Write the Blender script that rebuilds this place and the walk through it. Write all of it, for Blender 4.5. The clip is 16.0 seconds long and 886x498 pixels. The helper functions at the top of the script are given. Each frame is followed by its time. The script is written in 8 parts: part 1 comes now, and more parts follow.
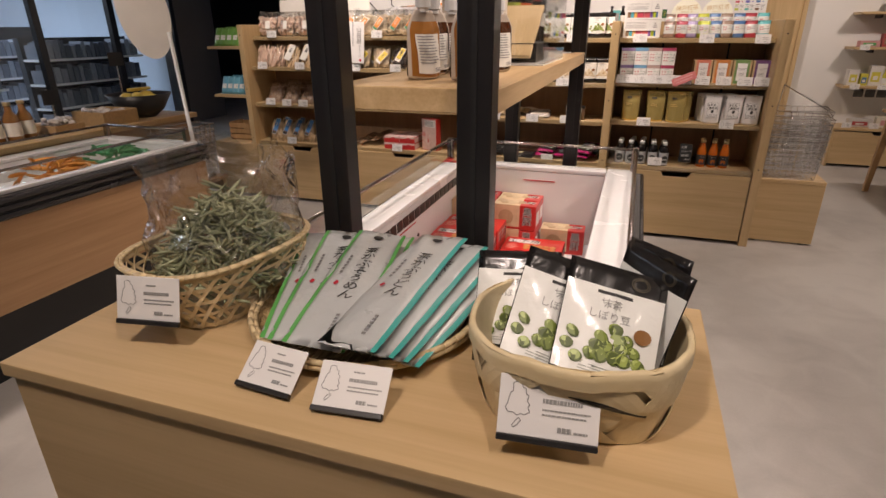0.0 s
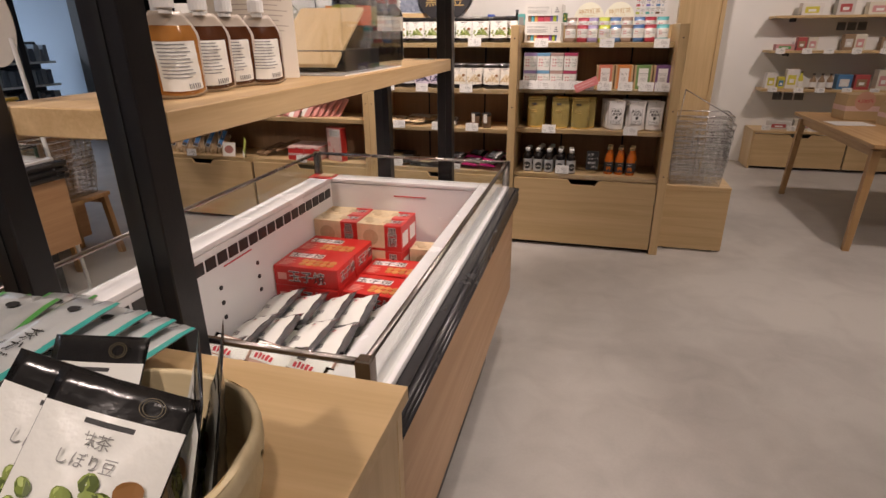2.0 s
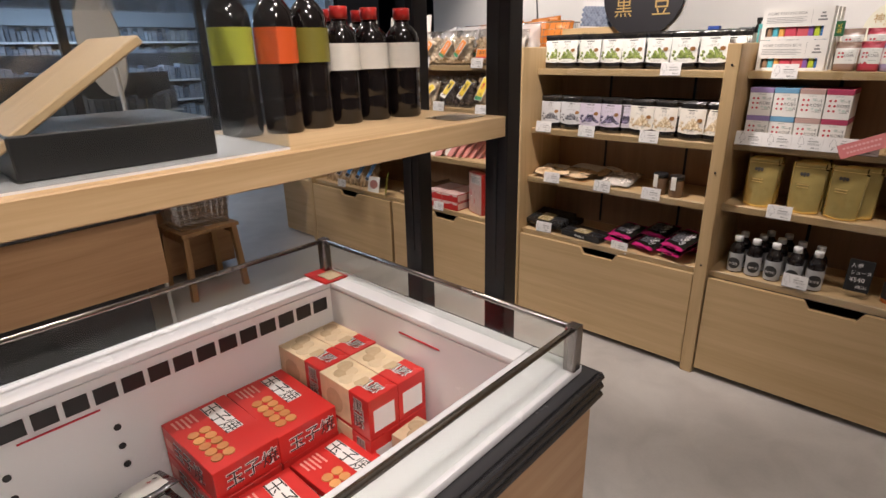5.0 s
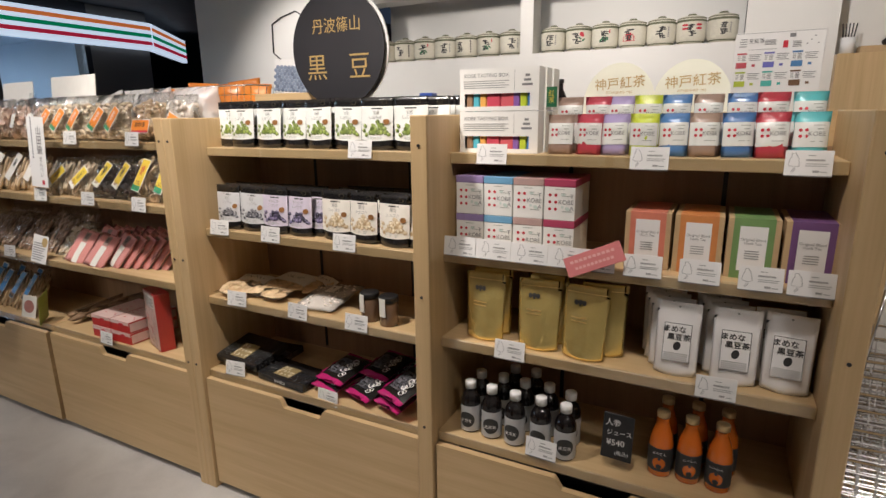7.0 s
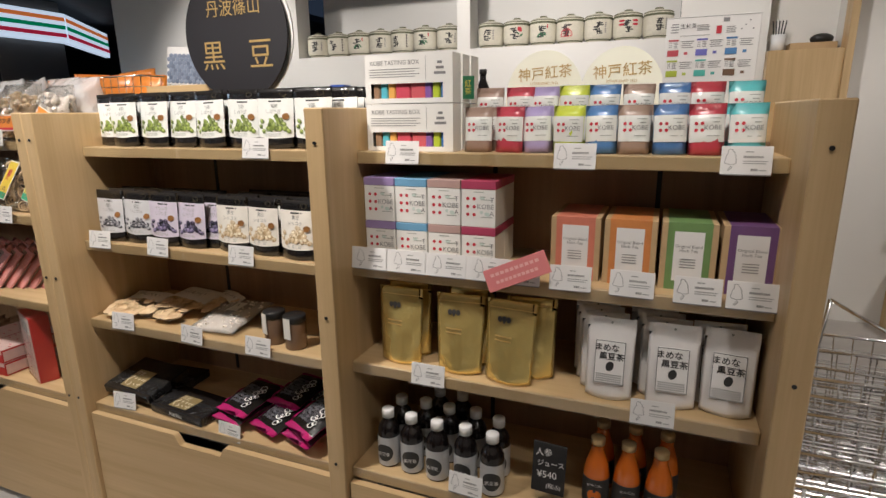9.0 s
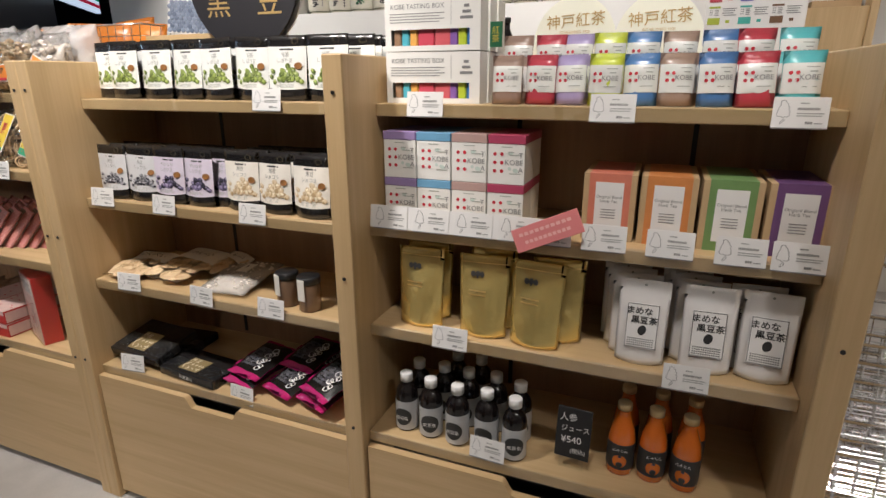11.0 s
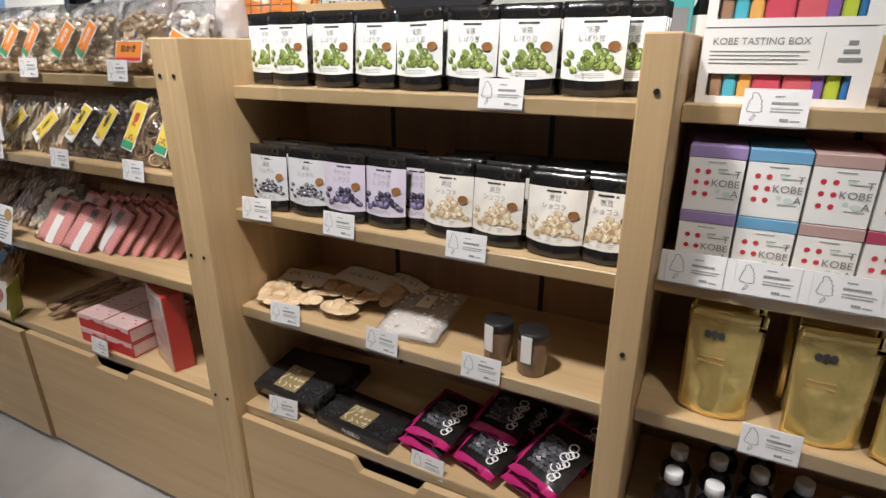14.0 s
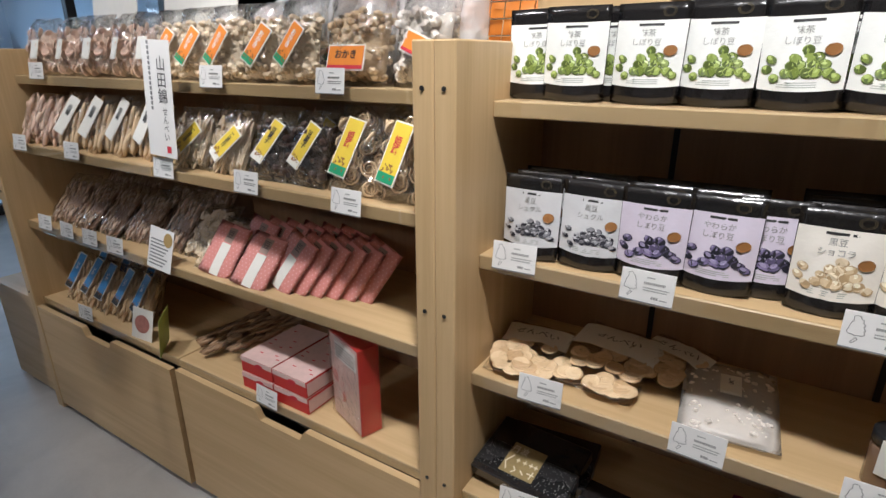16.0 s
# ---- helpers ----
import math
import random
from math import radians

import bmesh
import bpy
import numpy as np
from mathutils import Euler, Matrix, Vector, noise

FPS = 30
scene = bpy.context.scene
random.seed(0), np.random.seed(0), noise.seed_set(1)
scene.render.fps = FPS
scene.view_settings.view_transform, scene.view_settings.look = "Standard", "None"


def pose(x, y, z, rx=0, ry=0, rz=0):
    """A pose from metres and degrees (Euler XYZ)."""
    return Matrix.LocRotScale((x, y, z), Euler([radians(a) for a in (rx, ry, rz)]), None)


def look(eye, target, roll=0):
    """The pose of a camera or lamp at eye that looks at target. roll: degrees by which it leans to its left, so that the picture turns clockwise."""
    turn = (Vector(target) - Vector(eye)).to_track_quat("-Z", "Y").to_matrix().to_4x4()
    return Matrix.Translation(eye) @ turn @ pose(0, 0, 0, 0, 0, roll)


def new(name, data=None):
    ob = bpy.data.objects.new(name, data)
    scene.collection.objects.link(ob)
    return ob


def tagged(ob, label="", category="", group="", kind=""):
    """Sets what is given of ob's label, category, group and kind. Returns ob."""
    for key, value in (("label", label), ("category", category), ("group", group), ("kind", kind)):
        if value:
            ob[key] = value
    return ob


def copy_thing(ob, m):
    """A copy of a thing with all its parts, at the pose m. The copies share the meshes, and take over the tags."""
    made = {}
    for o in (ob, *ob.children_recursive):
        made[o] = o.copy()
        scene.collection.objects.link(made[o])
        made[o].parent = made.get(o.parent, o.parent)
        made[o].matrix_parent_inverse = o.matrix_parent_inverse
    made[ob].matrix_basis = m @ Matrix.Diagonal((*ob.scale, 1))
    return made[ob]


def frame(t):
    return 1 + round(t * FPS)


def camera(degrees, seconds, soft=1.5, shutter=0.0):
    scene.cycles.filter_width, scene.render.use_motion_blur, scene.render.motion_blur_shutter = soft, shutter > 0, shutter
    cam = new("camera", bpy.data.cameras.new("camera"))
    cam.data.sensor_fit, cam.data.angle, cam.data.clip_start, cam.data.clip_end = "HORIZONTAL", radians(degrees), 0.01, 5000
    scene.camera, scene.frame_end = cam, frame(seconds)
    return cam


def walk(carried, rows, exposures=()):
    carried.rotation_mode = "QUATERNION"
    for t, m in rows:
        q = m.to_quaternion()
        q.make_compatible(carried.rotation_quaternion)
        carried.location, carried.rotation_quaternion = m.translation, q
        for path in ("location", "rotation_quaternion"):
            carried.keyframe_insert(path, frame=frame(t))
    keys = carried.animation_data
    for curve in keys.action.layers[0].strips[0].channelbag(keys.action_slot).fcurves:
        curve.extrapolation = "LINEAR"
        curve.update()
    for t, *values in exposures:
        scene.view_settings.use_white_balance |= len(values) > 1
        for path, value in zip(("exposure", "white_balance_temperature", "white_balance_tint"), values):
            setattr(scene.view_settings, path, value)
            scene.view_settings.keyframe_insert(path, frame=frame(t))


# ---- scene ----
cam = camera(78.3, 16.0)
# first stretch: seconds, place from the start, yaw, pitch, roll
START = pose(0, 0, 1.44, 0, 0, 19.0)
NEAR = [
    (0.0, 0.0, 0.0, 0.0, -0.14, -22.05, 0.34),
    (0.5, 0.0963, 0.0234, -0.0072, -1.7, -22.14, 0.31),
    (1.0, 0.2052, 0.0779, 0.005, -3.39, -22.07, 0.4),
    (1.5, 0.2475, 0.1274, 0.0072, -4.2, -21.88, 0.29),
    (2.0, 0.4397, 0.1967, 0.0, -4.01, -21.71, 0.42),
    (2.5, 0.6179, 0.2655, 0.009, -1.88, -21.42, 0.54),
    (3.0, 0.6975, 0.437, -0.023, 2.37, -21.41, 0.33),
]
# later stretches: seconds, eye, point looked at, roll
PATH = [
    (5.3, (0.505, 1.785, 1.488), (-0.791, 3.149, 0.809), -1.2),
    (5.5, (0.512, 1.907, 1.478), (-0.781, 3.291, 0.835), -1.1),
    (6.0, (0.655, 2.315, 1.484), (-0.653, 3.765, 0.885), -1.2),
    (6.5, (0.586, 2.457, 1.478), (-0.429, 4.097, 0.948), -0.9),
    (7, (0.561, 2.759, 1.479), (-0.321, 4.49, 1.001), -0.7),
    (7.5, (0.541, 2.871, 1.478), (-0.256, 4.651, 1.033), -0.7),
    (8, (0.563, 2.933, 1.471), (-0.197, 4.729, 1.029), -0.7),
    (8.5, (0.577, 2.957, 1.465), (-0.152, 4.761, 1.004), -0.7),
    (9, (0.58, 2.978, 1.463), (-0.144, 4.779, 0.98), -0.7),
    (9.2, (0.58, 2.98, 1.46), (-0.141, 4.781, 0.975), -0.6),
    (11.3, (0.453, 3.013, 1.429), (-0.243, 4.776, 0.79), -0.3),
    (11.5, (0.413, 3.017, 1.436), (-0.278, 4.773, 0.771), -0.4),
    (12, (0.327, 3.005, 1.436), (-0.356, 4.754, 0.748), -0.3),
    (12.5, (0.231, 2.986, 1.444), (-0.456, 4.734, 0.757), -0.2),
    (13, (0.141, 3.023, 1.448), (-0.577, 4.759, 0.763), -0.1),
    (13.5, (0.035, 3.126, 1.451), (-0.748, 4.832, 0.76), -0.1),
    (14, (-0.08, 3.202, 1.461), (-0.928, 4.873, 0.763), -0.1),
    (14.5, (-0.236, 3.233, 1.462), (-1.129, 4.88, 0.76), -0.1),
    (15, (-0.429, 3.229, 1.476), (-1.337, 4.866, 0.774), 0.0),
    (15.5, (-0.526, 3.209, 1.472), (-1.464, 4.841, 0.796), 0.1),
    (16, (-0.669, 3.239, 1.454), (-1.673, 4.834, 0.783), -0.1),
]
EXPOSURES = [(0.0, 0.0, 7150, 22), (3.0, -0.06, 6850, 22), (5.5, -0.06, 6450, 15), (9.0, -0.10, 6300, 11), (12.5, 0.04, 6050, 11), (16.0, -0.1, 5750, 9)]
stops = [(t, START @ pose(x, y, z, 90 + pitch, roll, yaw)) for t, x, y, z, yaw, pitch, roll in NEAR] + [(t, look(eye, target, roll)) for t, eye, target, roll in PATH]
walk(cam, sorted(stops, key=lambda row: row[0]), EXPOSURES)

# ---------------------------------------------------------------- world and light
world = bpy.data.worlds.new("world")
scene.world = world
world.use_nodes = True
world.node_tree.nodes["Background"].inputs[0].default_value = (0.35, 0.5, 0.8, 1)
world.node_tree.nodes["Background"].inputs[1].default_value = 0.05
WARM = (1.0, 0.915, 0.83)


def lamp(kind, x, y, z, watts, target=None, colour=WARM, size=0.1, spread=100):
    data = bpy.data.lights.new("lamp", kind)
    data.energy, data.color = watts, colour
    if kind == "SPOT":
        data.spot_size, data.spot_blend, data.shadow_soft_size = radians(spread), 0.7, size
    elif kind == "AREA":
        data.shape, data.size = "DISK", size
    else:
        data.shadow_soft_size = size
    ob = new("lamp", data)
    ob.matrix_world = look((x, y, z), target if target else (x, y + 0.001, 0))
    return ob


CEIL = 2.9
# place, target, strength, spread of each ceiling spot, fixtures unseen, some added as fill
# third and fourth are added fill: aisle downlights whose floor bounce lifts the shelves
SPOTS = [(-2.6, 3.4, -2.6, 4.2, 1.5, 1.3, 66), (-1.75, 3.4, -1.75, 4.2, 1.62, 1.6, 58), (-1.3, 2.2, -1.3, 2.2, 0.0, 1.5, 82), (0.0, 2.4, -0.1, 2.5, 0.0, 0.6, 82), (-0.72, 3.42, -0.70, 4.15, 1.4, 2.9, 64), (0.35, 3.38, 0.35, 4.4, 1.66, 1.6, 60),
         # last three, aimed into the freezer, are added for its own interior light
         (-0.45, -0.25, -0.4, 0.65, 0.95, 1.0, 70), (0.45, 0.0, 0.0, 0.75, 0.95, 0.6, 70), (0.35, 1.75, -0.42, 1.75, 0.5, 1.0, 75), (1.5, 1.85, -0.72, 1.85, 0.6, 1.15, 48), (-1.75, 1.8, -0.35, 1.8, 0.5, 0.9, 50),
         (1.7, 2.6, 1.6, 2.9, 0.0, 1.1, 110), (2.7, 5.4, 2.7, 7.2, 0.9, 1.35, 90), (-1.0, 5.9, -1.0, 7.4, 1.8, 1.7, 100), (0.6, 5.9, 0.6, 7.4, 1.8, 1.2, 100),
         (-2.7, 0.6, -2.9, 1.9, 0.7, 1.7, 90), (1.6, 0.4, 1.4, 1.2, 0.0, 0.85, 100), (2.3, 3.9, 2.3, 4.3, 0.0, 1.5, 95), (-3.2, 6.0, -3.2, 7.4, 1.6, 1.8, 95)]
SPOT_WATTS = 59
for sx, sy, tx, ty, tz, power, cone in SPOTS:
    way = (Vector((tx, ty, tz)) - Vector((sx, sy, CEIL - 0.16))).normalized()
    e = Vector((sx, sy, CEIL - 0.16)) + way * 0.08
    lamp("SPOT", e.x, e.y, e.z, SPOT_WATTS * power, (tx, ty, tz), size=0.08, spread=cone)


# ---------------------------------------------------------------- materials
def nodes_of(m):
    return m.node_tree.nodes, m.node_tree.links


def mat(name, colour, rough=0.5, metal=0.0, vary=0.08, scale=8.0, bump=0.0, bump_scale=60.0, coat=0.0, spec=0.5):
    """Plain surface with variation at two scales and fine relief."""
    m = bpy.data.materials.new(name)
    m.use_nodes = True
    n, l = nodes_of(m)
    b = n["Principled BSDF"]
    b.inputs["Roughness"].default_value = rough
    b.inputs["Metallic"].default_value = metal
    b.inputs["Coat Weight"].default_value = coat
    b.inputs["Specular IOR Level"].default_value = spec
    tc = n.new("ShaderNodeTexCoord")
    a = n.new("ShaderNodeTexNoise")
    a.inputs["Scale"].default_value, a.inputs["Detail"].default_value = scale, 6
    l.new(tc.outputs["Object"], a.inputs["Vector"])
    mix = n.new("ShaderNodeMix")
    mix.data_type = "RGBA"
    mix.inputs[6].default_value = (*[c * (1 - vary) for c in colour], 1)
    mix.inputs[7].default_value = (*[min(1, c * (1 + vary)) for c in colour], 1)
    l.new(a.outputs["Fac"], mix.inputs[0])
    l.new(mix.outputs[2], b.inputs["Base Color"])
    mr = n.new("ShaderNodeMapRange")
    mr.inputs[3].default_value, mr.inputs[4].default_value = max(0, rough - 0.08), min(1, rough + 0.08)
    l.new(a.outputs["Fac"], mr.inputs[0])
    l.new(mr.outputs[0], b.inputs["Roughness"])
    if bump:
        c = n.new("ShaderNodeTexNoise")
        c.inputs["Scale"].default_value, c.inputs["Detail"].default_value = bump_scale, 4
        l.new(tc.outputs["Object"], c.inputs["Vector"])
        bp = n.new("ShaderNodeBump")
        bp.inputs["Strength"].default_value, bp.inputs["Distance"].default_value = bump, 0.01
        l.new(c.outputs["Fac"], bp.inputs["Height"])
        l.new(bp.outputs["Normal"], b.inputs["Normal"])
    return m


def wood(name, light, dark, axis=0, rough=0.42, grain=1.0):
    """Long streaked grain along one axis, with pores and slow colour drift."""
    m = bpy.data.materials.new(name)
    m.use_nodes = True
    n, l = nodes_of(m)
    b = n["Principled BSDF"]
    tc = n.new("ShaderNodeTexCoord")
    info = n.new("ShaderNodeObjectInfo")
    off = n.new("ShaderNodeVectorMath")
    off.operation = "ADD"
    sc = n.new("ShaderNodeVectorMath")
    sc.operation = "SCALE"
    cmb = n.new("ShaderNodeCombineXYZ")
    for k in range(3):
        l.new(info.outputs["Random"], cmb.inputs[k])
    l.new(cmb.outputs[0], sc.inputs[0])
    sc.inputs["Scale"].default_value = 13.0
    l.new(tc.outputs["Object"], off.inputs[0])
    l.new(sc.outputs[0], off.inputs[1])
    mp = n.new("ShaderNodeMapping")
    s = [26.0 * grain] * 3
    s[axis] = 1.1 * grain
    mp.inputs["Scale"].default_value = s
    l.new(off.outputs[0], mp.inputs["Vector"])
    a = n.new("ShaderNodeTexNoise")
    a.inputs["Scale"].default_value, a.inputs["Detail"].default_value, a.inputs["Distortion"].default_value = 1.0, 7, 0.6
    l.new(mp.outputs[0], a.inputs["Vector"])
    mp2 = n.new("ShaderNodeMapping")
    s2 = [190.0] * 3
    s2[axis] = 7.0
    mp2.inputs["Scale"].default_value = s2
    l.new(off.outputs[0], mp2.inputs["Vector"])
    f = n.new("ShaderNodeTexNoise")
    f.inputs["Scale"].default_value, f.inputs["Detail"].default_value = 1.0, 3
    l.new(mp2.outputs[0], f.inputs["Vector"])
    add = n.new("ShaderNodeMath")
    add.operation = "MULTIPLY_ADD"
    l.new(f.outputs["Fac"], add.inputs[0])
    add.inputs[1].default_value = 0.35
    l.new(a.outputs["Fac"], add.inputs[2])
    ramp = n.new("ShaderNodeValToRGB")
    ramp.color_ramp.elements[0].position, ramp.color_ramp.elements[1].position = 0.42, 0.92
    ramp.color_ramp.elements[0].color = (*dark, 1)
    ramp.color_ramp.elements[1].color = (*light, 1)
    l.new(add.outputs[0], ramp.inputs[0])
    l.new(ramp.outputs[0], b.inputs["Base Color"])
    mr = n.new("ShaderNodeMapRange")
    mr.inputs[3].default_value, mr.inputs[4].default_value = rough + 0.1, rough - 0.06
    l.new(a.outputs["Fac"], mr.inputs[0])
    l.new(mr.outputs[0], b.inputs["Roughness"])
    bp = n.new("ShaderNodeBump")
    bp.inputs["Strength"].default_value, bp.inputs["Distance"].default_value = 0.12, 0.002
    l.new(f.outputs["Fac"], bp.inputs["Height"])
    l.new(bp.outputs["Normal"], b.inputs["Normal"])
    return m


def concrete(name):
    m = bpy.data.materials.new(name)
    m.use_nodes = True
    n, l = nodes_of(m)
    b = n["Principled BSDF"]
    tc = n.new("ShaderNodeTexCoord")
    a, c, d = [n.new("ShaderNodeTexNoise") for _ in range(3)]
    for t, s, det, dist in ((a, 0.9, 8, 1.2), (c, 5.0, 8, 0.8), (d, 90.0, 3, 0)):
        t.inputs["Scale"].default_value, t.inputs["Detail"].default_value, t.inputs["Distortion"].default_value = s, det, dist
        l.new(tc.outputs["Object"], t.inputs["Vector"])
    sm = n.new("ShaderNodeMath")
    sm.operation = "MULTIPLY_ADD"
    l.new(c.outputs["Fac"], sm.inputs[0])
    sm.inputs[1].default_value = 0.6
    l.new(a.outputs["Fac"], sm.inputs[2])
    sm2 = n.new("ShaderNodeMath")
    sm2.operation = "MULTIPLY_ADD"
    l.new(d.outputs["Fac"], sm2.inputs[0])
    sm2.inputs[1].default_value = 0.12
    l.new(sm.outputs[0], sm2.inputs[2])
    r = n.new("ShaderNodeValToRGB")
    r.color_ramp.elements[0].position, r.color_ramp.elements[1].position = 0.55, 1.12
    r.color_ramp.elements[0].color, r.color_ramp.elements[1].color = (0.36, 0.34, 0.32, 1), (0.52, 0.50, 0.47, 1)
    l.new(sm2.outputs[0], r.inputs[0])
    l.new(r.outputs[0], b.inputs["Base Color"])
    mr = n.new("ShaderNodeMapRange")
    mr.inputs[3].default_value, mr.inputs[4].default_value = 0.32, 0.6
    l.new(c.outputs["Fac"], mr.inputs[0])
    l.new(mr.outputs[0], b.inputs["Roughness"])
    bp = n.new("ShaderNodeBump")
    bp.inputs["Strength"].default_value, bp.inputs["Distance"].default_value = 0.05, 0.004
    l.new(c.outputs["Fac"], bp.inputs["Height"])
    l.new(bp.outputs["Normal"], b.inputs["Normal"])
    return m


def clear(name, tint=(1, 1, 1), rough=0.02, alpha=0.12, crinkle=0.0, crinkle_scale=30):
    """Thin clear sheet: see-through with real gloss, no thick refraction."""
    m = bpy.data.materials.new(name)
    m.use_nodes = True
    n, l = nodes_of(m)
    out = n["Material Output"]
    n.remove(n["Principled BSDF"])
    g, t, x, fr = n.new("ShaderNodeBsdfGlossy"), n.new("ShaderNodeBsdfTransparent"), n.new("ShaderNodeMixShader"), n.new("ShaderNodeLayerWeight")
    g.inputs["Roughness"].default_value = rough
    t.inputs["Color"].default_value = (*tint, 1)
    pw = n.new("ShaderNodeMath")
    pw.operation = "POWER"
    pw.inputs[1].default_value = 4.0
    l.new(fr.outputs["Facing"], pw.inputs[0])
    ad = n.new("ShaderNodeMath")
    ad.operation = "MULTIPLY_ADD"
    ad.inputs[1].default_value = 0.7
    ad.inputs[2].default_value = alpha
    ad.use_clamp = True
    l.new(pw.outputs[0], ad.inputs[0])
    l.new(ad.outputs[0], x.inputs[0])
    l.new(t.outputs[0], x.inputs[1])
    l.new(g.outputs[0], x.inputs[2])
    l.new(x.outputs[0], out.inputs["Surface"])
    if crinkle:
        tc, c, bp = n.new("ShaderNodeTexCoord"), n.new("ShaderNodeTexNoise"), n.new("ShaderNodeBump")
        c.inputs["Scale"].default_value, c.inputs["Detail"].default_value, c.inputs["Distortion"].default_value = crinkle_scale, 3, 1.0
        l.new(tc.outputs["Object"], c.inputs["Vector"])
        bp.inputs["Strength"].default_value, bp.inputs["Distance"].default_value = crinkle, 0.02
        l.new(c.outputs["Fac"], bp.inputs["Height"])
        l.new(bp.outputs["Normal"], g.inputs["Normal"])
        l.new(bp.outputs["Normal"], fr.inputs["Normal"])
    return m


def glow(name, colour, strength):
    m = bpy.data.materials.new(name)
    m.use_nodes = True
    b = m.node_tree.nodes["Principled BSDF"]
    b.inputs["Base Color"].default_value = (*colour, 1)
    b.inputs["Emission Color"].default_value = (*colour, 1)
    b.inputs["Emission Strength"].default_value = strength
    return m


OAK = dict(light=(0.62, 0.445, 0.24), dark=(0.50, 0.345, 0.17))
wood_x, wood_y, wood_z = [wood("oak_" + k, axis=i, **OAK) for i, k in enumerate("xyz")]
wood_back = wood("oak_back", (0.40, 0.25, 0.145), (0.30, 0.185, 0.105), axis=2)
wood_table, wood_table_z = [wood("table_" + k, (0.63, 0.45, 0.245), (0.51, 0.352, 0.175), axis=i) for i, k in ((0, "x"), (2, "z"))]
wood_red = wood("counter_veneer", (0.50, 0.30, 0.155), (0.38, 0.21, 0.10), axis=1)
wood_red_y = wood("freezer_veneer", (0.52, 0.32, 0.17), (0.40, 0.23, 0.115), axis=1)
wood_ash = wood("ash_shelf", (0.72, 0.52, 0.29), (0.50, 0.32, 0.15), axis=1, grain=0.8)
wood_stool = wood("stool_wood", (0.50, 0.31, 0.14), (0.36, 0.20, 0.085), axis=2)
floor_mat = concrete("floor_concrete")
white_wall = mat("white_plaster", (0.80, 0.79, 0.76), 0.7, vary=0.03, scale=3, bump=0.05, bump_scale=80)
dark_paint = mat("dark_ceiling_paint", (0.03, 0.032, 0.038), 0.7)
black_steel = mat("black_steel", (0.012, 0.011, 0.012), 0.32, vary=0.2, bump=0.03, bump_scale=200)
grey_plastic = mat("grey_bumper", (0.035, 0.035, 0.038), 0.25, vary=0.15)
white_enamel = mat("white_enamel", (0.82, 0.83, 0.84), 0.25, vary=0.02)
chrome = mat("chrome", (0.75, 0.75, 0.76), 0.18, metal=1.0, vary=0.05)
dark_chrome = mat("rail_metal", (0.32, 0.29, 0.27), 0.25, metal=1.0, vary=0.1)
black_plastic = mat("black_plastic", (0.015, 0.015, 0.016), 0.4)
glass_mat = clear("clear_glass", (0.96, 0.98, 0.97), 0.0, 0.03)
acrylic = clear("acrylic_sheet", (0.97, 0.98, 0.98), 0.03, 0.06)
cello = clear("cellophane", (0.98, 0.98, 0.97), 0.10, 0.19, crinkle=1.4, crinkle_scale=20)
bagfilm = clear("bag_film", (0.98, 0.97, 0.95), 0.15, 0.06, crinkle=0.7, crinkle_scale=35)
paper = mat("white_card", (0.80, 0.79, 0.77), 0.55, vary=0.03)
ink = mat("black_ink", (0.03, 0.03, 0.03), 0.6)
ink_grey = mat("grey_ink", (0.22, 0.22, 0.22), 0.6)
gold_ink = mat("gold_paint", (0.62, 0.43, 0.17), 0.35, metal=0.4)
red_ink = mat("red_ink", (0.55, 0.03, 0.05), 0.5)


# ---------------------------------------------------------------- mesh helpers
def add_box(bm, x0, x1, y0, y1, z0, z1, m=None):
    vs = [bm.verts.new(p) for p in ((x0, y0, z0), (x1, y0, z0), (x1, y1, z0), (x0, y1, z0), (x0, y0, z1), (x1, y0, z1), (x1, y1, z1), (x0, y1, z1))]
    if m is not None:
        for v in vs:
            v.co = m @ v.co
    for q in ((0, 3, 2, 1), (4, 5, 6, 7), (0, 1, 5, 4), (1, 2, 6, 5), (2, 3, 7, 6), (3, 0, 4, 7)):
        bm.faces.new([vs[i] for i in q])


def box_bm(x0, x1, y0, y1, z0, z1, bevel=0.002, segments=1):
    bm = bmesh.new()
    add_box(bm, x0, x1, y0, y1, z0, z1)
    if bevel:
        bmesh.ops.bevel(bm, geom=bm.edges[:], offset=bevel, segments=segments, affect="EDGES", profile=0.7)
    return bm


def tube(bm, a, b, r, sides=8):
    """A round bar from a to b."""
    a, b = Vector(a), Vector(b)
    q = (b - a).to_track_quat("Z", "Y")
    rings = []
    for p in (a, b):
        rings.append([bm.verts.new(p + q @ Vector((r * math.cos(2 * math.pi * k / sides), r * math.sin(2 * math.pi * k / sides), 0))) for k in range(sides)])
    for k in range(sides):
        bm.faces.new((rings[0][k], rings[0][(k + 1) % sides], rings[1][(k + 1) % sides], rings[1][k]))
    bm.faces.new(rings[0][::-1])
    bm.faces.new(rings[1])


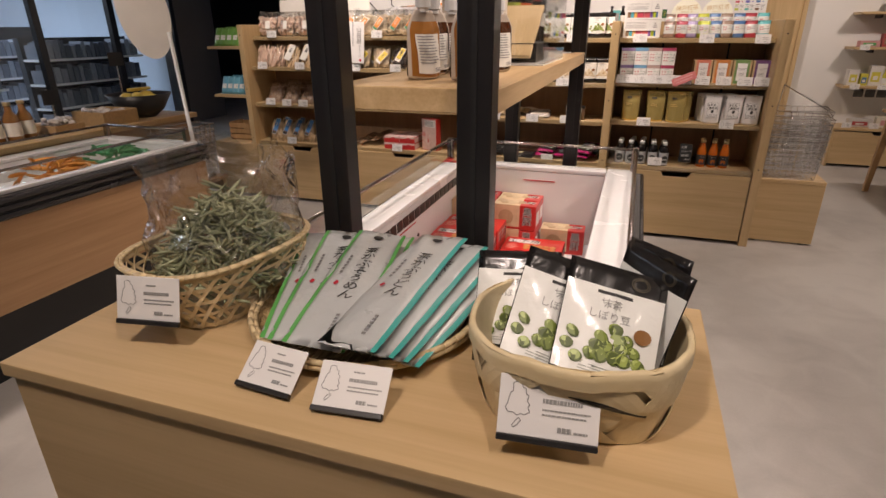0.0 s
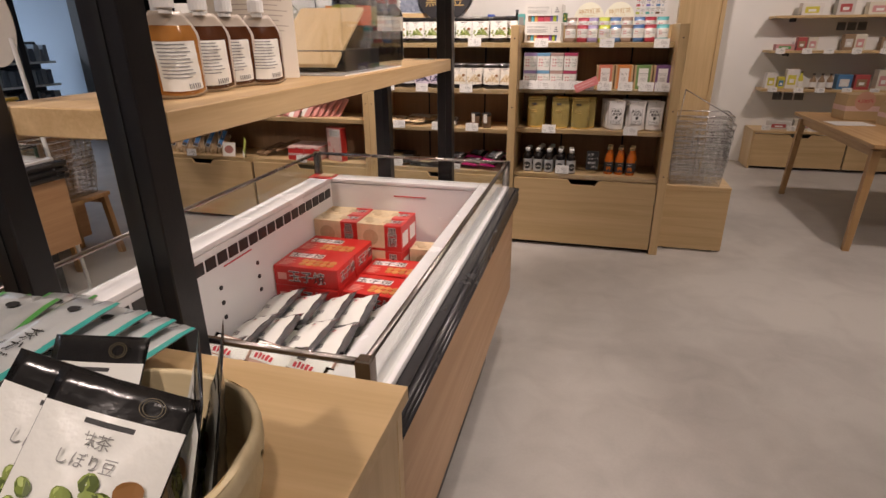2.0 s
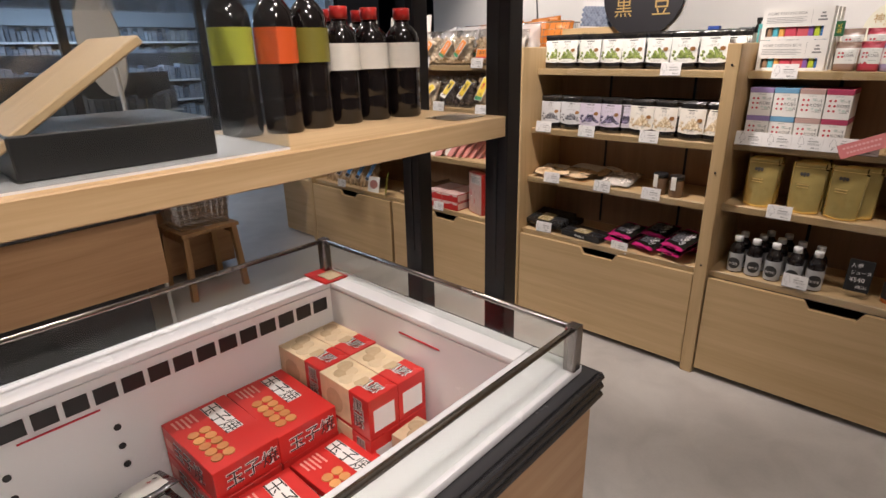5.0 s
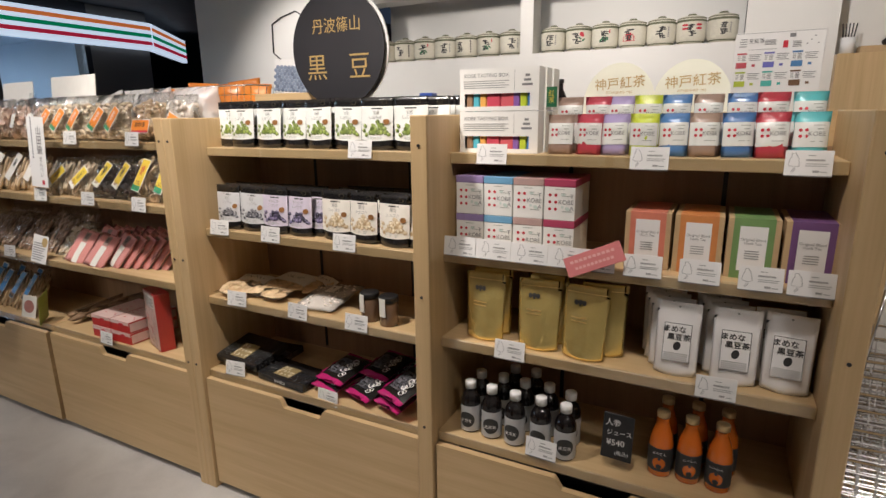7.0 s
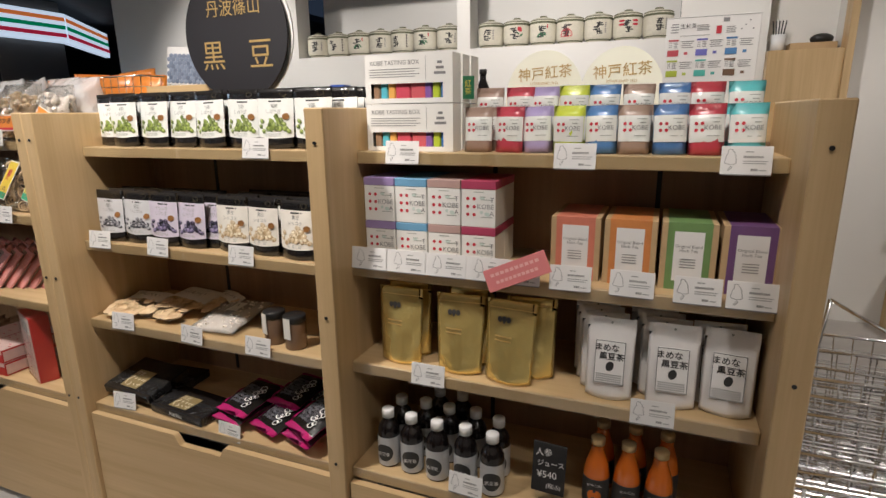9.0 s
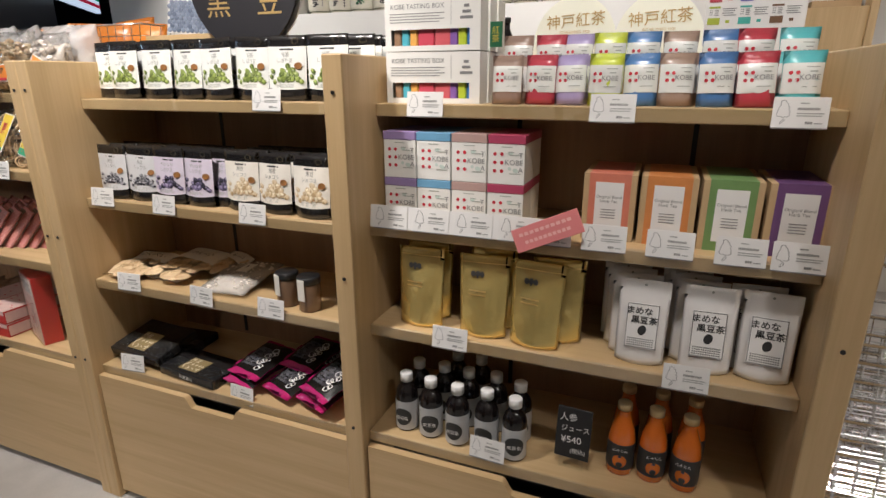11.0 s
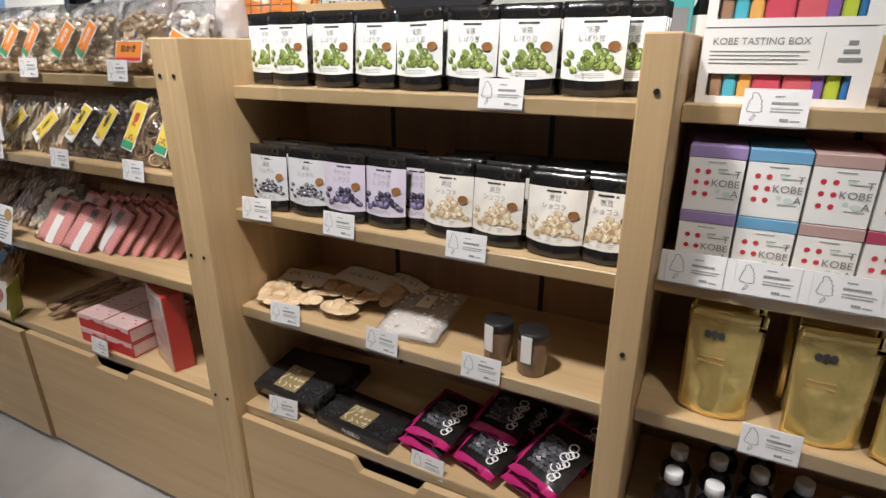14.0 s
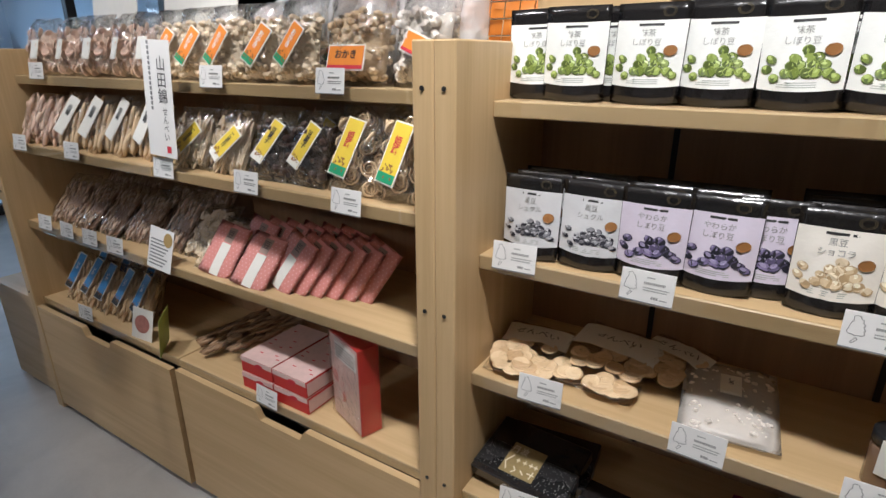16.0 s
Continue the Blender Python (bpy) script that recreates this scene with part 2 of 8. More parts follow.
def lathe(bm, profile, sides=16, cx=0, cy=0, cz=0):
    """A turned body from (radius, height) pairs."""
    rings = []
    for r, z in profile:
        if r < 1e-5:
            rings.append([bm.verts.new((cx, cy, cz + z))])
        else:
            rings.append([bm.verts.new((cx + r * math.cos(2 * math.pi * k / sides), cy + r * math.sin(2 * math.pi * k / sides), cz + z)) for k in range(sides)])
    for p, q in zip(rings, rings[1:]):
        for k in range(sides):
            j = (k + 1) % sides
            c = [p[k % len(p)], p[j % len(p)], q[j % len(q)], q[k % len(q)]]
            c = [v for i, v in enumerate(c) if v not in c[:i]]
            if len(c) > 2:
                bm.faces.new(c)
    return bm


PRINTS = ("small_print", "swirl_mark", "swirl_print", "red_dots", "pale_leaf", "leaf_mark", "grey_print", "red_print", "food_print")


def part(name, bm, material, parent=None, label="", smooth=False, at=None):
    me = bpy.data.meshes.new(name)
    bmesh.ops.recalc_face_normals(bm, faces=bm.faces[:])
    bm.to_mesh(me)
    bm.free()
    me.materials.append(material)
    if smooth:
        me.shade_smooth()
    ob = new(name, me)
    if parent is not None:
        ob.parent = parent
    if at is not None:
        ob.matrix_basis = at
    if label:
        ob["label"] = label
    if name in PRINTS:
        tagged(ob, label, kind="stuff")
    return ob


def thing(name, m, label, category, group=""):
    ob = new(name)
    ob.empty_display_size = 0.05
    ob.matrix_basis = m
    return tagged(ob, label, category, group)


def structure(name, bm, material, label="", smooth=False):
    return tagged(part(name, bm, material, None, label, smooth), label, kind="structure")


def rbox(name, dims, material, parent=None, bevel=0.002, label="", segments=1):
    return part(name, box_bm(*dims, bevel=bevel, segments=segments), material, parent, label)


TEXTS = {}


def text_mesh(s, size, material, lead=1.0, wide=1.0, swell=0.0):
    """Lettering as a flat mesh that stands upright and faces -y, its middle at the origin."""
    key = (s, round(size, 4), material.name, lead, wide, swell)
    if key not in TEXTS:
        cu = bpy.data.curves.new("lettering", "FONT")
        cu.body, cu.size, cu.align_x, cu.align_y, cu.space_line = s, size, "CENTER", "CENTER", lead
        cu.resolution_u, cu.offset = 3, swell
        ob = new("lettering", cu)
        bpy.context.view_layer.update()
        me = bpy.data.meshes.new_from_object(ob.evaluated_get(bpy.context.evaluated_depsgraph_get()))
        bpy.data.objects.remove(ob)
        xs, ys = [v.co.x for v in me.vertices], [v.co.y for v in me.vertices]
        mid = Matrix.Translation((-(min(xs) + max(xs)) / 2, -(min(ys) + max(ys)) / 2, 0)) if xs else Matrix()
        me.transform(pose(0, 0, 0, 90) @ Matrix.Diagonal((wide, 1, 1, 1)) @ mid)
        me.materials.clear()
        me.materials.append(material)
        me.name = "lettering"
        TEXTS[key] = me
    return TEXTS[key]


def lettering(s, size, material, parent, m, lead=1.0, wide=1.0, swell=0.0):
    ob = new("lettering", text_mesh(s, size, material, lead, wide, swell))
    ob.parent = parent
    ob.matrix_basis = m
    return ob


# ---------------------------------------------------------------- the room
structure("floor", box_bm(-14, 7, -4, 13, -0.1, 0.0, 0), floor_mat, "grey polished concrete shop floor with cloudy marks")
structure("ceiling", box_bm(-4.9, 5.4, -2.6, 7.6, CEIL, CEIL + 0.1, 0), white_wall, "white painted shop ceiling")
structure("ceiling_passage", box_bm(-13.9, -4.9, -3.9, 12.9, 2.95, 3.05, 0), dark_paint, "dark ceiling of the passage outside")
bm = bmesh.new()
add_box(bm, -4.9, -2.6, 7.4, 7.6, 0, CEIL)
add_box(bm, -2.6, 0.62, 7.4, 7.6, 0, 1.97)
add_box(bm, -2.6, 0.62, 7.4, 7.6, 2.5, CEIL)
add_box(bm, -1.05, -0.94, 7.4, 7.6, 1.97, 2.5)
add_box(bm, 0.62, 1.17, 7.4, 7.6, 0, CEIL)
add_box(bm, 1.60, 5.4, 7.4, 7.6, 0, CEIL)
structure("wall_north", bm, white_wall, "white plaster wall with a long display niche")
structure("wall_niche", box_bm(-2.6, 0.62, 7.85, 7.95, 1.9, 2.6, 0), white_wall, "white back of the display niche")
structure("wall_east", box_bm(5.4, 5.6, -2.6, 7.6, 0, CEIL, 0), white_wall, "white plaster side wall")
structure("wall_south", box_bm(-4.9, 5.6, -2.8, -2.6, 0, CEIL, 0), white_wall, "white plaster wall behind the entrance")
structure("wall_passage_north", box_bm(-13.9, -4.9, 12.0, 12.2, 0, 2.95, 0), dark_paint, "dark far wall of the passage")
structure("wall_passage_south", box_bm(-13.9, -4.9, -3.9, -3.7, 0, 2.95, 0), dark_paint, "dark wall closing the passage")
structure("wall_passage_west", box_bm(-14.0, -13.9, -3.9, 12.9, 0, 2.95, 0), dark_paint, "dark wall behind the lit shop opposite")

FRONT = 4.06
# ---------------------------------------------------------------- display shelving
def upright(parent, x0, x1, screws=True):
    p = rbox("side_panel", (x0, x1, FRONT, FRONT + 0.42, 0, 1.48), wood_z, parent, 0.003)
    if screws:
        for z in (1.40, 0.968, 0.55):
            bm = bmesh.new()
            lathe(bm, [(0, 0), (0.0045, 0), (0.0045, 0.002), (0, 0.002)], 10)
            part("screw_hole", bm, black_plastic, p, at=pose((x0 + x1) / 2, FRONT - 0.001, z, 90))
    return p


def drawer(parent, x0, x1, z0=0.03, z1=0.492, y=FRONT + 0.012):
    """Deep plywood drawer front with a scooped finger pull in its top edge."""
    bm = bmesh.new()
    c, w, d = (x0 + x1) / 2, 0.105, 0.035
    top = [(x0, z1), (c - w, z1)]
    for k in range(1, 8):
        a = k / 8
        top.append((c - w + 0.03 * a, z1 - d * (0.5 - 0.5 * math.cos(math.pi * a))))
    for k in range(1, 8):
        a = k / 8
        top.append((c + w - 0.03 + 0.03 * a, z1 - d * (0.5 + 0.5 * math.cos(math.pi * a))))
    top += [(c + w, z1), (x1, z1), (x1, z0), (x0, z0)]
    f = [bm.verts.new((x, y, z)) for x, z in top]
    bk = [bm.verts.new((x, y + 0.02, z)) for x, z in top]
    bm.faces.new(f)
    bm.faces.new(bk[::-1])
    for k in range(len(f)):
        j = (k + 1) % len(f)
        bm.faces.new((f[k], bk[k], bk[j], f[j]))
    dr = part("drawer", bm, wood_x, parent, "pale wooden drawer front with scooped pull")
    rbox("drawer_box", (x0 + 0.01, x1 - 0.01, y + 0.022, y + 0.36, z0 + 0.01, z1 - 0.09), black_plastic, dr, 0)
    return dr


LEVEL_A = [(1.372, 4.20), (1.073, 4.155), (0.811, 4.13), (0.519, 4.095)]
LEVEL_T = [(1.372, 4.20), (1.088, 4.147), (0.826, 4.125), (0.525, 4.095)]
LEVEL_B = [(1.387, 4.19), (1.148, 4.12), (0.846, 4.11), (0.520, 4.095)]


def shelf_board(parent, x0, x1, z, y):
    s = rbox("shelf", (x0, x1, y, FRONT + 0.40, z - 0.03, z), wood_x, parent, 0.002)
    bm = box_bm(x0 + 0.004, x1 - 0.004, y - 0.004, y - 0.0015, z - 0.03, z + 0.004, 0)
    part("price_rail", bm, acrylic, s, "clear plastic price rail")
    return s


unit = thing("display_shelf", pose(0, 0, 0), "pale oak display shelf unit stocked with teas, beans and juices", "shelf")
for a, b in ((-1.205, -1.160), (-0.199, -0.146), (0.810, 0.865)):
    upright(unit, a, b)
for a, b in ((-1.160, -0.199), (-0.146, 0.810)):
    for z, y in LEVEL_A if a < -1 else LEVEL_T:
        shelf_board(unit, a + 0.001, b - 0.001, z, y)
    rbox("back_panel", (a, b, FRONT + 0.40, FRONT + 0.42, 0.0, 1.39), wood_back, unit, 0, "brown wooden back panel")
    rbox("back_rail", (a, b, FRONT + 0.403, FRONT + 0.417, 1.39, 1.478), wood_x, unit, 0.001)
    drawer(unit, a + 0.006, b - 0.006)
    for k in (0.3, 0.75):
        x = a + (b - a) * k
        rbox("slot_strip", (x, x + 0.012, FRONT + 0.397, FRONT + 0.3998, 0.53, 1.34), black_plastic, unit, 0)
unit2 = thing("display_shelf", pose(0, 0, 0), "wide pale oak display shelf unit stocked with bagged snacks", "shelf")
upright(unit2, -1.251, -1.206)
upright(unit2, -3.20, -3.152)
for a, b in ((-2.23, -1.251), (-3.152, -2.232)):
    for z, y in LEVEL_B:
        shelf_board(unit2, a + 0.001, b - 0.001, z, y)
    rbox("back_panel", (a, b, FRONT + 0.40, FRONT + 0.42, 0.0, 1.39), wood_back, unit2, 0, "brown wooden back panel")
    drawer(unit2, a + 0.006, b - 0.006, y=FRONT + 0.012 if a > -2.5 else FRONT + 0.002)


def plinth_box(x0, x1, y0, y1, z1, label):
    t = thing("plinth_box", pose(0, 0, 0), label, "plinth box")
    rbox("top", (x0, x1, y0, y1, z1 - 0.025, z1), wood_x, t, 0.002)
    rbox("front_panel", (x0, x1, y0 + 0.004, y0 + 0.024, 0.015, z1 - 0.0265), wood_x, t, 0.002)
    rbox("side_panel", (x1 - 0.02, x1, y0 + 0.026, y1, 0.015, z1 - 0.0265), wood_y, t, 0.002)
    rbox("side_panel", (x0, x0 + 0.02, y0 + 0.026, y1, 0.015, z1 - 0.0265), wood_y, t, 0.002)
    for x in (x0 + 0.06, x1 - 0.06):
        for y in (y0 + 0.05, y1 - 0.05):
            bm = bmesh.new()
            lathe(bm, [(0, 0), (0.022, 0), (0.022, 0.014), (0, 0.014)], 12)
            part("foot", bm, black_plastic, t, at=pose(x, y, 0.001))
    return t


plinth_box(0.869, 1.29, 4.20, 4.50, 0.465, "low pale oak box plinth holding wire shopping baskets")
plinth_box(-3.64, -3.204, 4.09, 4.50, 0.49, "low pale oak box plinth at the end of the shelving")

# ---------------------------------------------------------------- front table
tab = thing("display_table", pose(0, 0, 0), "tall pale oak display table with closed panel sides", "table")
TX0, TX1, TY0, TY1, TZ = -0.82, 0.146, 0.42, 0.905, 1.0
rbox("tabletop", (TX0, TX1, TY0, TY1, TZ - 0.022, TZ), wood_table, tab, 0.0025, "pale oak tabletop with thin edge band", 2)
rbox("front_panel", (TX0 + 0.008, TX1 - 0.008, TY0 + 0.008, TY0 + 0.026, 0.06, TZ - 0.0235), wood_table, tab, 0.001)
rbox("back_panel", (TX0 + 0.008, TX1 - 0.008, TY1 - 0.026, TY1 - 0.008, 0.06, TZ - 0.0235), wood_table, tab, 0.001)
rbox("side_panel", (TX0 + 0.008, TX0 + 0.026, TY0 + 0.028, TY1 - 0.028, 0.06, TZ - 0.0235), wood_table_z, tab, 0.001)
rbox("side_panel", (TX1 - 0.026, TX1 - 0.008, TY0 + 0.028, TY1 - 0.028, 0.06, TZ - 0.0235), wood_table_z, tab, 0.001)
rbox("kick_base", (TX0 + 0.04, TX1 - 0.04, TY0 + 0.04, TY1 - 0.04, 0.0, 0.059), black_plastic, tab, 0)


# ---------------------------------------------------------------- chest freezers
def freezer(x0, x1, y0, y1, label, veneer, glass_top=0.925, rim=0.80, deep=0.48, skirt=0.12, wl=0.10, wr=0.10, w=0.10, wf=0.10, gx=0.07, gy=0.07, gf=0.07, band=0.0955):
    t = thing("chest_freezer", pose(0, 0, 0), label, "freezer")
    bm = bmesh.new()
    for a in ((x0 + wl, x0 + wl + 0.02, y0 + wf, y1 - w), (x1 - wr - 0.02, x1 - wr, y0 + wf, y1 - w), (x0 + wl + 0.0202, x1 - wr - 0.0202, y0 + wf, y0 + wf + 0.02), (x0 + wl + 0.0202, x1 - wr - 0.0202, y1 - w - 0.02, y1 - w)):
        rbox("liner_wall", (*a, deep - 0.02, rim - 0.02), white_enamel, t, 0, "white enamel liner wall")
    add_box(bm, x0 + wl, x1 - wr, y0 + wf, y1 - w, deep - 0.04, deep - 0.0202)
    part("liner_floor", bm, white_enamel, t, "white enamel liner floor")
    for d in ((x0 + 0.03, x0 + wl + 0.022, y0 + 0.03, y1 - 0.03), (x1 - wr - 0.022, x1 - 0.03, y0 + 0.03, y1 - 0.03)):
        rbox("rim", (*d, rim - 0.018, rim), white_enamel, t, 0.006, segments=2)
    for d in ((x0 + wl + 0.024, x1 - wr - 0.024, y0 + 0.03, y0 + wf + 0.022), (x0 + wl + 0.024, x1 - wr - 0.024, y1 - w - 0.022, y1 - 0.03)):
        rbox("rim", (*d, rim - 0.018, rim), white_enamel, t, 0.006, segments=2)
    # bumper: three rounded ribs round the cabinet
    bump = bmesh.new()
    for d in ((x0 + 0.006, x1 - 0.006, y0 + 0.006, y0 + 0.05), (x0 + 0.006, x1 - 0.006, y1 - 0.05, y1 - 0.006), (x0 + 0.006, x0 + 0.05, y0 + 0.05, y1 - 0.05), (x1 - 0.05, x1 - 0.006, y0 + 0.05, y1 - 0.05)):
        add_box(bump, *d, rim - 0.0195 - band, rim - 0.0195)
    bump = part("bumper", bump, grey_plastic, t, "dark grey plastic bumper band")
    for k in range(3):
        z = rim - 0.02 - band * (0.84 - 0.34 * k)
        bm = bmesh.new()
        for a, b in (((x0, y0), (x1, y0)), ((x1, y0), (x1, y1)), ((x1, y1), (x0, y1)), ((x0, y1), (x0, y0))):
            tube(bm, (*a, z), (*b, z), band * 0.14, 8)
        part("bumper_rib", bm, grey_plastic, bump, smooth=True)
    for d in ((x0 + 0.02, x1 - 0.02, y0 + 0.012, y0 + 0.03), (x0 + 0.02, x1 - 0.02, y1 - 0.03, y1 - 0.012), (x0 + 0.012, x0 + 0.0195, y0 + 0.012, y1 - 0.012), (x1 - 0.0195, x1 - 0.012, y0 + 0.012, y1 - 0.012)):
        rbox("side_panel", (*d, skirt, rim - 0.0215 - band), veneer, t, 0.001, "orange-brown wood veneer side panel")
    rbox("kick_base", (x0 + 0.10, x1 - 0.10, y0 + 0.10, y1 - 0.10, 0.0, skirt - 0.002), black_plastic, t, 0)
    # glass rails
    gx0, gx1, gy0, gy1 = x0 + gx, x1 - gx, y0 + gf, y1 - gy
    for d in ((gx0, gx0 + 0.006, gy0 + 0.02, gy1 - 0.02), (gx1 - 0.006, gx1, gy0 + 0.02, gy1 - 0.02), (gx0 + 0.02, gx1 - 0.02, gy0, gy0 + 0.006), (gx0 + 0.02, gx1 - 0.02, gy1 - 0.006, gy1)):
        rbox("glass_rail", (*d, rim + 0.001, glass_top - 0.008), glass_mat, t, 0, "low clear glass guard").visible_shadow = False
    for a, b in (((gx0, gy0), (gx1, gy0)), ((gx1, gy0), (gx1, gy1)), ((gx1, gy1), (gx0, gy1)), ((gx0, gy1), (gx0, gy0))):
        bm = bmesh.new()
        tube(bm, (*a, glass_top), (*b, glass_top), 0.007, 8)
        part("top_rail", bm, dark_chrome, t, "thin metal rail on the glass", True)
    for a in (gx0, gx1):
        for b in (gy0, gy1):
            rbox("corner_post", (a - 0.014, a + 0.014, b - 0.014, b + 0.014, rim + 0.001, glass_top + 0.008), dark_chrome, t, 0.005, segments=2)
    return t


FX0, FX1, FY0, FY1 = -0.868, 0.070, 0.992, 2.590
FZ = freezer(FX0, FX1, FY0, FY1, "open chest freezer with wood veneer sides and glass guards", wood_red_y, glass_top=0.94, rim=0.842, deep=0.505, skirt=0.35, wl=0.10, wr=0.13, w=0.088, wf=0.035, gx=0.04, gy=0.06, gf=0.034, band=0.064)
for k in range(24):
    y = 1.095 + k * 0.0575
    rbox("vent_slot", (-0.7475, -0.7445, y, y + 0.046, 0.762, 0.800), black_plastic, FZ, 0)
LF = freezer(-3.15, -2.40, 0.2, 2.62, "low open chest freezer with wood veneer front beside the window counter", wood_red, glass_top=0.90, rim=0.83, deep=0.735, skirt=0.33, wr=0.05)

# ---------------------------------------------------------------- black frame with a wooden shelf over the freezer
rack = thing("overhead_rack", pose(0, 0, 0), "black steel rack carrying a thick wooden shelf over the freezer", "rack")
for x in (-0.555, -0.265):
    for y in (0.965, 2.673):
        ob = rbox("post", (x - 0.032, x + 0.032, y - 0.025, y + 0.025, 0.0, 2.3), black_steel, rack, 0.002, "square black steel post")
        rbox("groove", (x - 0.005, x + 0.005, y - 0.0275, y - 0.0255, 0.94, 2.2), black_plastic, ob, 0)
for y in (0.965, 2.673):
    rbox("cross_bar", (-0.522, -0.298, y - 0.02, y + 0.02, 2.25, 2.298), black_steel, rack, 0.002)
shelf_top = rbox("shelf", (-0.58, -0.236, 0.992, 2.646, 1.292, 1.338), wood_ash, rack, 0.002, "thick pale ash shelf board")

structure("wall_timber", box_bm(1.172, 1.598, 7.30, 7.58, 0, 1.84, 0.002), wood_z, "brown timber cabinet front set in the back wall")
structure("wall_timber_upper", box_bm(1.172, 1.598, 7.58, 7.7, 1.84, CEIL, 0), white_wall, "white back of the open cabinet niche")
structure("trim", box_bm(1.598, 1.64, 7.28, 7.42, 0, CEIL - 0.01, 0.002), wood_z, "timber edge trim of the cabinet niche")


# ---------------------------------------------------------------- package builders
def islands(name, a, b, rough=0.4, coat=0.0):
    """Colour that differs from piece to piece inside one part."""
    m = bpy.data.materials.new(name)
    m.use_nodes = True
    n, l = nodes_of(m)
    bs = n["Principled BSDF"]
    g, mx, tc, nz = n.new("ShaderNodeNewGeometry"), n.new("ShaderNodeMix"), n.new("ShaderNodeTexCoord"), n.new("ShaderNodeTexNoise")
    mx.data_type = "RGBA"
    mx.inputs[6].default_value, mx.inputs[7].default_value = (*a, 1), (*b, 1)
    nz.inputs["Scale"].default_value = 90
    l.new(tc.outputs["Object"], nz.inputs["Vector"])
    ma = n.new("ShaderNodeMath")
    ma.operation = "MULTIPLY_ADD"
    ma.inputs[1].default_value = 0.7
    l.new(g.outputs["Random Per Island"], ma.inputs[0])
    hf = n.new("ShaderNodeMath")
    hf.operation = "MULTIPLY"
    hf.inputs[1].default_value = 0.3
    l.new(nz.outputs["Fac"], hf.inputs[0])
    l.new(hf.outputs[0], ma.inputs[2])
    l.new(ma.outputs[0], mx.inputs[0])
    l.new(mx.outputs[2], bs.inputs["Base Color"])
    bs.inputs["Roughness"].default_value = rough
    bs.inputs["Coat Weight"].default_value = coat
    return m


def film(name, c, rough=0.28, metal=0.0, bump=0.25, scale=28, coat=0.2):
    return mat(name, c, rough, metal, 0.05, 20, bump, scale, coat)


black_film = film("black_film", (0.012, 0.011, 0.011), 0.22)
black_foil = film("black_foil", (0.02, 0.018, 0.018), 0.2)
white_film = film("white_film", (0.78, 0.79, 0.75), 0.35)
cream_film = film("cream_film", (0.80, 0.76, 0.68), 0.35)
lilac_film = film("lilac_film", (0.66, 0.60, 0.70), 0.35)
grey_film = film("grey_film", (0.62, 0.62, 0.63), 0.35)
gold_foil = film("gold_foil", (0.80, 0.62, 0.22), 0.2, 0.72, 0.9, 10, 0.5)
pearl_film = film("pearl_film", (0.80, 0.78, 0.76), 0.42, 0.0, 0.12, 14)
silver_foil = film("silver_foil", (0.57, 0.60, 0.60), 0.3, 0.2, 0.5, 22, 0.2)
green_edge = film("green_edge", (0.10, 0.42, 0.10), 0.35)
teal_edge = film("teal_edge", (0.03, 0.36, 0.32), 0.35)
pink_film = film("pink_film", (0.68, 0.27, 0.24), 0.4, 0, 0.15)
magenta_film = film("magenta_film", (0.52, 0.02, 0.16), 0.25)
beans_green = islands("printed_green_beans", (0.11, 0.16, 0.02), (0.38, 0.48, 0.12), 0.4)
beans_dark = islands("printed_dark_beans", (0.02, 0.02, 0.025), (0.50, 0.50, 0.54), 0.4)
beans_purple = islands("printed_purple_beans", (0.03, 0.025, 0.06), (0.27, 0.22, 0.40), 0.4)
beans_cream = islands("printed_cream_beans", (0.55, 0.40, 0.22), (0.88, 0.78, 0.58), 0.4)
bean_shade = mat("bean_shade", (0.085, 0.12, 0.025), 0.5)
bean_shade_warm = mat("bean_shade_warm", (0.45, 0.32, 0.17), 0.5)
bean_shade_dark = mat("bean_shade_dark", (0.02, 0.02, 0.03), 0.5)
light_green, light_grey, light_violet, light_cream = [mat(n_, c_, 0.4, vary=0.15, scale=200) for n_, c_ in (("lit_green_bean", (0.46, 0.56, 0.18)), ("lit_grey_bean", (0.60, 0.60, 0.62)), ("lit_violet_bean", (0.34, 0.30, 0.46)), ("lit_cream_bean", (0.88, 0.80, 0.62)))]
seal_brown = mat("brown_seal", (0.28, 0.13, 0.04), 0.4)
soft_ink = mat("soft_grey_ink", (0.30, 0.30, 0.29), 0.5)
dim_gold = mat("dim_gold_ink", (0.10, 0.08, 0.04), 0.4)
grey_green_ink = mat("pale_grey_ink", (0.35, 0.37, 0.33), 0.5)


def sheet_bm(f, u0=-0.5, u1=0.5, v0=0.0, v1=1.0, nu=8, nv=8, off=0.0, bm=None):
    """A patch of the surface f(u, v), lifted off it towards -y."""
    bm = bm or bmesh.new()
    g = [[bm.verts.new(Vector(f(u0 + (u1 - u0) * i / nu, v0 + (v1 - v0) * j / nv)) + Vector((0, -off, 0))) for i in range(nu + 1)] for j in range(nv + 1)]
    for j in range(nv):
        for i in range(nu):
            bm.faces.new((g[j][i], g[j][i + 1], g[j + 1][i + 1], g[j + 1][i]))
    return bm


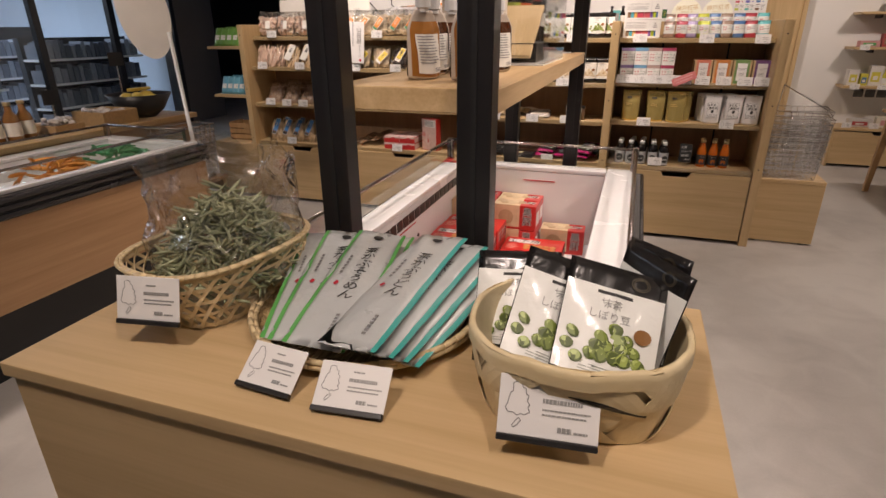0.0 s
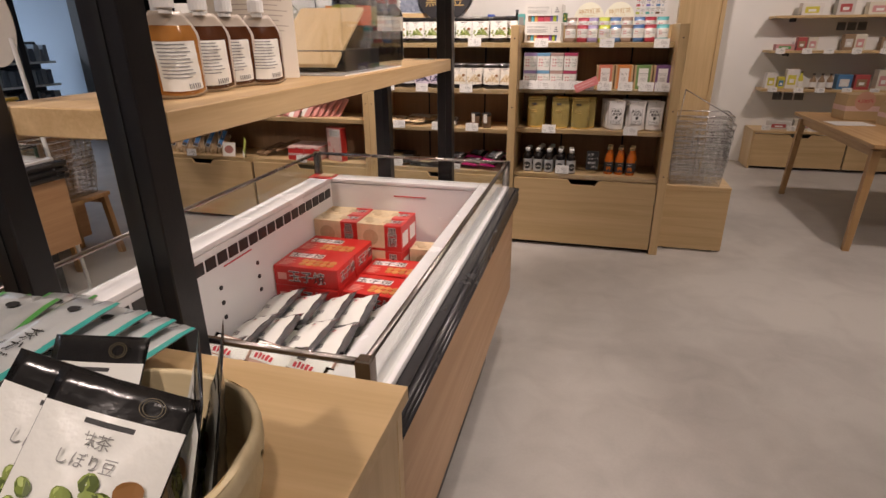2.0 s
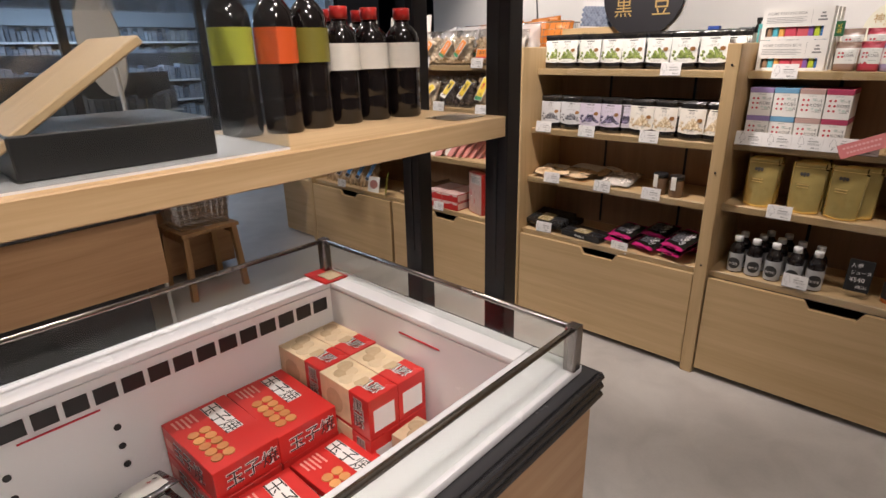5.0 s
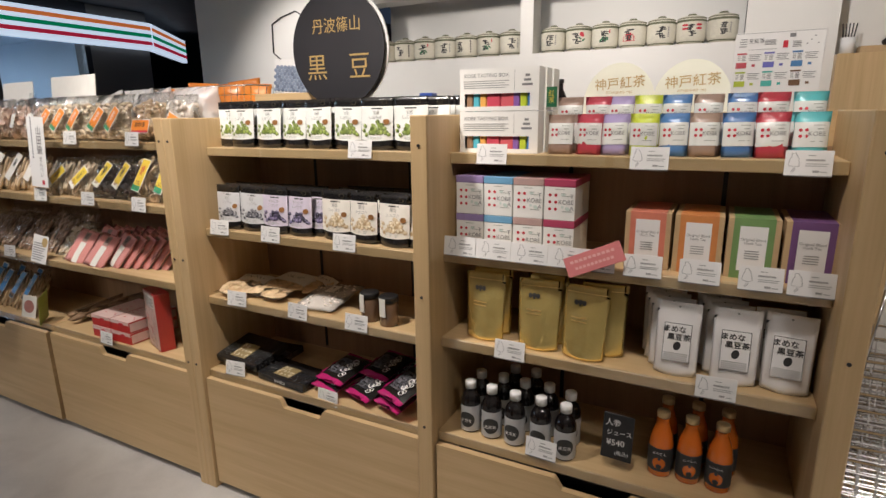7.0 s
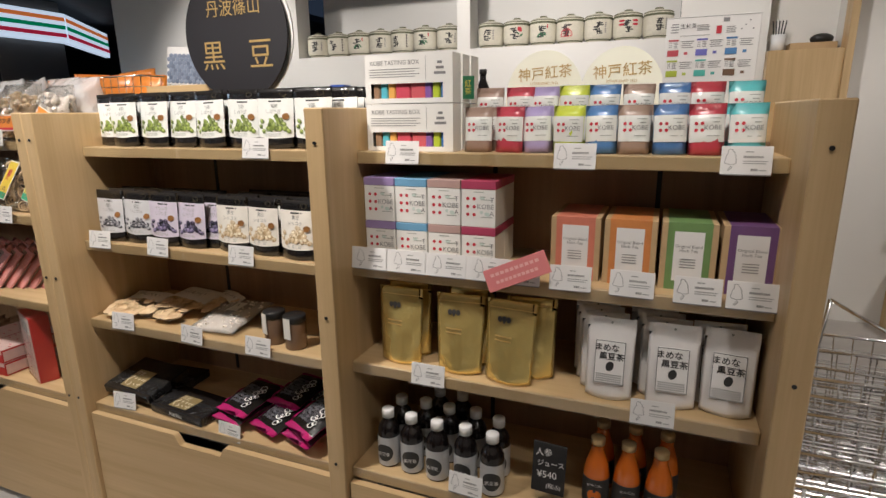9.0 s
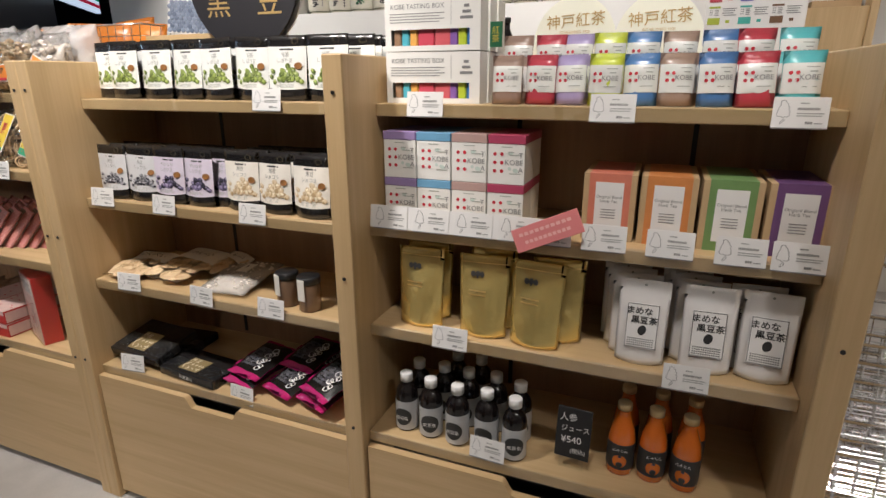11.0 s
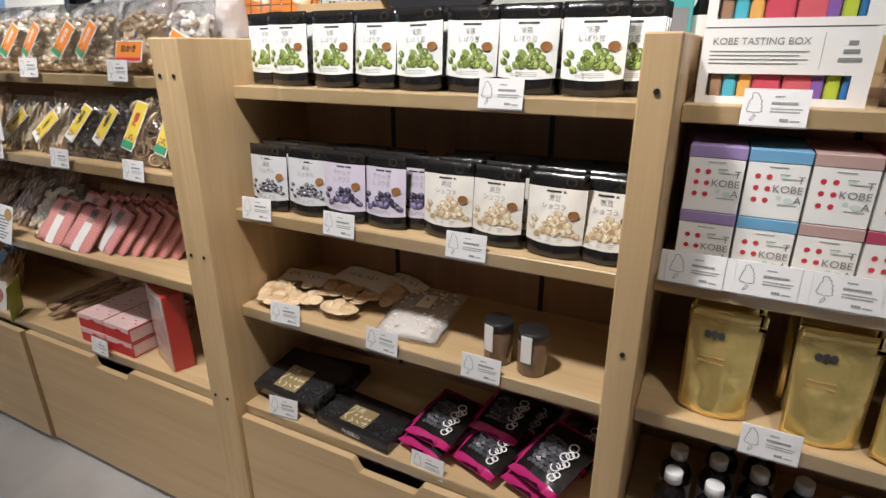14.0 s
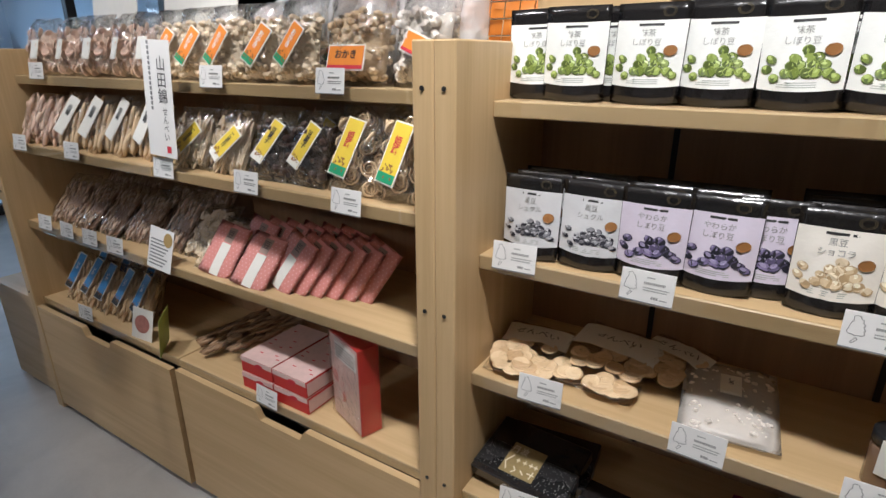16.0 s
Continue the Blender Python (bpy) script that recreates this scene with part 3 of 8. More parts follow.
def dots_bm(f, spots, off, w, h, sides=10, step=0.00003):
    """Flat oval marks lying on f: each (u, v, ru, rv, turn) in metres for the radii."""
    bm = bmesh.new()
    for k, (u, v, ru, rv, turn) in enumerate(spots):
        vs = []
        for i in range(sides):
            a = 2 * math.pi * i / sides
            x, z = ru * math.cos(a), rv * math.sin(a)
            x, z = x * math.cos(turn) - z * math.sin(turn), x * math.sin(turn) + z * math.cos(turn)
            vs.append(bm.verts.new(Vector(f(u + x / w, v + z / h)) + Vector((0, -off - step * k, 0))))
        bm.faces.new(vs)
    return bm


def print_on(s, size, material, parent, f, w, h, u, v, lead=1.0, off=0.0014, swell=0.0, turn=0.0):
    """Lettering bent onto the surface f round (u, v)."""
    me = text_mesh(s, size, material, lead, 1.0, swell).copy()
    c, d = math.cos(radians(turn)), math.sin(radians(turn))
    for q in me.vertices:
        x, z = q.co.x * c - q.co.z * d, q.co.x * d + q.co.z * c
        q.co = Vector(f(u + x / w, v + z / h)) + Vector((0, -off, 0))
    ob = new("lettering", me)
    ob.parent = parent
    return ob


def block_surface(w, h, d, seed=0):
    """Front of a small block-bottomed bag with a pinched top."""
    def f(u, v):
        k = max(0.0, 1 - abs(2 * u) ** 5)
        dv = d * min(1.0, max(0.0, 1 - v) / 0.3) ** 0.8
        n = (noise.noise(Vector((u * 5 + seed * 3.1, v * 7, seed))) * 0.0028 + noise.noise(Vector((u * 13 + seed, v * 15, seed * 5))) * 0.0012) * min(1.0, dv / 0.006)
        return (u * w * (1 + 0.04 * (v > 0.8) - 0.02 * math.sin(v * 3.1)), -dv * k + n * k - 0.001, v * h)
    return f


def stand_surface(w, h, d, seed=0, lean=0.0, rumple=1.0, taper=0.03):
    """Front of a stand-up pouch: deep at the foot, flat at the sealed top."""
    def f(u, v):
        dv = max(0.0012, d * max(0.0, 1 - v / 0.9) ** 0.9 * min(1.0, 0.72 + v * 5))
        k = max(0.0, 1 - min(1.0, abs(2 * u)) ** 2.0)
        n = noise.noise(Vector((u * 7 + seed * 3.1, v * 6, seed))) * 0.005 * (1 - abs(2 * v - 1) ** 4) + noise.noise(Vector((u * 17 + seed, v * 13, seed * 5))) * 0.0016 * (1 - abs(2 * v - 1) ** 6)
        n *= rumple * min(1.0, dv / 0.005)
        return (u * w * (1 - taper * (1 - v)), -0.0008 - dv * k + n * k + lean * v * h, v * h + 0.006 * (1 - v) * (abs(2 * u) ** 2))
    return f


def pillow_surface(w, h, d, seed=0, rumple=0.003):
    def f(u, v):
        k = (1 - abs(2 * u) ** 3) * (1 - abs(2 * v - 1) ** 4)
        n = noise.noise(Vector((u * 6 + seed * 1.7, v * 6, seed * 2.3))) * rumple
        return (u * w, -d * max(0, k) + n, v * h)
    return f


def closed_bm(f, nu=8, nv=8):
    """Front f and its mirror behind, welded at the edge."""
    bm = sheet_bm(f, nu=nu, nv=nv)
    sheet_bm(lambda u, v: (f(u, v)[0], -f(u, v)[1] * 0.9 + f(0.5, v)[1] * 1.9, f(u, v)[2]), nu=nu, nv=nv, bm=bm)
    bmesh.ops.remove_doubles(bm, verts=bm.verts[:], dist=0.0006)
    edge = [e for e in bm.edges if e.is_boundary]
    if edge:
        bmesh.ops.holes_fill(bm, edges=edge, sides=60)
    return bm


def clump(rng, n, cu, cv, su, sv, r, w):
    return [(cu + rng.gauss(0, su), cv + rng.gauss(0, sv), r * rng.uniform(0.8, 1.15), r * rng.uniform(0.65, 0.95), rng.uniform(0, 3.1)) for _ in range(n)]


def bean_heap(rng, rows, r, w, h, long):
    """A heaped pile, upper rows first, and loose beans lying round it."""
    spots = []
    for j in reversed(range(len(rows))):
        for i in range(rows[j]):
            u = 0.05 + (i - (rows[j] - 1) / 2) * 1.78 * r * long / w + rng.uniform(-0.02, 0.02)
            spots.append((u, 0.335 + j * 1.42 * r / h + rng.uniform(-0.008, 0.008), r * long * rng.uniform(0.92, 1.08), r * rng.uniform(0.8, 0.95), rng.uniform(-0.6, 0.6)))
    for u, v in ((-0.36, 0.45), (-0.40, 0.36), (-0.30, 0.285), (0.37, 0.29)):
        spots.append((u, v, r * long * 0.9, r * 0.75, rng.uniform(-0.5, 0.5)))
    return spots


def bean_pouch(m, label, front, beans, words, seed=1, w=0.118, h=0.165, d=0.017, group="", bean_r=0.0078, outline=None, rows=(5, 4, 3, 1), long=1.0, light=None):
    """Black stand-up pouch with a pale front panel, lettering and a picture of beans."""
    outline = outline or bean_shade
    t = thing("bean_pouch", m, label, "snack pouch", group)
    f = stand_surface(w, h, d, seed)
    part("pouch_body", closed_bm(f, 12, 12), black_film, t, "glossy black pouch film", True)
    part("front_panel", sheet_bm(f, -0.492, 0.492, 0.17, 0.83, 12, 8, 0.0009), front, t, "pale printed front panel", True)
    rng = random.Random(seed)
    heap = bean_heap(rng, rows, bean_r, w, h, long)
    tagged(part("bean_outline", dots_bm(f, [(u + 0.012, v - 0.009, a * 1.06, b * 1.08, q) for u, v, a, b, q in heap], 0.0016, w, h, 10, 0.00006), outline, t), kind="stuff")
    tagged(part("bean_picture", dots_bm(f, heap, 0.00162, w, h, 10, 0.00006), beans, t, "printed picture of beans"), kind="stuff")
    tagged(part("bean_light", dots_bm(f, [(u - 0.01, v + 0.012, a * 0.6, b * 0.52, q) for u, v, a, b, q in heap], 0.00164, w, h, 8, 0.00006), light or beans, t), kind="stuff")
    part("seal_mark", dots_bm(f, [(0.31, 0.53, 0.011, 0.009, 0)], 0.0034, w, h, 14), seal_brown, t)
    part("tag_bar", sheet_bm(f, -0.18, 0.17, 0.775, 0.80, 4, 1, 0.0011), ink, t)
    bm = bmesh.new()
    for k in range(3):
        sheet_bm(f, -0.25, 0.2, 0.205 + k * 0.02, 0.212 + k * 0.02, 4, 1, 0.0011, bm)
    part("small_print", bm, grey_green_ink, t)
    for k, s in enumerate(words):
        v = 0.71 - 0.092 * k
        print_on(s, h * 0.076, soft_ink, t, f, w, h, -0.03, v, off=0.0021)
    bm = bmesh.new()
    p = f(0.22, 0.91)
    for r0 in (0.011, 0.0085):
        for i in range(18):
            a, b = 2 * math.pi * i / 18, 2 * math.pi * (i + 1) / 18
            q = [(p[0] + r * math.cos(c), p[1] - 0.003, p[2] + r * 0.75 * math.sin(c)) for r, c in ((r0, a), (r0, b), (r0 - 0.0007, b), (r0 - 0.0007, a))]
            bm.faces.new([bm.verts.new(x) for x in q])
    part("emblem_ring", bm, dim_gold, t)
    return t


def price_card(m, w=0.095, h=0.058, label="white price card with a map outline and small print", foot=False):
    t = thing("price_card", m, label, "price card", "price cards in the shop")
    part("card", box_bm(-w / 2, w / 2, 0, 0.0012, 0, h, 0.0004), paper, t)
    bm = bmesh.new()
    pts = [(-0.40, 0.60), (-0.385, 0.70), (-0.36, 0.72), (-0.365, 0.86), (-0.33, 0.89), (-0.28, 0.88), (-0.265, 0.80), (-0.235, 0.79), (-0.23, 0.70), (-0.20, 0.67), (-0.215, 0.58), (-0.185, 0.52), (-0.205, 0.47), (-0.18, 0.40), (-0.235, 0.345), (-0.27, 0.36), (-0.31, 0.325), (-0.345, 0.37), (-0.40, 0.365), (-0.43, 0.44), (-0.41, 0.50), (-0.40, 0.60)]
    pts2 = [(-0.29, 0.29), (-0.265, 0.25), (-0.30, 0.17), (-0.335, 0.12), (-0.35, 0.15), (-0.315, 0.24), (-0.29, 0.29)]
    for path in (pts, pts2):
        for a, b in zip(path, path[1:]):
            va, vb = Vector((a[0] * w, -0.0006, a[1] * h)), Vector((b[0] * w, -0.0006, b[1] * h))
            nrm = (vb - va).cross(Vector((0, 1, 0))).normalized() * 0.00045
            bm.faces.new([bm.verts.new(q) for q in (va - nrm, vb - nrm, vb + nrm, va + nrm)])
    tagged(part("map_outline", bm, ink_grey, t), kind="stuff")
    bm = bmesh.new()
    for x0, x1, z, th in ((-0.02, 0.14, 0.80, 0.035), (-0.06, 0.34, 0.62, 0.075), (-0.06, 0.42, 0.47, 0.03), (-0.06, 0.38, 0.39, 0.03), (0.1, 0.24, 0.17, 0.085), (0.26, 0.40, 0.15, 0.035)):
        x = x0
        rng = random.Random(int(z * 1000))
        while x < x1:
            e = min(x1, x + rng.uniform(0.02, 0.05))
            add_box(bm, x * w, e * w - 0.0006, -0.0007, -0.0002, (z - th / 2) * h, (z + th / 2) * h)
            x = e
    part("small_print", bm, soft_ink, t)
    if not foot:
        part("lower_edge", box_bm(-w / 2, w / 2, -0.0008, 0.0016, -0.0022, -0.0002, 0), ink_grey, t)
    if foot:
        part("holder_edge", box_bm(-w / 2, w / 2, -0.004, 0.004, -0.007, 0.0, 0.001), black_plastic, t, "dark card holder edge")
    return t


CARD = price_card(pose(-0.463, 4.193, 1.35, -8), 0.09, 0.055)


def cards(rows):
    for x, y, z, turn in rows:
        copy_thing(CARD, pose(x, y, z, -8, 0, turn))


def spread(master, poses):
    for m in poses:
        copy_thing(master, m)


R = random.Random(7)
A1, A2, A3, A4 = [z for z, y in LEVEL_A]
T1, T2, T3, T4 = [z for z, y in LEVEL_T]
B1, B2, B3, B4 = [z + 0.0 for z, y in LEVEL_B]
GB = "bean pouches on the shelf"
# green bean pouches: front row, and more standing behind
green = bean_pouch(pose(-1.025, 4.255, A1, -3), "black stand-up pouch with green beans on a white front", white_film, beans_green, ["抹茶", "しぼり豆"], 3, group=GB, bean_r=0.0079, light=light_green)
spread(green, [pose(x, y, A1, -3 + R.uniform(-2, 2), R.uniform(-1.5, 1.5), R.uniform(-5, 5)) for x, y in
               ((-1.105, 4.275), (-0.897, 4.255), (-0.787, 4.262), (-0.670, 4.256), (-0.555, 4.262), (-0.435, 4.256), (-0.31, 4.26))])
spread(green, [pose(x, y, A1, R.uniform(-3, 2), 0, R.uniform(-6, 6)) for y in (4.30, 4.34, 4.385) for x in (-1.085, -0.96, -0.84, -0.72, -0.60, -0.48, -0.36, -0.255)])
dark = bean_pouch(pose(-1.065, 4.19, A2, -3), "black stand-up pouch with dark sugared beans on a white front", grey_film, beans_dark, ["黒豆", "シュクル"], 5, group=GB, bean_r=0.0052, rows=(6, 6, 4, 2), long=1.35, light=light_grey, outline=bean_shade_dark)
spread(dark, [pose(-0.95, 4.195, A2, -4, 1, 3)] + [pose(x, y, A2, 0, 0, R.uniform(-5, 5)) for y in (4.24, 4.29) for x in (-1.06, -0.95)])
purple = bean_pouch(pose(-0.84, 4.195, A2, -3), "black stand-up pouch with purple beans on a lilac front", lilac_film, beans_purple, ["やわらか", "しぼり豆"], 8, group=GB, bean_r=0.0076, rows=(4, 3, 2), long=1.3, light=light_violet, outline=bean_shade_dark)
spread(purple, [pose(-0.735, 4.20, A2, -3, 0, -2), pose(-0.665, 4.225, A2, -3, 0, 4)] + [pose(x, y, A2, 0, 0, R.uniform(-5, 5)) for y in (4.25, 4.30) for x in (-0.84, -0.735)])
cream = bean_pouch(pose(-0.575, 4.20, A2, -3), "black stand-up pouch with cream coated beans on a white front", cream_film, beans_cream, ["黒豆", "ショコラ"], 11, group=GB, bean_r=0.0079, light=light_cream, outline=bean_shade_warm)
spread(cream, [pose(x, y, A2, -3 + R.uniform(-2, 2), 0, R.uniform(-4, 4)) for x, y in ((-0.465, 4.20), (-0.34, 4.19), (-0.245, 4.195))] +
       [pose(x, y, A2, 0, 0, R.uniform(-6, 6)) for y in (4.25, 4.30, 4.35) for x in (-0.57, -0.46, -0.35, -0.25)])
cards([(x, y - 0.003, z + 0.022, q) for x, y, z, q in ((-1.08, 4.15, 1.035, 3), (-0.83, 4.15, 1.03, -2), (-0.51, 4.15, 1.03, 0), (-1.00, 4.125, 0.775, 4), (-0.71, 4.125, 0.77, -3), (-0.46, 4.125, 0.77, 0),
       (-1.02, 4.10, 0.50, 6), (-0.58, 4.10, 0.482, -4))])


# ---------------------------------------------------------------- clear bags with contents
def disc_bm(bm, c, r, thick, q, sides=9):
    top, low = [], []
    for i in range(sides):
        a = 2 * math.pi * i / sides
        top.append(bm.verts.new(Vector(c) + q @ Vector((r * math.cos(a) * 0.85, r * math.sin(a) * 0.85, thick))))
        low.append(bm.verts.new(Vector(c) + q @ Vector((r * math.cos(a), r * math.sin(a), 0))))
    ct, cl = bm.verts.new(Vector(c) + q @ Vector((0, 0, thick * 0.5))), bm.verts.new(Vector(c) + q @ Vector((0, 0, -thick * 0.4)))
    for i in range(sides):
        j = (i + 1) % sides
        bm.faces.new((top[i], top[j], ct))
        bm.faces.new((low[j], low[i], cl))
        bm.faces.new((low[i], low[j], top[j], top[i]))


def stick_bm(bm, c, length, r, q, bend=0.3, sides=6):
    rings = []
    for k in range(5):
        s = (k / 4 - 0.5)
        p = Vector((s * length, bend * length * s * s, 0))
        rr = r * (1 - (abs(2 * s) ** 3) * 0.6)
        rings.append([bm.verts.new(Vector(c) + q @ (p + Vector((0, rr * math.cos(2 * math.pi * i / sides), rr * math.sin(2 * math.pi * i / sides))))) for i in range(sides)])
    for a, b in zip(rings, rings[1:]):
        for i in range(sides):
            j = (i + 1) % sides
            bm.faces.new((a[i], a[j], b[j], b[i]))
    bm.faces.new(rings[0][::-1])
    bm.faces.new(rings[-1])


def coil_bm(bm, c, r, q, sides=6):
    n = 22
    pr = None
    for k in range(n + 1):
        a = k * 0.62
        rr = r * (0.25 + 0.75 * k / n)
        p = Vector((rr * math.cos(a), rr * math.sin(a), 0))
        ring = [bm.verts.new(Vector(c) + q @ (p * (1 + 0.16 * math.cos(2 * math.pi * i / sides)) + Vector((0, 0, 0.18 * r * math.sin(2 * math.pi * i / sides))))) for i in range(sides)]
        if pr:
            for i in range(sides):
                j = (i + 1) % sides
                bm.faces.new((pr[i], pr[j], ring[j], ring[i]))
        pr = ring


def snack_bag(m, label, w, h, d, kind, contents, seed, n=34, size=0.02, patch=None, words="", patch_turn=0, fill=0.72, group="", film_mat=None, patch_at=(0, 0.45), patch_size=(0.045, 0.085), band=None):
    """Clear bag, its crackers, and a paper label stuck on it."""
    t = thing("snack_bag", m, label, "snack bag", group)
    f = pillow_surface(w, h, d, seed, 0.006)
    rng = random.Random(seed)
    bm = bmesh.new()
    for _ in range(n):
        u, v = rng.uniform(-0.42, 0.42), rng.uniform(0.06, fill)
        front = f(u, v)[1]
        c = (u * w, front * rng.uniform(0.25, 0.85) if rng.random() < 0.8 else -front * 0.5, v * h)
        q = Euler((1.57 + rng.uniform(-0.55, 0.55), rng.uniform(-0.5, 0.5), rng.uniform(-3, 3))).to_quaternion()
        if kind == "disc":
            if d < 0.02:
                q = Euler((1.57 + rng.uniform(-0.16, 0.16), rng.uniform(-0.12, 0.12), 0)).to_quaternion()
            disc_bm(bm, c, size * rng.uniform(0.8, 1.15), size * 0.22, q)
        elif kind == "cookie":
            q = Euler((1.57 + rng.uniform(-0.15, 0.15), rng.uniform(-0.12, 0.12), 0)).to_quaternion() @ Euler((0, 0, rng.uniform(-3, 3))).to_quaternion()
            disc_bm(bm, (u * w, front * rng.uniform(0.45, 0.8), v * h), size * rng.uniform(0.85, 1.1), size * 0.13, q, 14)
        elif kind == "stick":
            q = Euler((rng.uniform(-3, 3), rng.uniform(-1.9, -1.2), rng.uniform(-0.5, 0.5))).to_quaternion()
            stick_bm(bm, c, size * rng.uniform(2.0, 3.0), size * 0.28, q)
        elif kind == "coil":
            coil_bm(bm, c, size, q)
        else:
            bmesh.ops.create_icosphere(bm, subdivisions=1, radius=size * rng.uniform(0.7, 1.1), matrix=Matrix.Translation(c) @ q.to_matrix().to_4x4() @ Matrix.Diagonal((1.2, 0.8, 0.7, 1)))
    tagged(part("filling", bm, contents, t, "loose crackers inside", kind in ("stick", "coil")), kind="stuff")
    if kind != "coil" and (d > 0.025 or film_mat is milky_film):
        core = pillow_surface(w * 0.8, h * fill * 0.92, d * 0.5, seed, 0.006)
        part("filling_core", closed_bm(lambda u, v: (core(u, v)[0], core(u, v)[1], core(u, v)[2] + 0.012), 8, 8), contents, t, "packed crackers behind", True)
    part("bag_film", closed_bm(f, 12, 14), film_mat or cello, t, "crinkled clear bag", True)
    if band:
        part("printed_band", sheet_bm(f, -0.5, 0.5, band[0], band[1], 8, 4, 0.0015), band[2], t, "printed band on the bag", True)
        print_on("せんべい", min(0.026, w * 0.17), ink, t, f, w, h, 0, (band[0] + band[1]) / 2, off=0.002)
    if patch:
        pw, ph = patch_size
        if patch[0] is not lab_white:
            pw, ph = pw * 0.98, ph * 1.0
        p = f(*patch_at)
        o = part("paper_label", box_bm(-pw / 2, pw / 2, 0, 0.001, -ph / 2, ph / 2, 0.0003), patch[0], t, "bright printed paper label", at=pose(p[0], p[1] - 0.006, p[2], -4, patch_turn, 0))
        part("label_border", box_bm(-pw / 2 - 0.0035, pw / 2 + 0.0035, 0.0011, 0.0018, -ph / 2 - 0.0035, ph / 2 + 0.0035, 0.0003), lab_white, o, "white label border")
        part("label_stripe", box_bm(-pw / 2, pw / 2, -0.0008, -0.0003, -ph / 2, -ph * 0.34, 0), patch[1], o)
        if patch[0] is not lab_white and ph > pw:
            rr = random.Random(seed)
            tagged(part("label_drawing", dots_bm(lambda u, v: (u, -0.0009, v), [(rr.uniform(-0.38, 0.38) * pw, rr.uniform(-0.42, -0.2) * ph, pw * rr.uniform(0.04, 0.09), pw * rr.uniform(0.03, 0.06), rr.uniform(0, 3)) for _ in range(16)], 0.0, 1, 1, 8), seal_brown, o), kind="stuff")
        if words:
            lettering("\n".join(words) if ph > pw and "\n" not in words else words, min(pw * 0.44, ph * (0.2 if ph > pw else 0.42)), patch[2], o, pose(0, -0.001, ph * 0.14), lead=0.9, swell=0.0004)
    return t


cr_tan = islands("tan_crackers", (0.54, 0.37, 0.21), (0.80, 0.64, 0.42), 0.6)
cr_cookie = islands("round_crackers", (0.58, 0.38, 0.20), (0.84, 0.66, 0.42), 0.55)
cr_plum = islands("plum_brown_crackers", (0.34, 0.20, 0.14), (0.76, 0.60, 0.45), 0.5)
cr_pale = islands("pale_crackers", (0.58, 0.44, 0.28), (0.84, 0.72, 0.54), 0.6)
cr_pink = islands("pinkish_crackers", (0.66, 0.43, 0.33), (0.86, 0.71, 0.57), 0.6)
cr_brown = islands("brown_crackers", (0.15, 0.08, 0.04), (0.42, 0.27, 0.15), 0.55)
cr_dark = islands("dark_crackers", (0.03, 0.02, 0.02), (0.12, 0.08, 0.06), 0.4)
cr_white = islands("white_crackers", (0.62, 0.55, 0.48), (0.85, 0.80, 0.74), 0.6)
lab_yellow, lab_orange, lab_green, lab_blue = [mat(n, c, 0.45, vary=0.1, scale=40) for n, c in
    (("yellow_label", (0.75, 0.56, 0.05)), ("orange_label", (0.78, 0.25, 0.03)), ("green_label", (0.03, 0.30, 0.14)), ("blue_label", (0.04, 0.20, 0.48)))]
lab_white = mat("white_label", (0.78, 0.76, 0.70), 0.5, vary=0.06, scale=30)

milky_film = mat("milky_bag", (0.84, 0.80, 0.74), 0.22, vary=0.05, bump=0.7, bump_scale=45, coat=0.3)
milky_film.node_tree.nodes["Principled BSDF"].inputs["Alpha"].default_value = 0.42
# third shelf: flat bags lying, and two jars
lie = lambda x, y, z, turn=0, tilt=-80: pose(x, y, z, tilt, 0, turn)
SB = "bags lying on the shelf"
snack_bag(lie(-1.06, 4.145, A3 + 0.016, 6, -84), "clear bag of round tan rice crackers lying flat", 0.15, 0.2, 0.012, "cookie", cr_cookie, 21, 26, 0.021, group=SB, film_mat=bagfilm, band=(0.56, 0.93, lab_white), fill=0.58)
snack_bag(lie(-0.925, 4.17, A3 + 0.017, -6, -83), "clear bag of round tan crackers with a white paper band", 0.185, 0.24, 0.013, "cookie", cr_cookie, 22, 30, 0.022, group=SB, film_mat=bagfilm, band=(0.55, 0.93, lab_white), fill=0.58)
snack_bag(lie(-0.83, 4.27, A3 + 0.022, -22, -82), "clear bag of crackers resting on another bag", 0.14, 0.16, 0.012, "cookie", cr_cookie, 23, 18, 0.02, group=SB, film_mat=bagfilm, band=(0.55, 0.88, lab_white))
snack_bag(lie(-0.667, 4.157, A3 + 0.015, 5, -84), "clear bag of pale fine snacks lying flat", 0.165, 0.225, 0.011, "lump", cr_white, 24, 110, 0.0075, (lab_white, lab_white, ink), "しろ", group=SB, film_mat=milky_film, patch_at=(0.0, 0.62), patch_size=(0.03, 0.06), fill=0.9)
jar_glass = mat("brown_powder_jar", (0.19, 0.115, 0.07), 0.2, vary=0.2, coat=0.6)


def jar(m):
    t = thing("spice_jar", m, "small glass jar of brown powder with black lid", "jar", "jars on the shelf")
    part("jar_body", lathe(bmesh.new(), [(0, 0), (0.03, 0), (0.032, 0.004), (0.032, 0.074), (0.029, 0.08), (0, 0.08)], 20), jar_glass, t, smooth=True)
    part("lid", lathe(bmesh.new(), [(0.029, 0.0805), (0.0325, 0.081), (0.0325, 0.098), (0.030, 0.1), (0, 0.1)], 20), black_plastic, t, "black screw lid", True)
    part("paper_seal", box_bm(-0.012, 0.012, -0.0345, -0.0325, 0.035, 0.096, 0.0004), lab_white, t, "white paper seal strip", at=pose(0, 0, 0, 0, 0, -20))
    return t


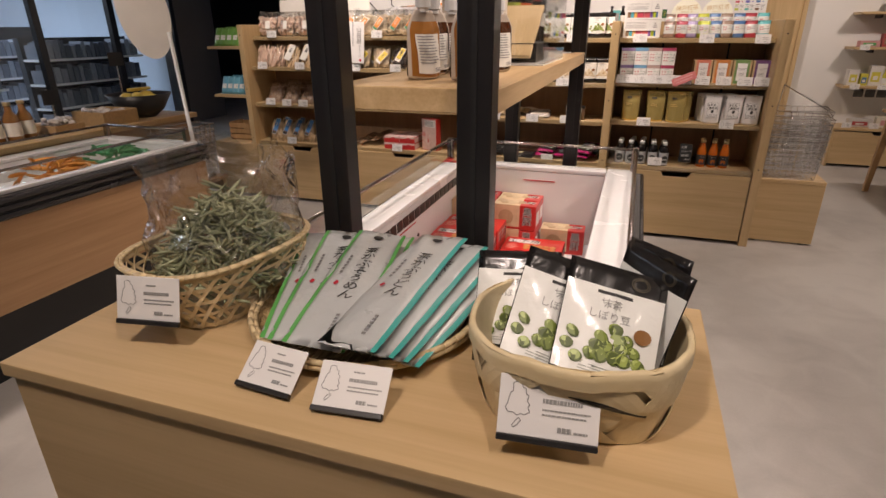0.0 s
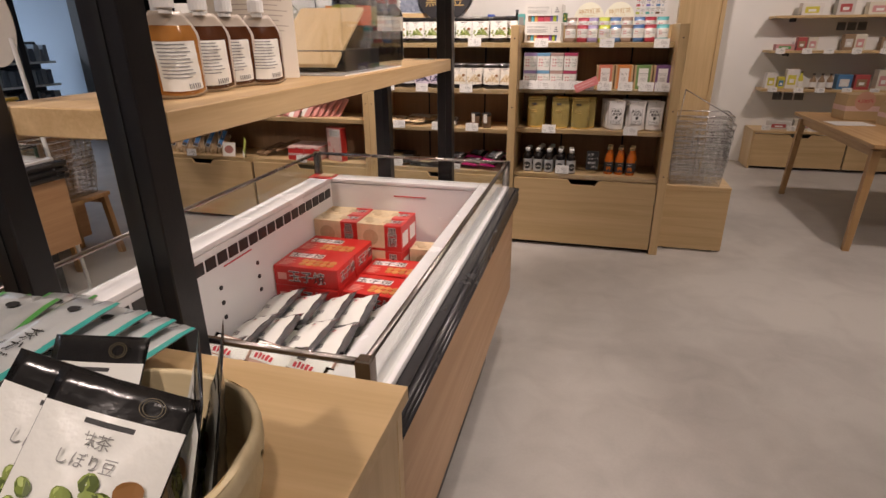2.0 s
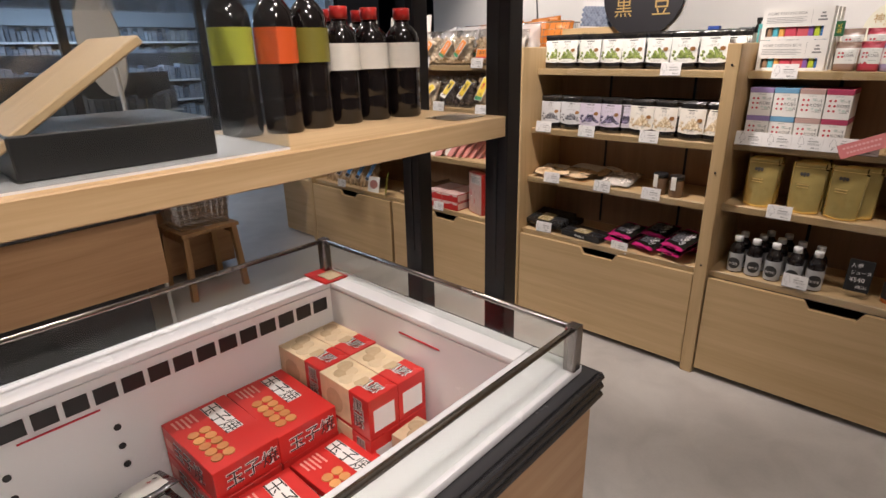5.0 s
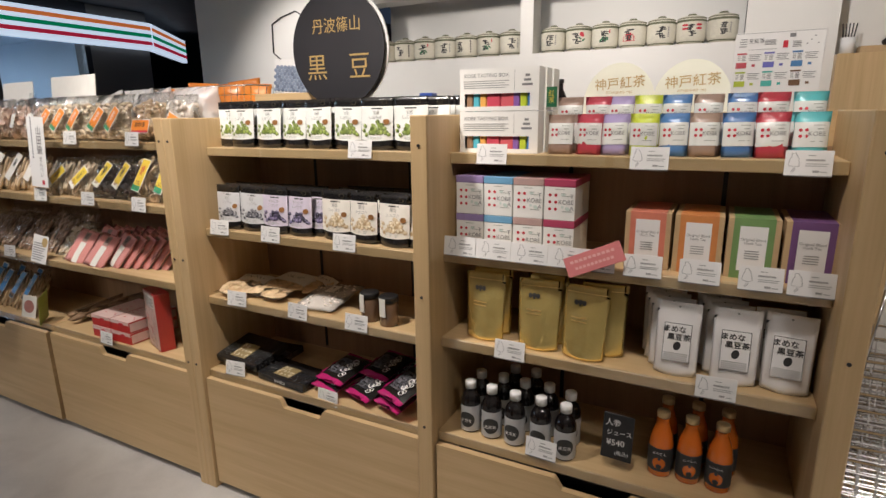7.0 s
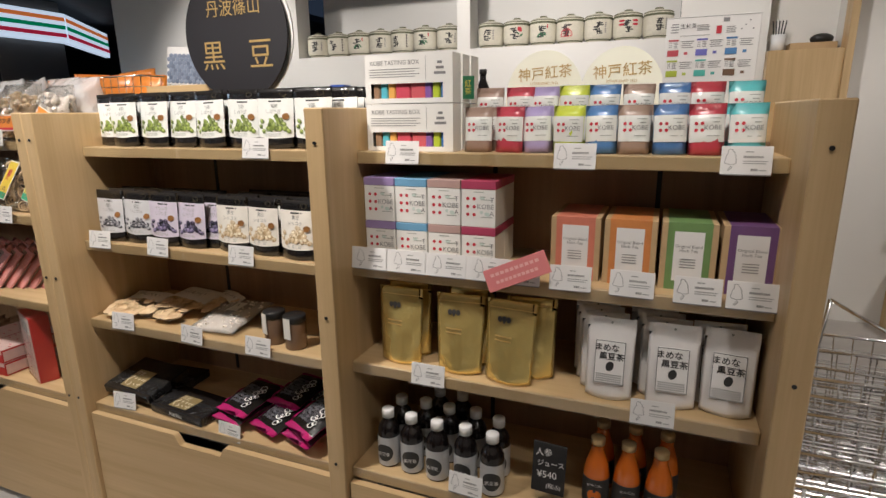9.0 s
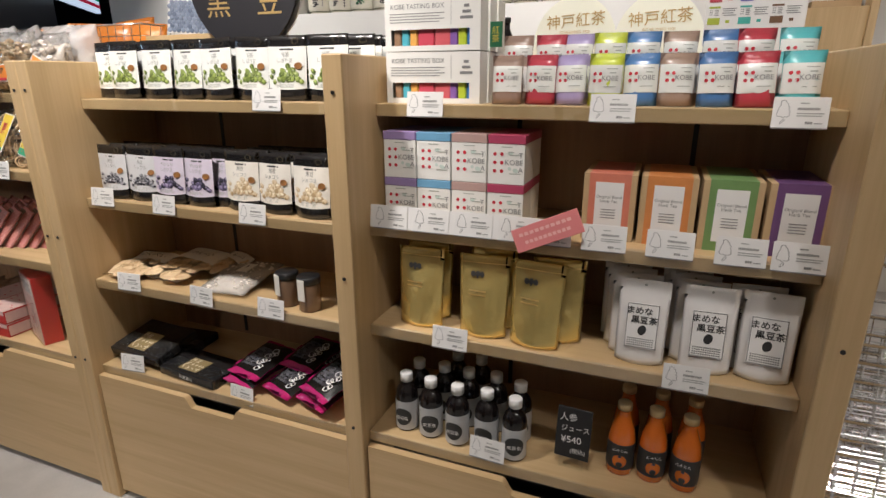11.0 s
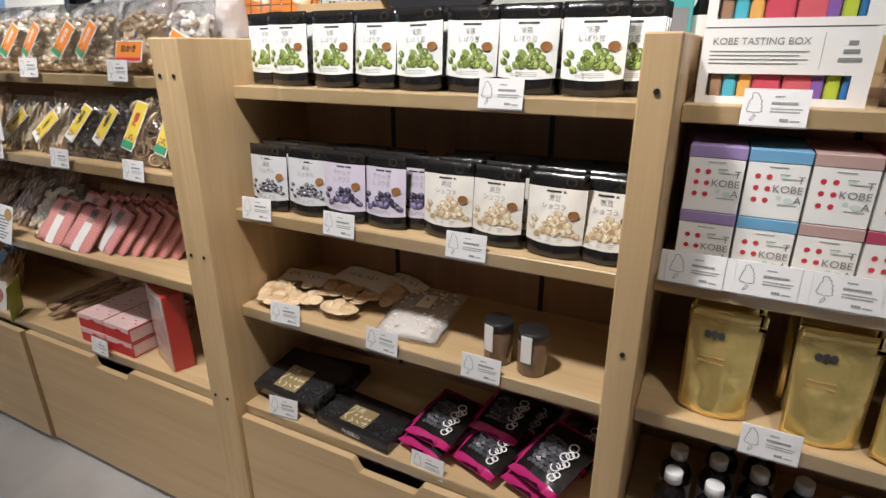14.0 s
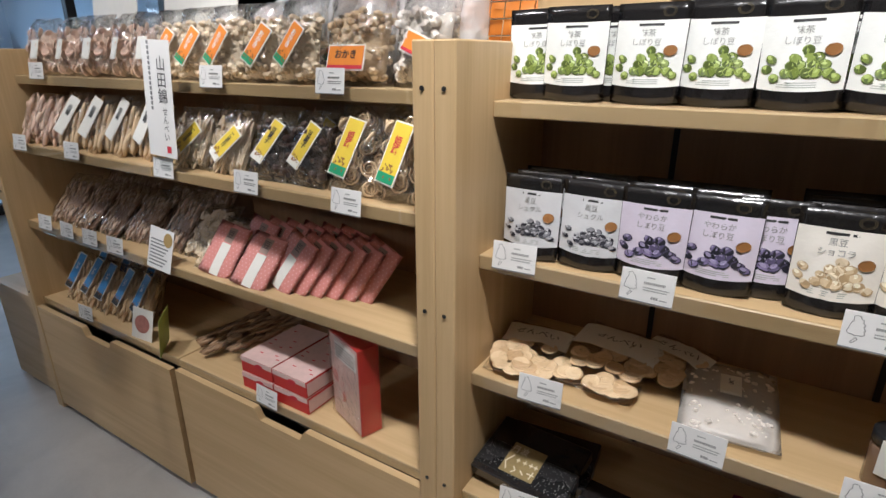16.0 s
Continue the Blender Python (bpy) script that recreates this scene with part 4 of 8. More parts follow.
spread(jar(pose(-0.445, 4.19, A3)), [pose(-0.365, 4.18, A3, 0, 0, 14)])

# lower shelf: black gift boxes and black and magenta bags
speckle = mat("speckled_black", (0.016, 0.016, 0.017), 0.28)
n_, l_ = nodes_of(speckle)
cells, cut, blend, where = n_.new("ShaderNodeTexVoronoi"), n_.new("ShaderNodeMath"), n_.new("ShaderNodeMix"), n_.new("ShaderNodeTexCoord")
cells.inputs["Scale"].default_value = 210
cut.operation, cut.inputs[1].default_value = "LESS_THAN", 0.2
blend.data_type = "RGBA"
blend.inputs[6].default_value, blend.inputs[7].default_value = (0.016, 0.016, 0.017, 1), (0.42, 0.42, 0.40, 1)
l_.new(where.outputs["Object"], cells.inputs["Vector"])
l_.new(cells.outputs["Distance"], cut.inputs[0])
l_.new(cut.outputs[0], blend.inputs[0])
l_.new(blend.outputs[2], n_["Principled BSDF"].inputs["Base Color"])


olive_gold = mat("olive_gold_print", (0.30, 0.225, 0.10), 0.4, vary=0.25, scale=90)
cream_ink = mat("cream_ink", (0.80, 0.72, 0.55), 0.5)


def gift_box(m, w=0.2, d=0.13, h=0.03):
    t = thing("gift_box", m, "flat black gift box with silver speckle and paper label", "gift box", "gift boxes on the shelf")
    rbox("box_body", (-w / 2, w / 2, 0, d, 0, h), black_foil, t, 0.003)
    rbox("sleeve", (-w / 2 - 0.001, w / 2 + 0.001, d * 0.08, d * 0.55, -0.0008, h + 0.0012), speckle, t, 0.003)
    rbox("paper_label", (-0.05, 0.032, d * 0.12, d * 0.62, h + 0.0014, h + 0.0024), olive_gold, t, 0, "olive gold printed label with pale brush marks")
    lettering("丹波", 0.021, cream_ink, t, pose(-0.028, d * 0.52, h + 0.003, -90))
    bm = bmesh.new()
    z = h + 0.0026
    for x, y in ((-0.02, 0.36), (-0.003, 0.36), (0.012, 0.36), (0.024, 0.36)):
        add_box(bm, x - 0.005, x + 0.005, d * y - 0.0012, d * y + 0.0012, z, z + 0.0006)
        add_box(bm, x - 0.001, x + 0.001, d * y - 0.006, d * y + 0.006, z, z + 0.0008)
    for a, b in (((-0.034, 0.42), (-0.046, 0.28)), ((-0.046, 0.28), (-0.036, 0.17)), ((-0.022, 0.25), (-0.014, 0.2)), ((-0.014, 0.2), (-0.022, 0.15)), ((-0.004, 0.23), (0.006, 0.18)), ((0.012, 0.23), (0.03, 0.23)), ((0.024, 0.28), (0.022, 0.16))):
        tube(bm, (a[0], a[1] * d, z), (b[0], b[1] * d, z), 0.0016, 4)
    part("brush_print", bm, cream_ink, t)
    lettering("丹波篠山", 0.015, paper, t, pose(0.0, -0.0006, h * 0.5))
    return t


gift_box(pose(-1.02, 4.20, A4 + 0.002, 0, 0, 5), 0.22, 0.17)
gift_box(pose(-1.045, 4.13, A4 + 0.018, 12, 0, -4), 0.225, 0.17)
gift_box(pose(-0.806, 4.108, A4 + 0.002, 0, 0, -5), 0.235, 0.135)


bean_gloss = islands("black_bean_print", (0.02, 0.02, 0.025), (0.16, 0.16, 0.18), 0.3)


def foil_bag(m, seed):
    t = thing("bean_bag", m, "black and magenta foil bag of sweet beans lying flat", "snack bag", "magenta bags on the shelf")
    w, h = 0.13, 0.17
    f = pillow_surface(w, h, 0.02, seed, 0.006)
    part("bag_body", closed_bm(f, 10, 10), magenta_film, t, "magenta foil", True)
    part("black_panel", sheet_bm(f, -0.40, 0.5, 0.10, 0.995, 8, 8, 0.0018), black_film, t, "black printed panel", True)
    rng = random.Random(seed)
    part("swirl_print", dots_bm(f, [(-0.24 + 0.085 * i + 0.042 * (j % 2), 0.24 + 0.062 * j + rng.uniform(-0.008, 0.008), 0.0062, 0.0056, rng.uniform(0, 3)) for j in range(8) for i in range(6)], 0.0032, w, h, 8), bean_gloss, t)
    bm = bmesh.new()
    for k in range(9):
        p = f(0.27 + 0.05 * math.sin(2.1 * k), 0.20 + 0.062 * k)
        r0 = (0.0105, 0.0085, 0.012)[k % 3]
        for i in range(12):
            a, b = 2 * math.pi * i / 12, 2 * math.pi * (i + 1) / 12
            bm.faces.new([bm.verts.new((p[0] + r * math.cos(c), p[1] - 0.0065, p[2] + r * math.sin(c))) for r, c in ((r0, a), (r0, b), (r0 - 0.0034, b), (r0 - 0.0034, a))])
    part("swirl_mark", bm, paper, t)
    return t


fb = foil_bag(lie(-0.62, 4.12, A4 + 0.024, -16), 31)
spread(fb, [lie(-0.48, 4.125, A4 + 0.026, -18), lie(-0.345, 4.105, A4 + 0.03, -20, -76), lie(-0.33, 4.10, A4 + 0.066, -24, -74), lie(-0.30, 4.23, A4 + 0.026, -16), lie(-0.43, 4.24, A4 + 0.03, -12), lie(-0.60, 4.13, A4 + 0.055, -10, -82), lie(-0.46, 4.2, A4 + 0.07, -8, -84)])

# ---------------------------------------------------------------- bay with teas and juices
box_white = mat("ivory_carton", (0.80, 0.79, 0.75), 0.5, vary=0.03)


def tasting_box(m):
    t = thing("tasting_box", m, "ivory carton tea sampler with a window of coloured sachets", "tea box", "tea sampler boxes")
    w, h, d = 0.235, 0.115, 0.055
    for b in ((-w / 2, w / 2, 0, 0.002, 0.047, h), (-w / 2, w / 2, 0, 0.002, 0, 0.012), (-w / 2, -w / 2 + 0.015, 0, 0.002, 0.012, 0.047), (w / 2 - 0.025, w / 2, 0, 0.002, 0.012, 0.047),
              (-w / 2, w / 2, 0.002, d, 0, 0.002), (-w / 2, w / 2, 0.002, d, h - 0.002, h), (-w / 2, -w / 2 + 0.002, 0.002, d, 0.002, h - 0.002), (w / 2 - 0.002, w / 2, 0.002, d, 0.002, h - 0.002), (-w / 2, w / 2, d - 0.002, d, 0.002, h - 0.002)):
        rbox("carton_panel", b, box_white, t, 0)
    cols = ((0.33, 0.2, 0.12), (0.1, 0.45, 0.55), (0.75, 0.4, 0.1), (0.6, 0.08, 0.12), (0.62, 0.12, 0.14), (0.25, 0.12, 0.4), (0.5, 0.6, 0.05), (0.05, 0.2, 0.5))
    x = -w / 2 + 0.018
    for k, c in enumerate(cols):
        ww = 0.042 if k in (3, 4) else 0.021
        rbox("sachet", (x, x + ww - 0.002, 0.006, 0.03, 0.005, 0.05), mat("sachet_%d" % k, c, 0.35), t, 0.003)
        x += ww if k != 4 else ww - 0.006
    lettering("KOBE TASTING BOX", 0.0145, ink_grey, t, pose(-0.035, -0.0008, 0.096))
    bm = bmesh.new()
    for k in range(4):
        add_box(bm, -0.105, 0.02 + 0.012 * (k % 2), -0.0007, -0.0001, 0.062 + 0.006 * k, 0.0636 + 0.006 * k)
    add_box(bm, 0.048, 0.0487, -0.0007, -0.0001, 0.055, 0.108)
    for k, ww in enumerate((0.03, 0.02, 0.012)):
        add_box(bm, 0.085 - ww / 2, 0.085 + ww / 2, -0.0007, -0.0001, 0.066 + 0.012 * k, 0.072 + 0.012 * k)
    part("small_print", bm, ink_grey, t)
    return t


tb = tasting_box(pose(-0.013, 4.235, T1))
spread(tb, [pose(-0.013 + 0.004 * k, 4.235 + 0.057 * k, T1 + 0.117 * j, 0, 0, R.uniform(-1, 1)) for k in range(3) for j in range(2) if (k, j) != (0, 0)])
TEA = ((0.33, 0.22, 0.17), (0.50, 0.06, 0.09), (0.40, 0.33, 0.56), (0.58, 0.66, 0.06), (0.09, 0.22, 0.47), (0.36, 0.25, 0.19), (0.08, 0.19, 0.42), (0.47, 0.05, 0.07), (0.12, 0.50, 0.52))


def tea_sachet(m, c, k):
    """Small clear-topped tea bag pouch with coloured ends and red dots."""
    t = thing("tea_pouch", m, "small tea pouch with coloured top and foot and red dots", "tea pouch", "small tea pouches in rows")
    w, h = 0.068, 0.105
    f = block_surface(w, h, 0.013, k)
    col = film("tea_colour_%d" % k, c, 0.3)
    part("pouch_body", closed_bm(f, 6, 6), col, t, smooth=True)
    part("front_panel", sheet_bm(f, -0.492, 0.492, 0.25, 0.78, 8, 6, 0.0013), white_film, t, smooth=True)
    bm = bmesh.new()
    for j in range(9):
        sheet_bm(f, -0.5, 0.5, 0.875 + 0.0125 * j, 0.880 + 0.0125 * j, 6, 1, 0.0006, bm)
    tagged(part("crimped_seal", bm, col, t), kind="stuff")
    print_on("KOBE", 0.0135, ink_grey, t, f, w, h, 0.17, 0.53, off=0.0022)
    part("red_dots", dots_bm(f, [(-0.3 + 0.17 * (i % 2), 0.48 + 0.13 * (i // 2), 0.0037, 0.0037, 0) for i in range(4)], 0.0022, w, h), red_ink, t)
    bm = bmesh.new()
    for j, (a, b) in enumerate(((0.0, 0.36), (0.16, 0.34), (0.06, 0.38))):
        sheet_bm(f, a, b, (0.36, 0.62, 0.70)[j], (0.375, 0.64, 0.715)[j], 2, 1, 0.0022, bm)
    part("small_print", bm, grey_green_ink, t)
    return t


for k, c in enumerate(TEA):
    x = 0.168 + 0.0705 * k
    a = tea_sachet(pose(x + R.uniform(-0.004, 0.004), 4.25 + R.uniform(-0.008, 0.008), T1, -4 + R.uniform(-3, 3), R.uniform(-2, 2), R.uniform(-7, 7)), c, k)
    spread(a, [pose(x + R.uniform(-0.006, 0.006), y, T1 + lift, -6 + R.uniform(-3, 3), 0, R.uniform(-6, 6)) for y, lift in ((4.295, 0.0), (4.335, 0.047))])
rbox_riser = thing("acrylic_riser", pose(0, 0, 0), "clear acrylic riser under the second row of tea pouches", "display riser")
rbox("riser_top", (0.13, 0.77, 4.315, 4.44, T1 + 0.043, T1 + 0.046), acrylic, rbox_riser, 0)
rbox("riser_front", (0.13, 0.77, 4.311, 4.314, T1, T1 + 0.046), acrylic, rbox_riser, 0)
sign_cream = mat("cream_board", (0.93, 0.92, 0.77), 0.5, vary=0.03)
for x in (0.272, 0.468):
    t = thing("arched_sign", pose(x, 4.47, 1.450, -6), "cream arched card sign with gold brush lettering", "sign", "arched tea signs")
    bm = bmesh.new()
    vs = [(0.102 * math.cos(math.pi * i / 24), 0.005 + 0.118 * math.sin(math.pi * i / 24)) for i in range(25)]
    vs = [(0.102, -0.08)] + vs + [(-0.102, -0.08)]
    fr, bk = [bm.verts.new((a, 0, b + 0.08 - 0.03)) for a, b in vs], [bm.verts.new((a, 0.004, b + 0.08 - 0.03)) for a, b in vs]
    bm.faces.new(fr), bm.faces.new(bk[::-1])
    for i in range(len(fr)):
        bm.faces.new((fr[i], fr[i - 1], bk[i - 1], bk[i]))
    part("board", bm, sign_cream, t)
    lettering("神戸紅茶", 0.036, gold_ink, t, pose(0, -0.002, 0.115, 0, -4))
    lettering("ESTABLISHED 1925", 0.009, gold_ink, t, pose(0, -0.002, 0.088))
post = thing("tea_chart", pose(0.664, 4.475, 1.443), "white printed tea chart board standing behind the tea pouches", "poster")
rbox("board", (-0.1, 0.1, 0, 0.004, 0, 0.235), paper, post, 0.001)
CHART = ((0.5, 0.08, 0.1), (0.16, 0.16, 0.5), (0.08, 0.22, 0.45), (0.42, 0.5, 0.06), (0.08, 0.42, 0.36), (0.16, 0.09, 0.05))
bm = bmesh.new()
for k, c in enumerate(CHART):
    x, z, m_ = -0.093 + 0.0625 * (k % 3), 0.181 - 0.047 * (k // 3), mat("chart_%d" % k, c, 0.5)
    rbox("colour_block", (x - 0.001, x + 0.024, -0.0012, -0.0002, z - 0.034, z - 0.02), m_, post, 0)
    rbox("colour_bar", (x, x + 0.023, -0.0012, -0.0002, z, z + 0.004), m_, post, 0)
    cup = bmesh.new()
    add_box(cup, x + 0.036, x + 0.044, -0.001, -0.0002, z - 0.031, z - 0.025)
    part("cup_mark", cup, m_, post)
    for a in range(2):
        for b in range(3):
            add_box(bm, x + 0.002 + 0.0036 * a, x + 0.0042 + 0.0036 * a, -0.001, -0.0002, z - 0.005 - 0.0045 * b, z - 0.003 - 0.0045 * b)
    for b in range(4):
        add_box(bm, x + 0.012, x + 0.02 + 0.001 * (b % 2), -0.001, -0.0002, z - 0.0045 - 0.0035 * b, z - 0.003 - 0.0035 * b)
        add_box(bm, x + 0.028 + 0.002 * (b % 2), x + 0.056 - 0.003 * (b % 3), -0.001, -0.0002, z - 0.002 - 0.0045 * b, z - 0.0005 - 0.0045 * b)
add_box(bm, -0.068, -0.004, -0.001, -0.0002, 0.192, 0.1928)
for b in range(4):
    add_box(bm, -0.032, -0.006 - 0.002 * (b % 2), -0.001, -0.0002, 0.203 + 0.0036 * b, 0.2045 + 0.0036 * b)
    add_box(bm, -0.09 + 0.002 * (b % 2), -0.073, -0.001, -0.0002, 0.2 + 0.006 * b, 0.202 + 0.006 * b)
    add_box(bm, 0.03, 0.05 - 0.002 * (b % 2), -0.001, -0.0002, 0.195 + 0.004 * b, 0.1965 + 0.004 * b)
    add_box(bm, 0.06 + 0.008 * b, 0.063 + 0.008 * b, -0.001, -0.0002, 0.2 + 0.009 * (b % 3), 0.2025 + 0.009 * (b % 3))
add_box(bm, 0.022, 0.035, -0.001, -0.0002, 0.219, 0.228)
add_box(bm, -0.098, 0.098, -0.001, -0.0002, 0.2325, 0.2332)
tagged(part("small_print", bm, ink_grey, post), kind="stuff")
rbox("red_pouch_mark", (0.009, 0.02, -0.0012, -0.0002, 0.194, 0.211), red_ink, post, 0)
lettering("生紅茶", 0.012, ink, post, pose(-0.051, -0.0015, 0.214))
cards([(-0.014, 4.19, 1.345, 0), (0.402, 4.19, 1.343, 0), (0.732, 4.19, 1.34, 0)])

t = thing("green_tag", pose(0.1075, 4.295, T1 + 0.125), "small dark green card with yellow lettering fixed beside the sampler boxes", "card")
rbox("card", (0, 0.03, 0, 0.002, 0, 0.055), mat("bottle_green_card", (0.02, 0.13, 0.06), 0.4), t, 0)
lettering("紅\n茶", 0.018, mat("yellow_letter", (0.75, 0.6, 0.1), 0.5), t, pose(0.015, -0.001, 0.028), 1.0)
# cube tea boxes, two high
mint = mat("mint_print", (0.58, 0.68, 0.62), 0.5)
for k, c in enumerate(((0.30, 0.22, 0.42), (0.16, 0.36, 0.55), (0.46, 0.31, 0.28), (0.42, 0.06, 0.12))):
    x = -0.122 + 0.088 * k
    t = thing("tea_cube_box", pose(x, 4.19, T2), "white cube tea box with coloured lid and red dots", "tea box", "cube tea boxes stacked")
    rbox("carton", (0, 0.084, 0, 0.084, 0, 0.090), box_white, t, 0.001)
    rbox("lid_band", (-0.0008, 0.0848, -0.0008, 0.0848, 0.0905, 0.110), mat("cube_lid_%d" % k, c, 0.4), t, 0.001, "coloured lid band")
    bm = bmesh.new()
    for i in range(6):
        cx, cz = 0.016 + 0.016 * (i % 2), 0.03 + 0.019 * (i // 2)
        bm.faces.new([bm.verts.new((cx + 0.0042 * math.cos(a * 0.6283), -0.0008, cz + 0.0042 * math.sin(a * 0.6283))) for a in range(10)])
    part("red_dots", bm, red_ink, t)
    bm = bmesh.new()
    for x0, x1, z in ((0.05, 0.078, 0.0655), (0.03, 0.056, 0.083), (0.05, 0.076, 0.024), (0.046, 0.06, 0.072)):
        add_box(bm, x0, x1, -0.0008, -0.0001, z, z + 0.0016)
    part("small_print", bm, grey_green_ink, t)
    for s, lx, lz in (("KOBE", 0.060, 0.05), ("T", 0.0755, 0.066), ("A", 0.0755, 0.034)):
        lettering(s, 0.0165, ink_grey, t, pose(lx, -0.0012, lz))
    part("pale_leaf", dots_bm(lambda u, v: (u, -0.0006, v), [(0.052, 0.07, 0.006, 0.0045, 0.4), (0.064, 0.032, 0.007, 0.005, -0.3), (0.05, 0.036, 0.004, 0.004, 0)], 0.0, 1, 1, 10), mint, t)
    spread(t, [pose(x, 4.19 + 0.086 * j, T2 + 0.111 * i, 0, 0, 0) for i in range(2) for j in range(2) if (i, j) != (0, 0)])
t = thing("price_strip", pose(0.04, 4.139, 1.083, -8), "clear strip of printed price cards along the shelf edge", "price card")
rbox("strip_card", (-0.18, 0.245, 0, 0.0012, 0, 0.055), paper, t, 0)
for k in range(4):
    o = copy_thing(CARD, pose(-0.125 + 0.105 * k + 0.04, 4.1365, 1.084, -8))
t = thing("notice_card", pose(0.296, 4.122, 1.118, -12, -24, 4), "salmon pink rounded notice card tilted on the shelf edge", "notice card")
part("card", box_bm(-0.075, 0.075, 0, 0.002, -0.026, 0.026, 0.0009), mat("salmon_card", (0.68, 0.22, 0.22), 0.5), t)
bm = bmesh.new()
for k, ww in enumerate((0.052, 0.06)):
    for j in range(10):
        add_box(bm, -ww + j * ww * 0.2, -ww + j * ww * 0.2 + ww * 0.14, -0.001, -0.0002, -0.012 + 0.018 * k, -0.005 + 0.018 * k)
part("small_print", bm, mat("pink_print", (0.8, 0.45, 0.43), 0.5), t)
kraft = mat("kraft_card", (0.50, 0.35, 0.19), 0.65, vary=0.1, scale=60, bump=0.05, bump_scale=300)
for k, c in enumerate(((0.62, 0.20, 0.13), (0.60, 0.23, 0.07), (0.16, 0.28, 0.10), (0.16, 0.075, 0.20))):
    x = 0.355 + 0.118 * k
    t = thing("herb_tea_box", pose(x, 4.205, T2), "kraft tea box with a coloured band and white label", "tea box", "kraft herb tea boxes")
    cm = mat("herb_band_%d" % k, c, 0.45, vary=0.15, scale=40)
    rbox("carton", (0, 0.110, 0, 0.058, 0, 0.146), kraft, t, 0.001)
    rbox("band", (0.012, 0.098, -0.001, 0.059, -0.0005, 0.147), cm, t, 0.0005, "coloured wrap band")
    rbox("paper_label", (0.026, 0.084, -0.0018, -0.0011, 0.02, 0.128), paper, t, 0, "white label")
    lettering("Original Blend\nHerb Tea", 0.0092, ink_grey, t, pose(0.055, -0.0024, 0.092))
    bm = bmesh.new()
    for j in range(4):
        add_box(bm, 0.04, 0.07, -0.0026, -0.0019, 0.05 + 0.006 * j, 0.0515 + 0.006 * j)
    part("small_print", bm, ink_grey, t)
    spread(t, [pose(x, 4.265, T2), pose(x, 4.325, T2)])
cards([(0.30, 4.14, 1.082, 0), (0.412, 4.138, 1.082, 2), (0.540, 4.138, 1.082, -2), (0.667, 4.138, 1.081, 1), (0.764, 4.136, 1.081, 0)])


# gold pouches and white tea pouches
def tea_pouch(m, body, w, h, d, seed, label, group, gold):
    t = thing("tea_pouch", m, label, "tea pouch", group)
    f = stand_surface(w, h, d, seed, 0.0, 0.9 if gold else 0.45, 0.07 if gold else 0.03)
    part("pouch_body", closed_bm(f, 16, 18), body, t, smooth=True)
    if gold:
        part("seal_line", sheet_bm(f, -0.46, 0.46, 0.90, 0.906, 8, 1, 0.0012), gold_ink, t)
        part("leaf_mark", dots_bm(f, [(-0.22, 0.77, 0.006, 0.0075, 0), (-0.13, 0.775, 0.006, 0.0075, 0), (-0.04, 0.77, 0.006, 0.0075, 0), (-0.13, 0.745, 0.0025, 0.006, 0)], 0.0035, w, h), ink, t)
        bm = bmesh.new()
        for j in range(2):
            sheet_bm(f, -0.3, 0.05, 0.56 - 0.05 * j, 0.575 - 0.05 * j, 5, 1, 0.0016, bm)
        tagged(part("small_print", bm, gold_ink, t), kind="stuff")
    else:
        part("hang_hole", dots_bm(f, [(0, 0.945, 0.0028, 0.0028, 0)], 0.002, w, h, 12), grey_green_ink, t)
        p = f(0, 0.47)
        o = part("paper_label", box_bm(-0.033, 0.033, 0, 0.0008, -0.05, 0.05, 0.0003), paper, t, "white framed label", at=pose(0, p[1] - 0.003, p[2], -6))
        bm = bmesh.new()
        for b in ((-0.032, 0.032, 0.0474, 0.0485), (-0.032, 0.032, -0.0485, -0.0474), (-0.032, -0.0309, -0.0474, 0.0474), (0.0309, 0.032, -0.0474, 0.0474)):
            add_box(bm, b[0], b[1], -0.0006, -0.0001, b[2], b[3])
        for j in range(4):
            for i in range(13):
                add_box(bm, -0.027 + 0.0042 * i, -0.0244 + 0.0042 * i, -0.0006, -0.0001, -0.044 + 0.0048 * j, -0.042 + 0.0048 * j)
        part("label_frame", bm, ink, o)
        lettering("まめな", 0.018, ink, o, pose(-0.006, -0.001, 0.034), swell=0.0003)
        lettering("黒豆茶", 0.018, ink, o, pose(0.004, -0.001, 0.014), swell=0.0003)
        part("bean_mark", dots_bm(lambda u, v: (u, -0.0008, v), [(0.001, -0.009, 0.0085, 0.0115, -0.3)], 0.0, 1, 1, 14), ink, o)
    return t


gp = tea_pouch(pose(-0.02, 4.17, T3, -3), gold_foil, 0.122, 0.205, 0.022, 41, "shiny gold stand-up tea pouch with a dark leaf mark", "gold tea pouches", True)
spread(gp, [pose(0.145, 4.165, T3, -4, 0, 4), pose(0.272, 4.155, T3, -5, 1, -3)] + [pose(x, y, T3, -2, 0, R.uniform(-8, 8)) for x, y in ((-0.018, 4.225), (0.15, 4.225), (0.315, 4.205), (0.14, 4.27))])
wp = tea_pouch(pose(0.505, 4.165, T3, -3), pearl_film, 0.104, 0.192, 0.015, 43, "matt white stand-up black bean tea pouch with framed label", "white tea pouches", False)
spread(wp, [pose(0.635, 4.17, T3, -3, 0, 2), pose(0.745, 4.175, T3, -4, 0, -5)] + [pose(x, y, T3, -1, 0, R.uniform(-6, 6)) for x, y in ((0.488, 4.205), (0.474, 4.245), (0.618, 4.21), (0.605, 4.25), (0.725, 4.22), (0.462, 4.285), (0.592, 4.29))])
cards([(0.075, 4.117, 0.80, 0), (0.602, 4.117, 0.803, 2)])


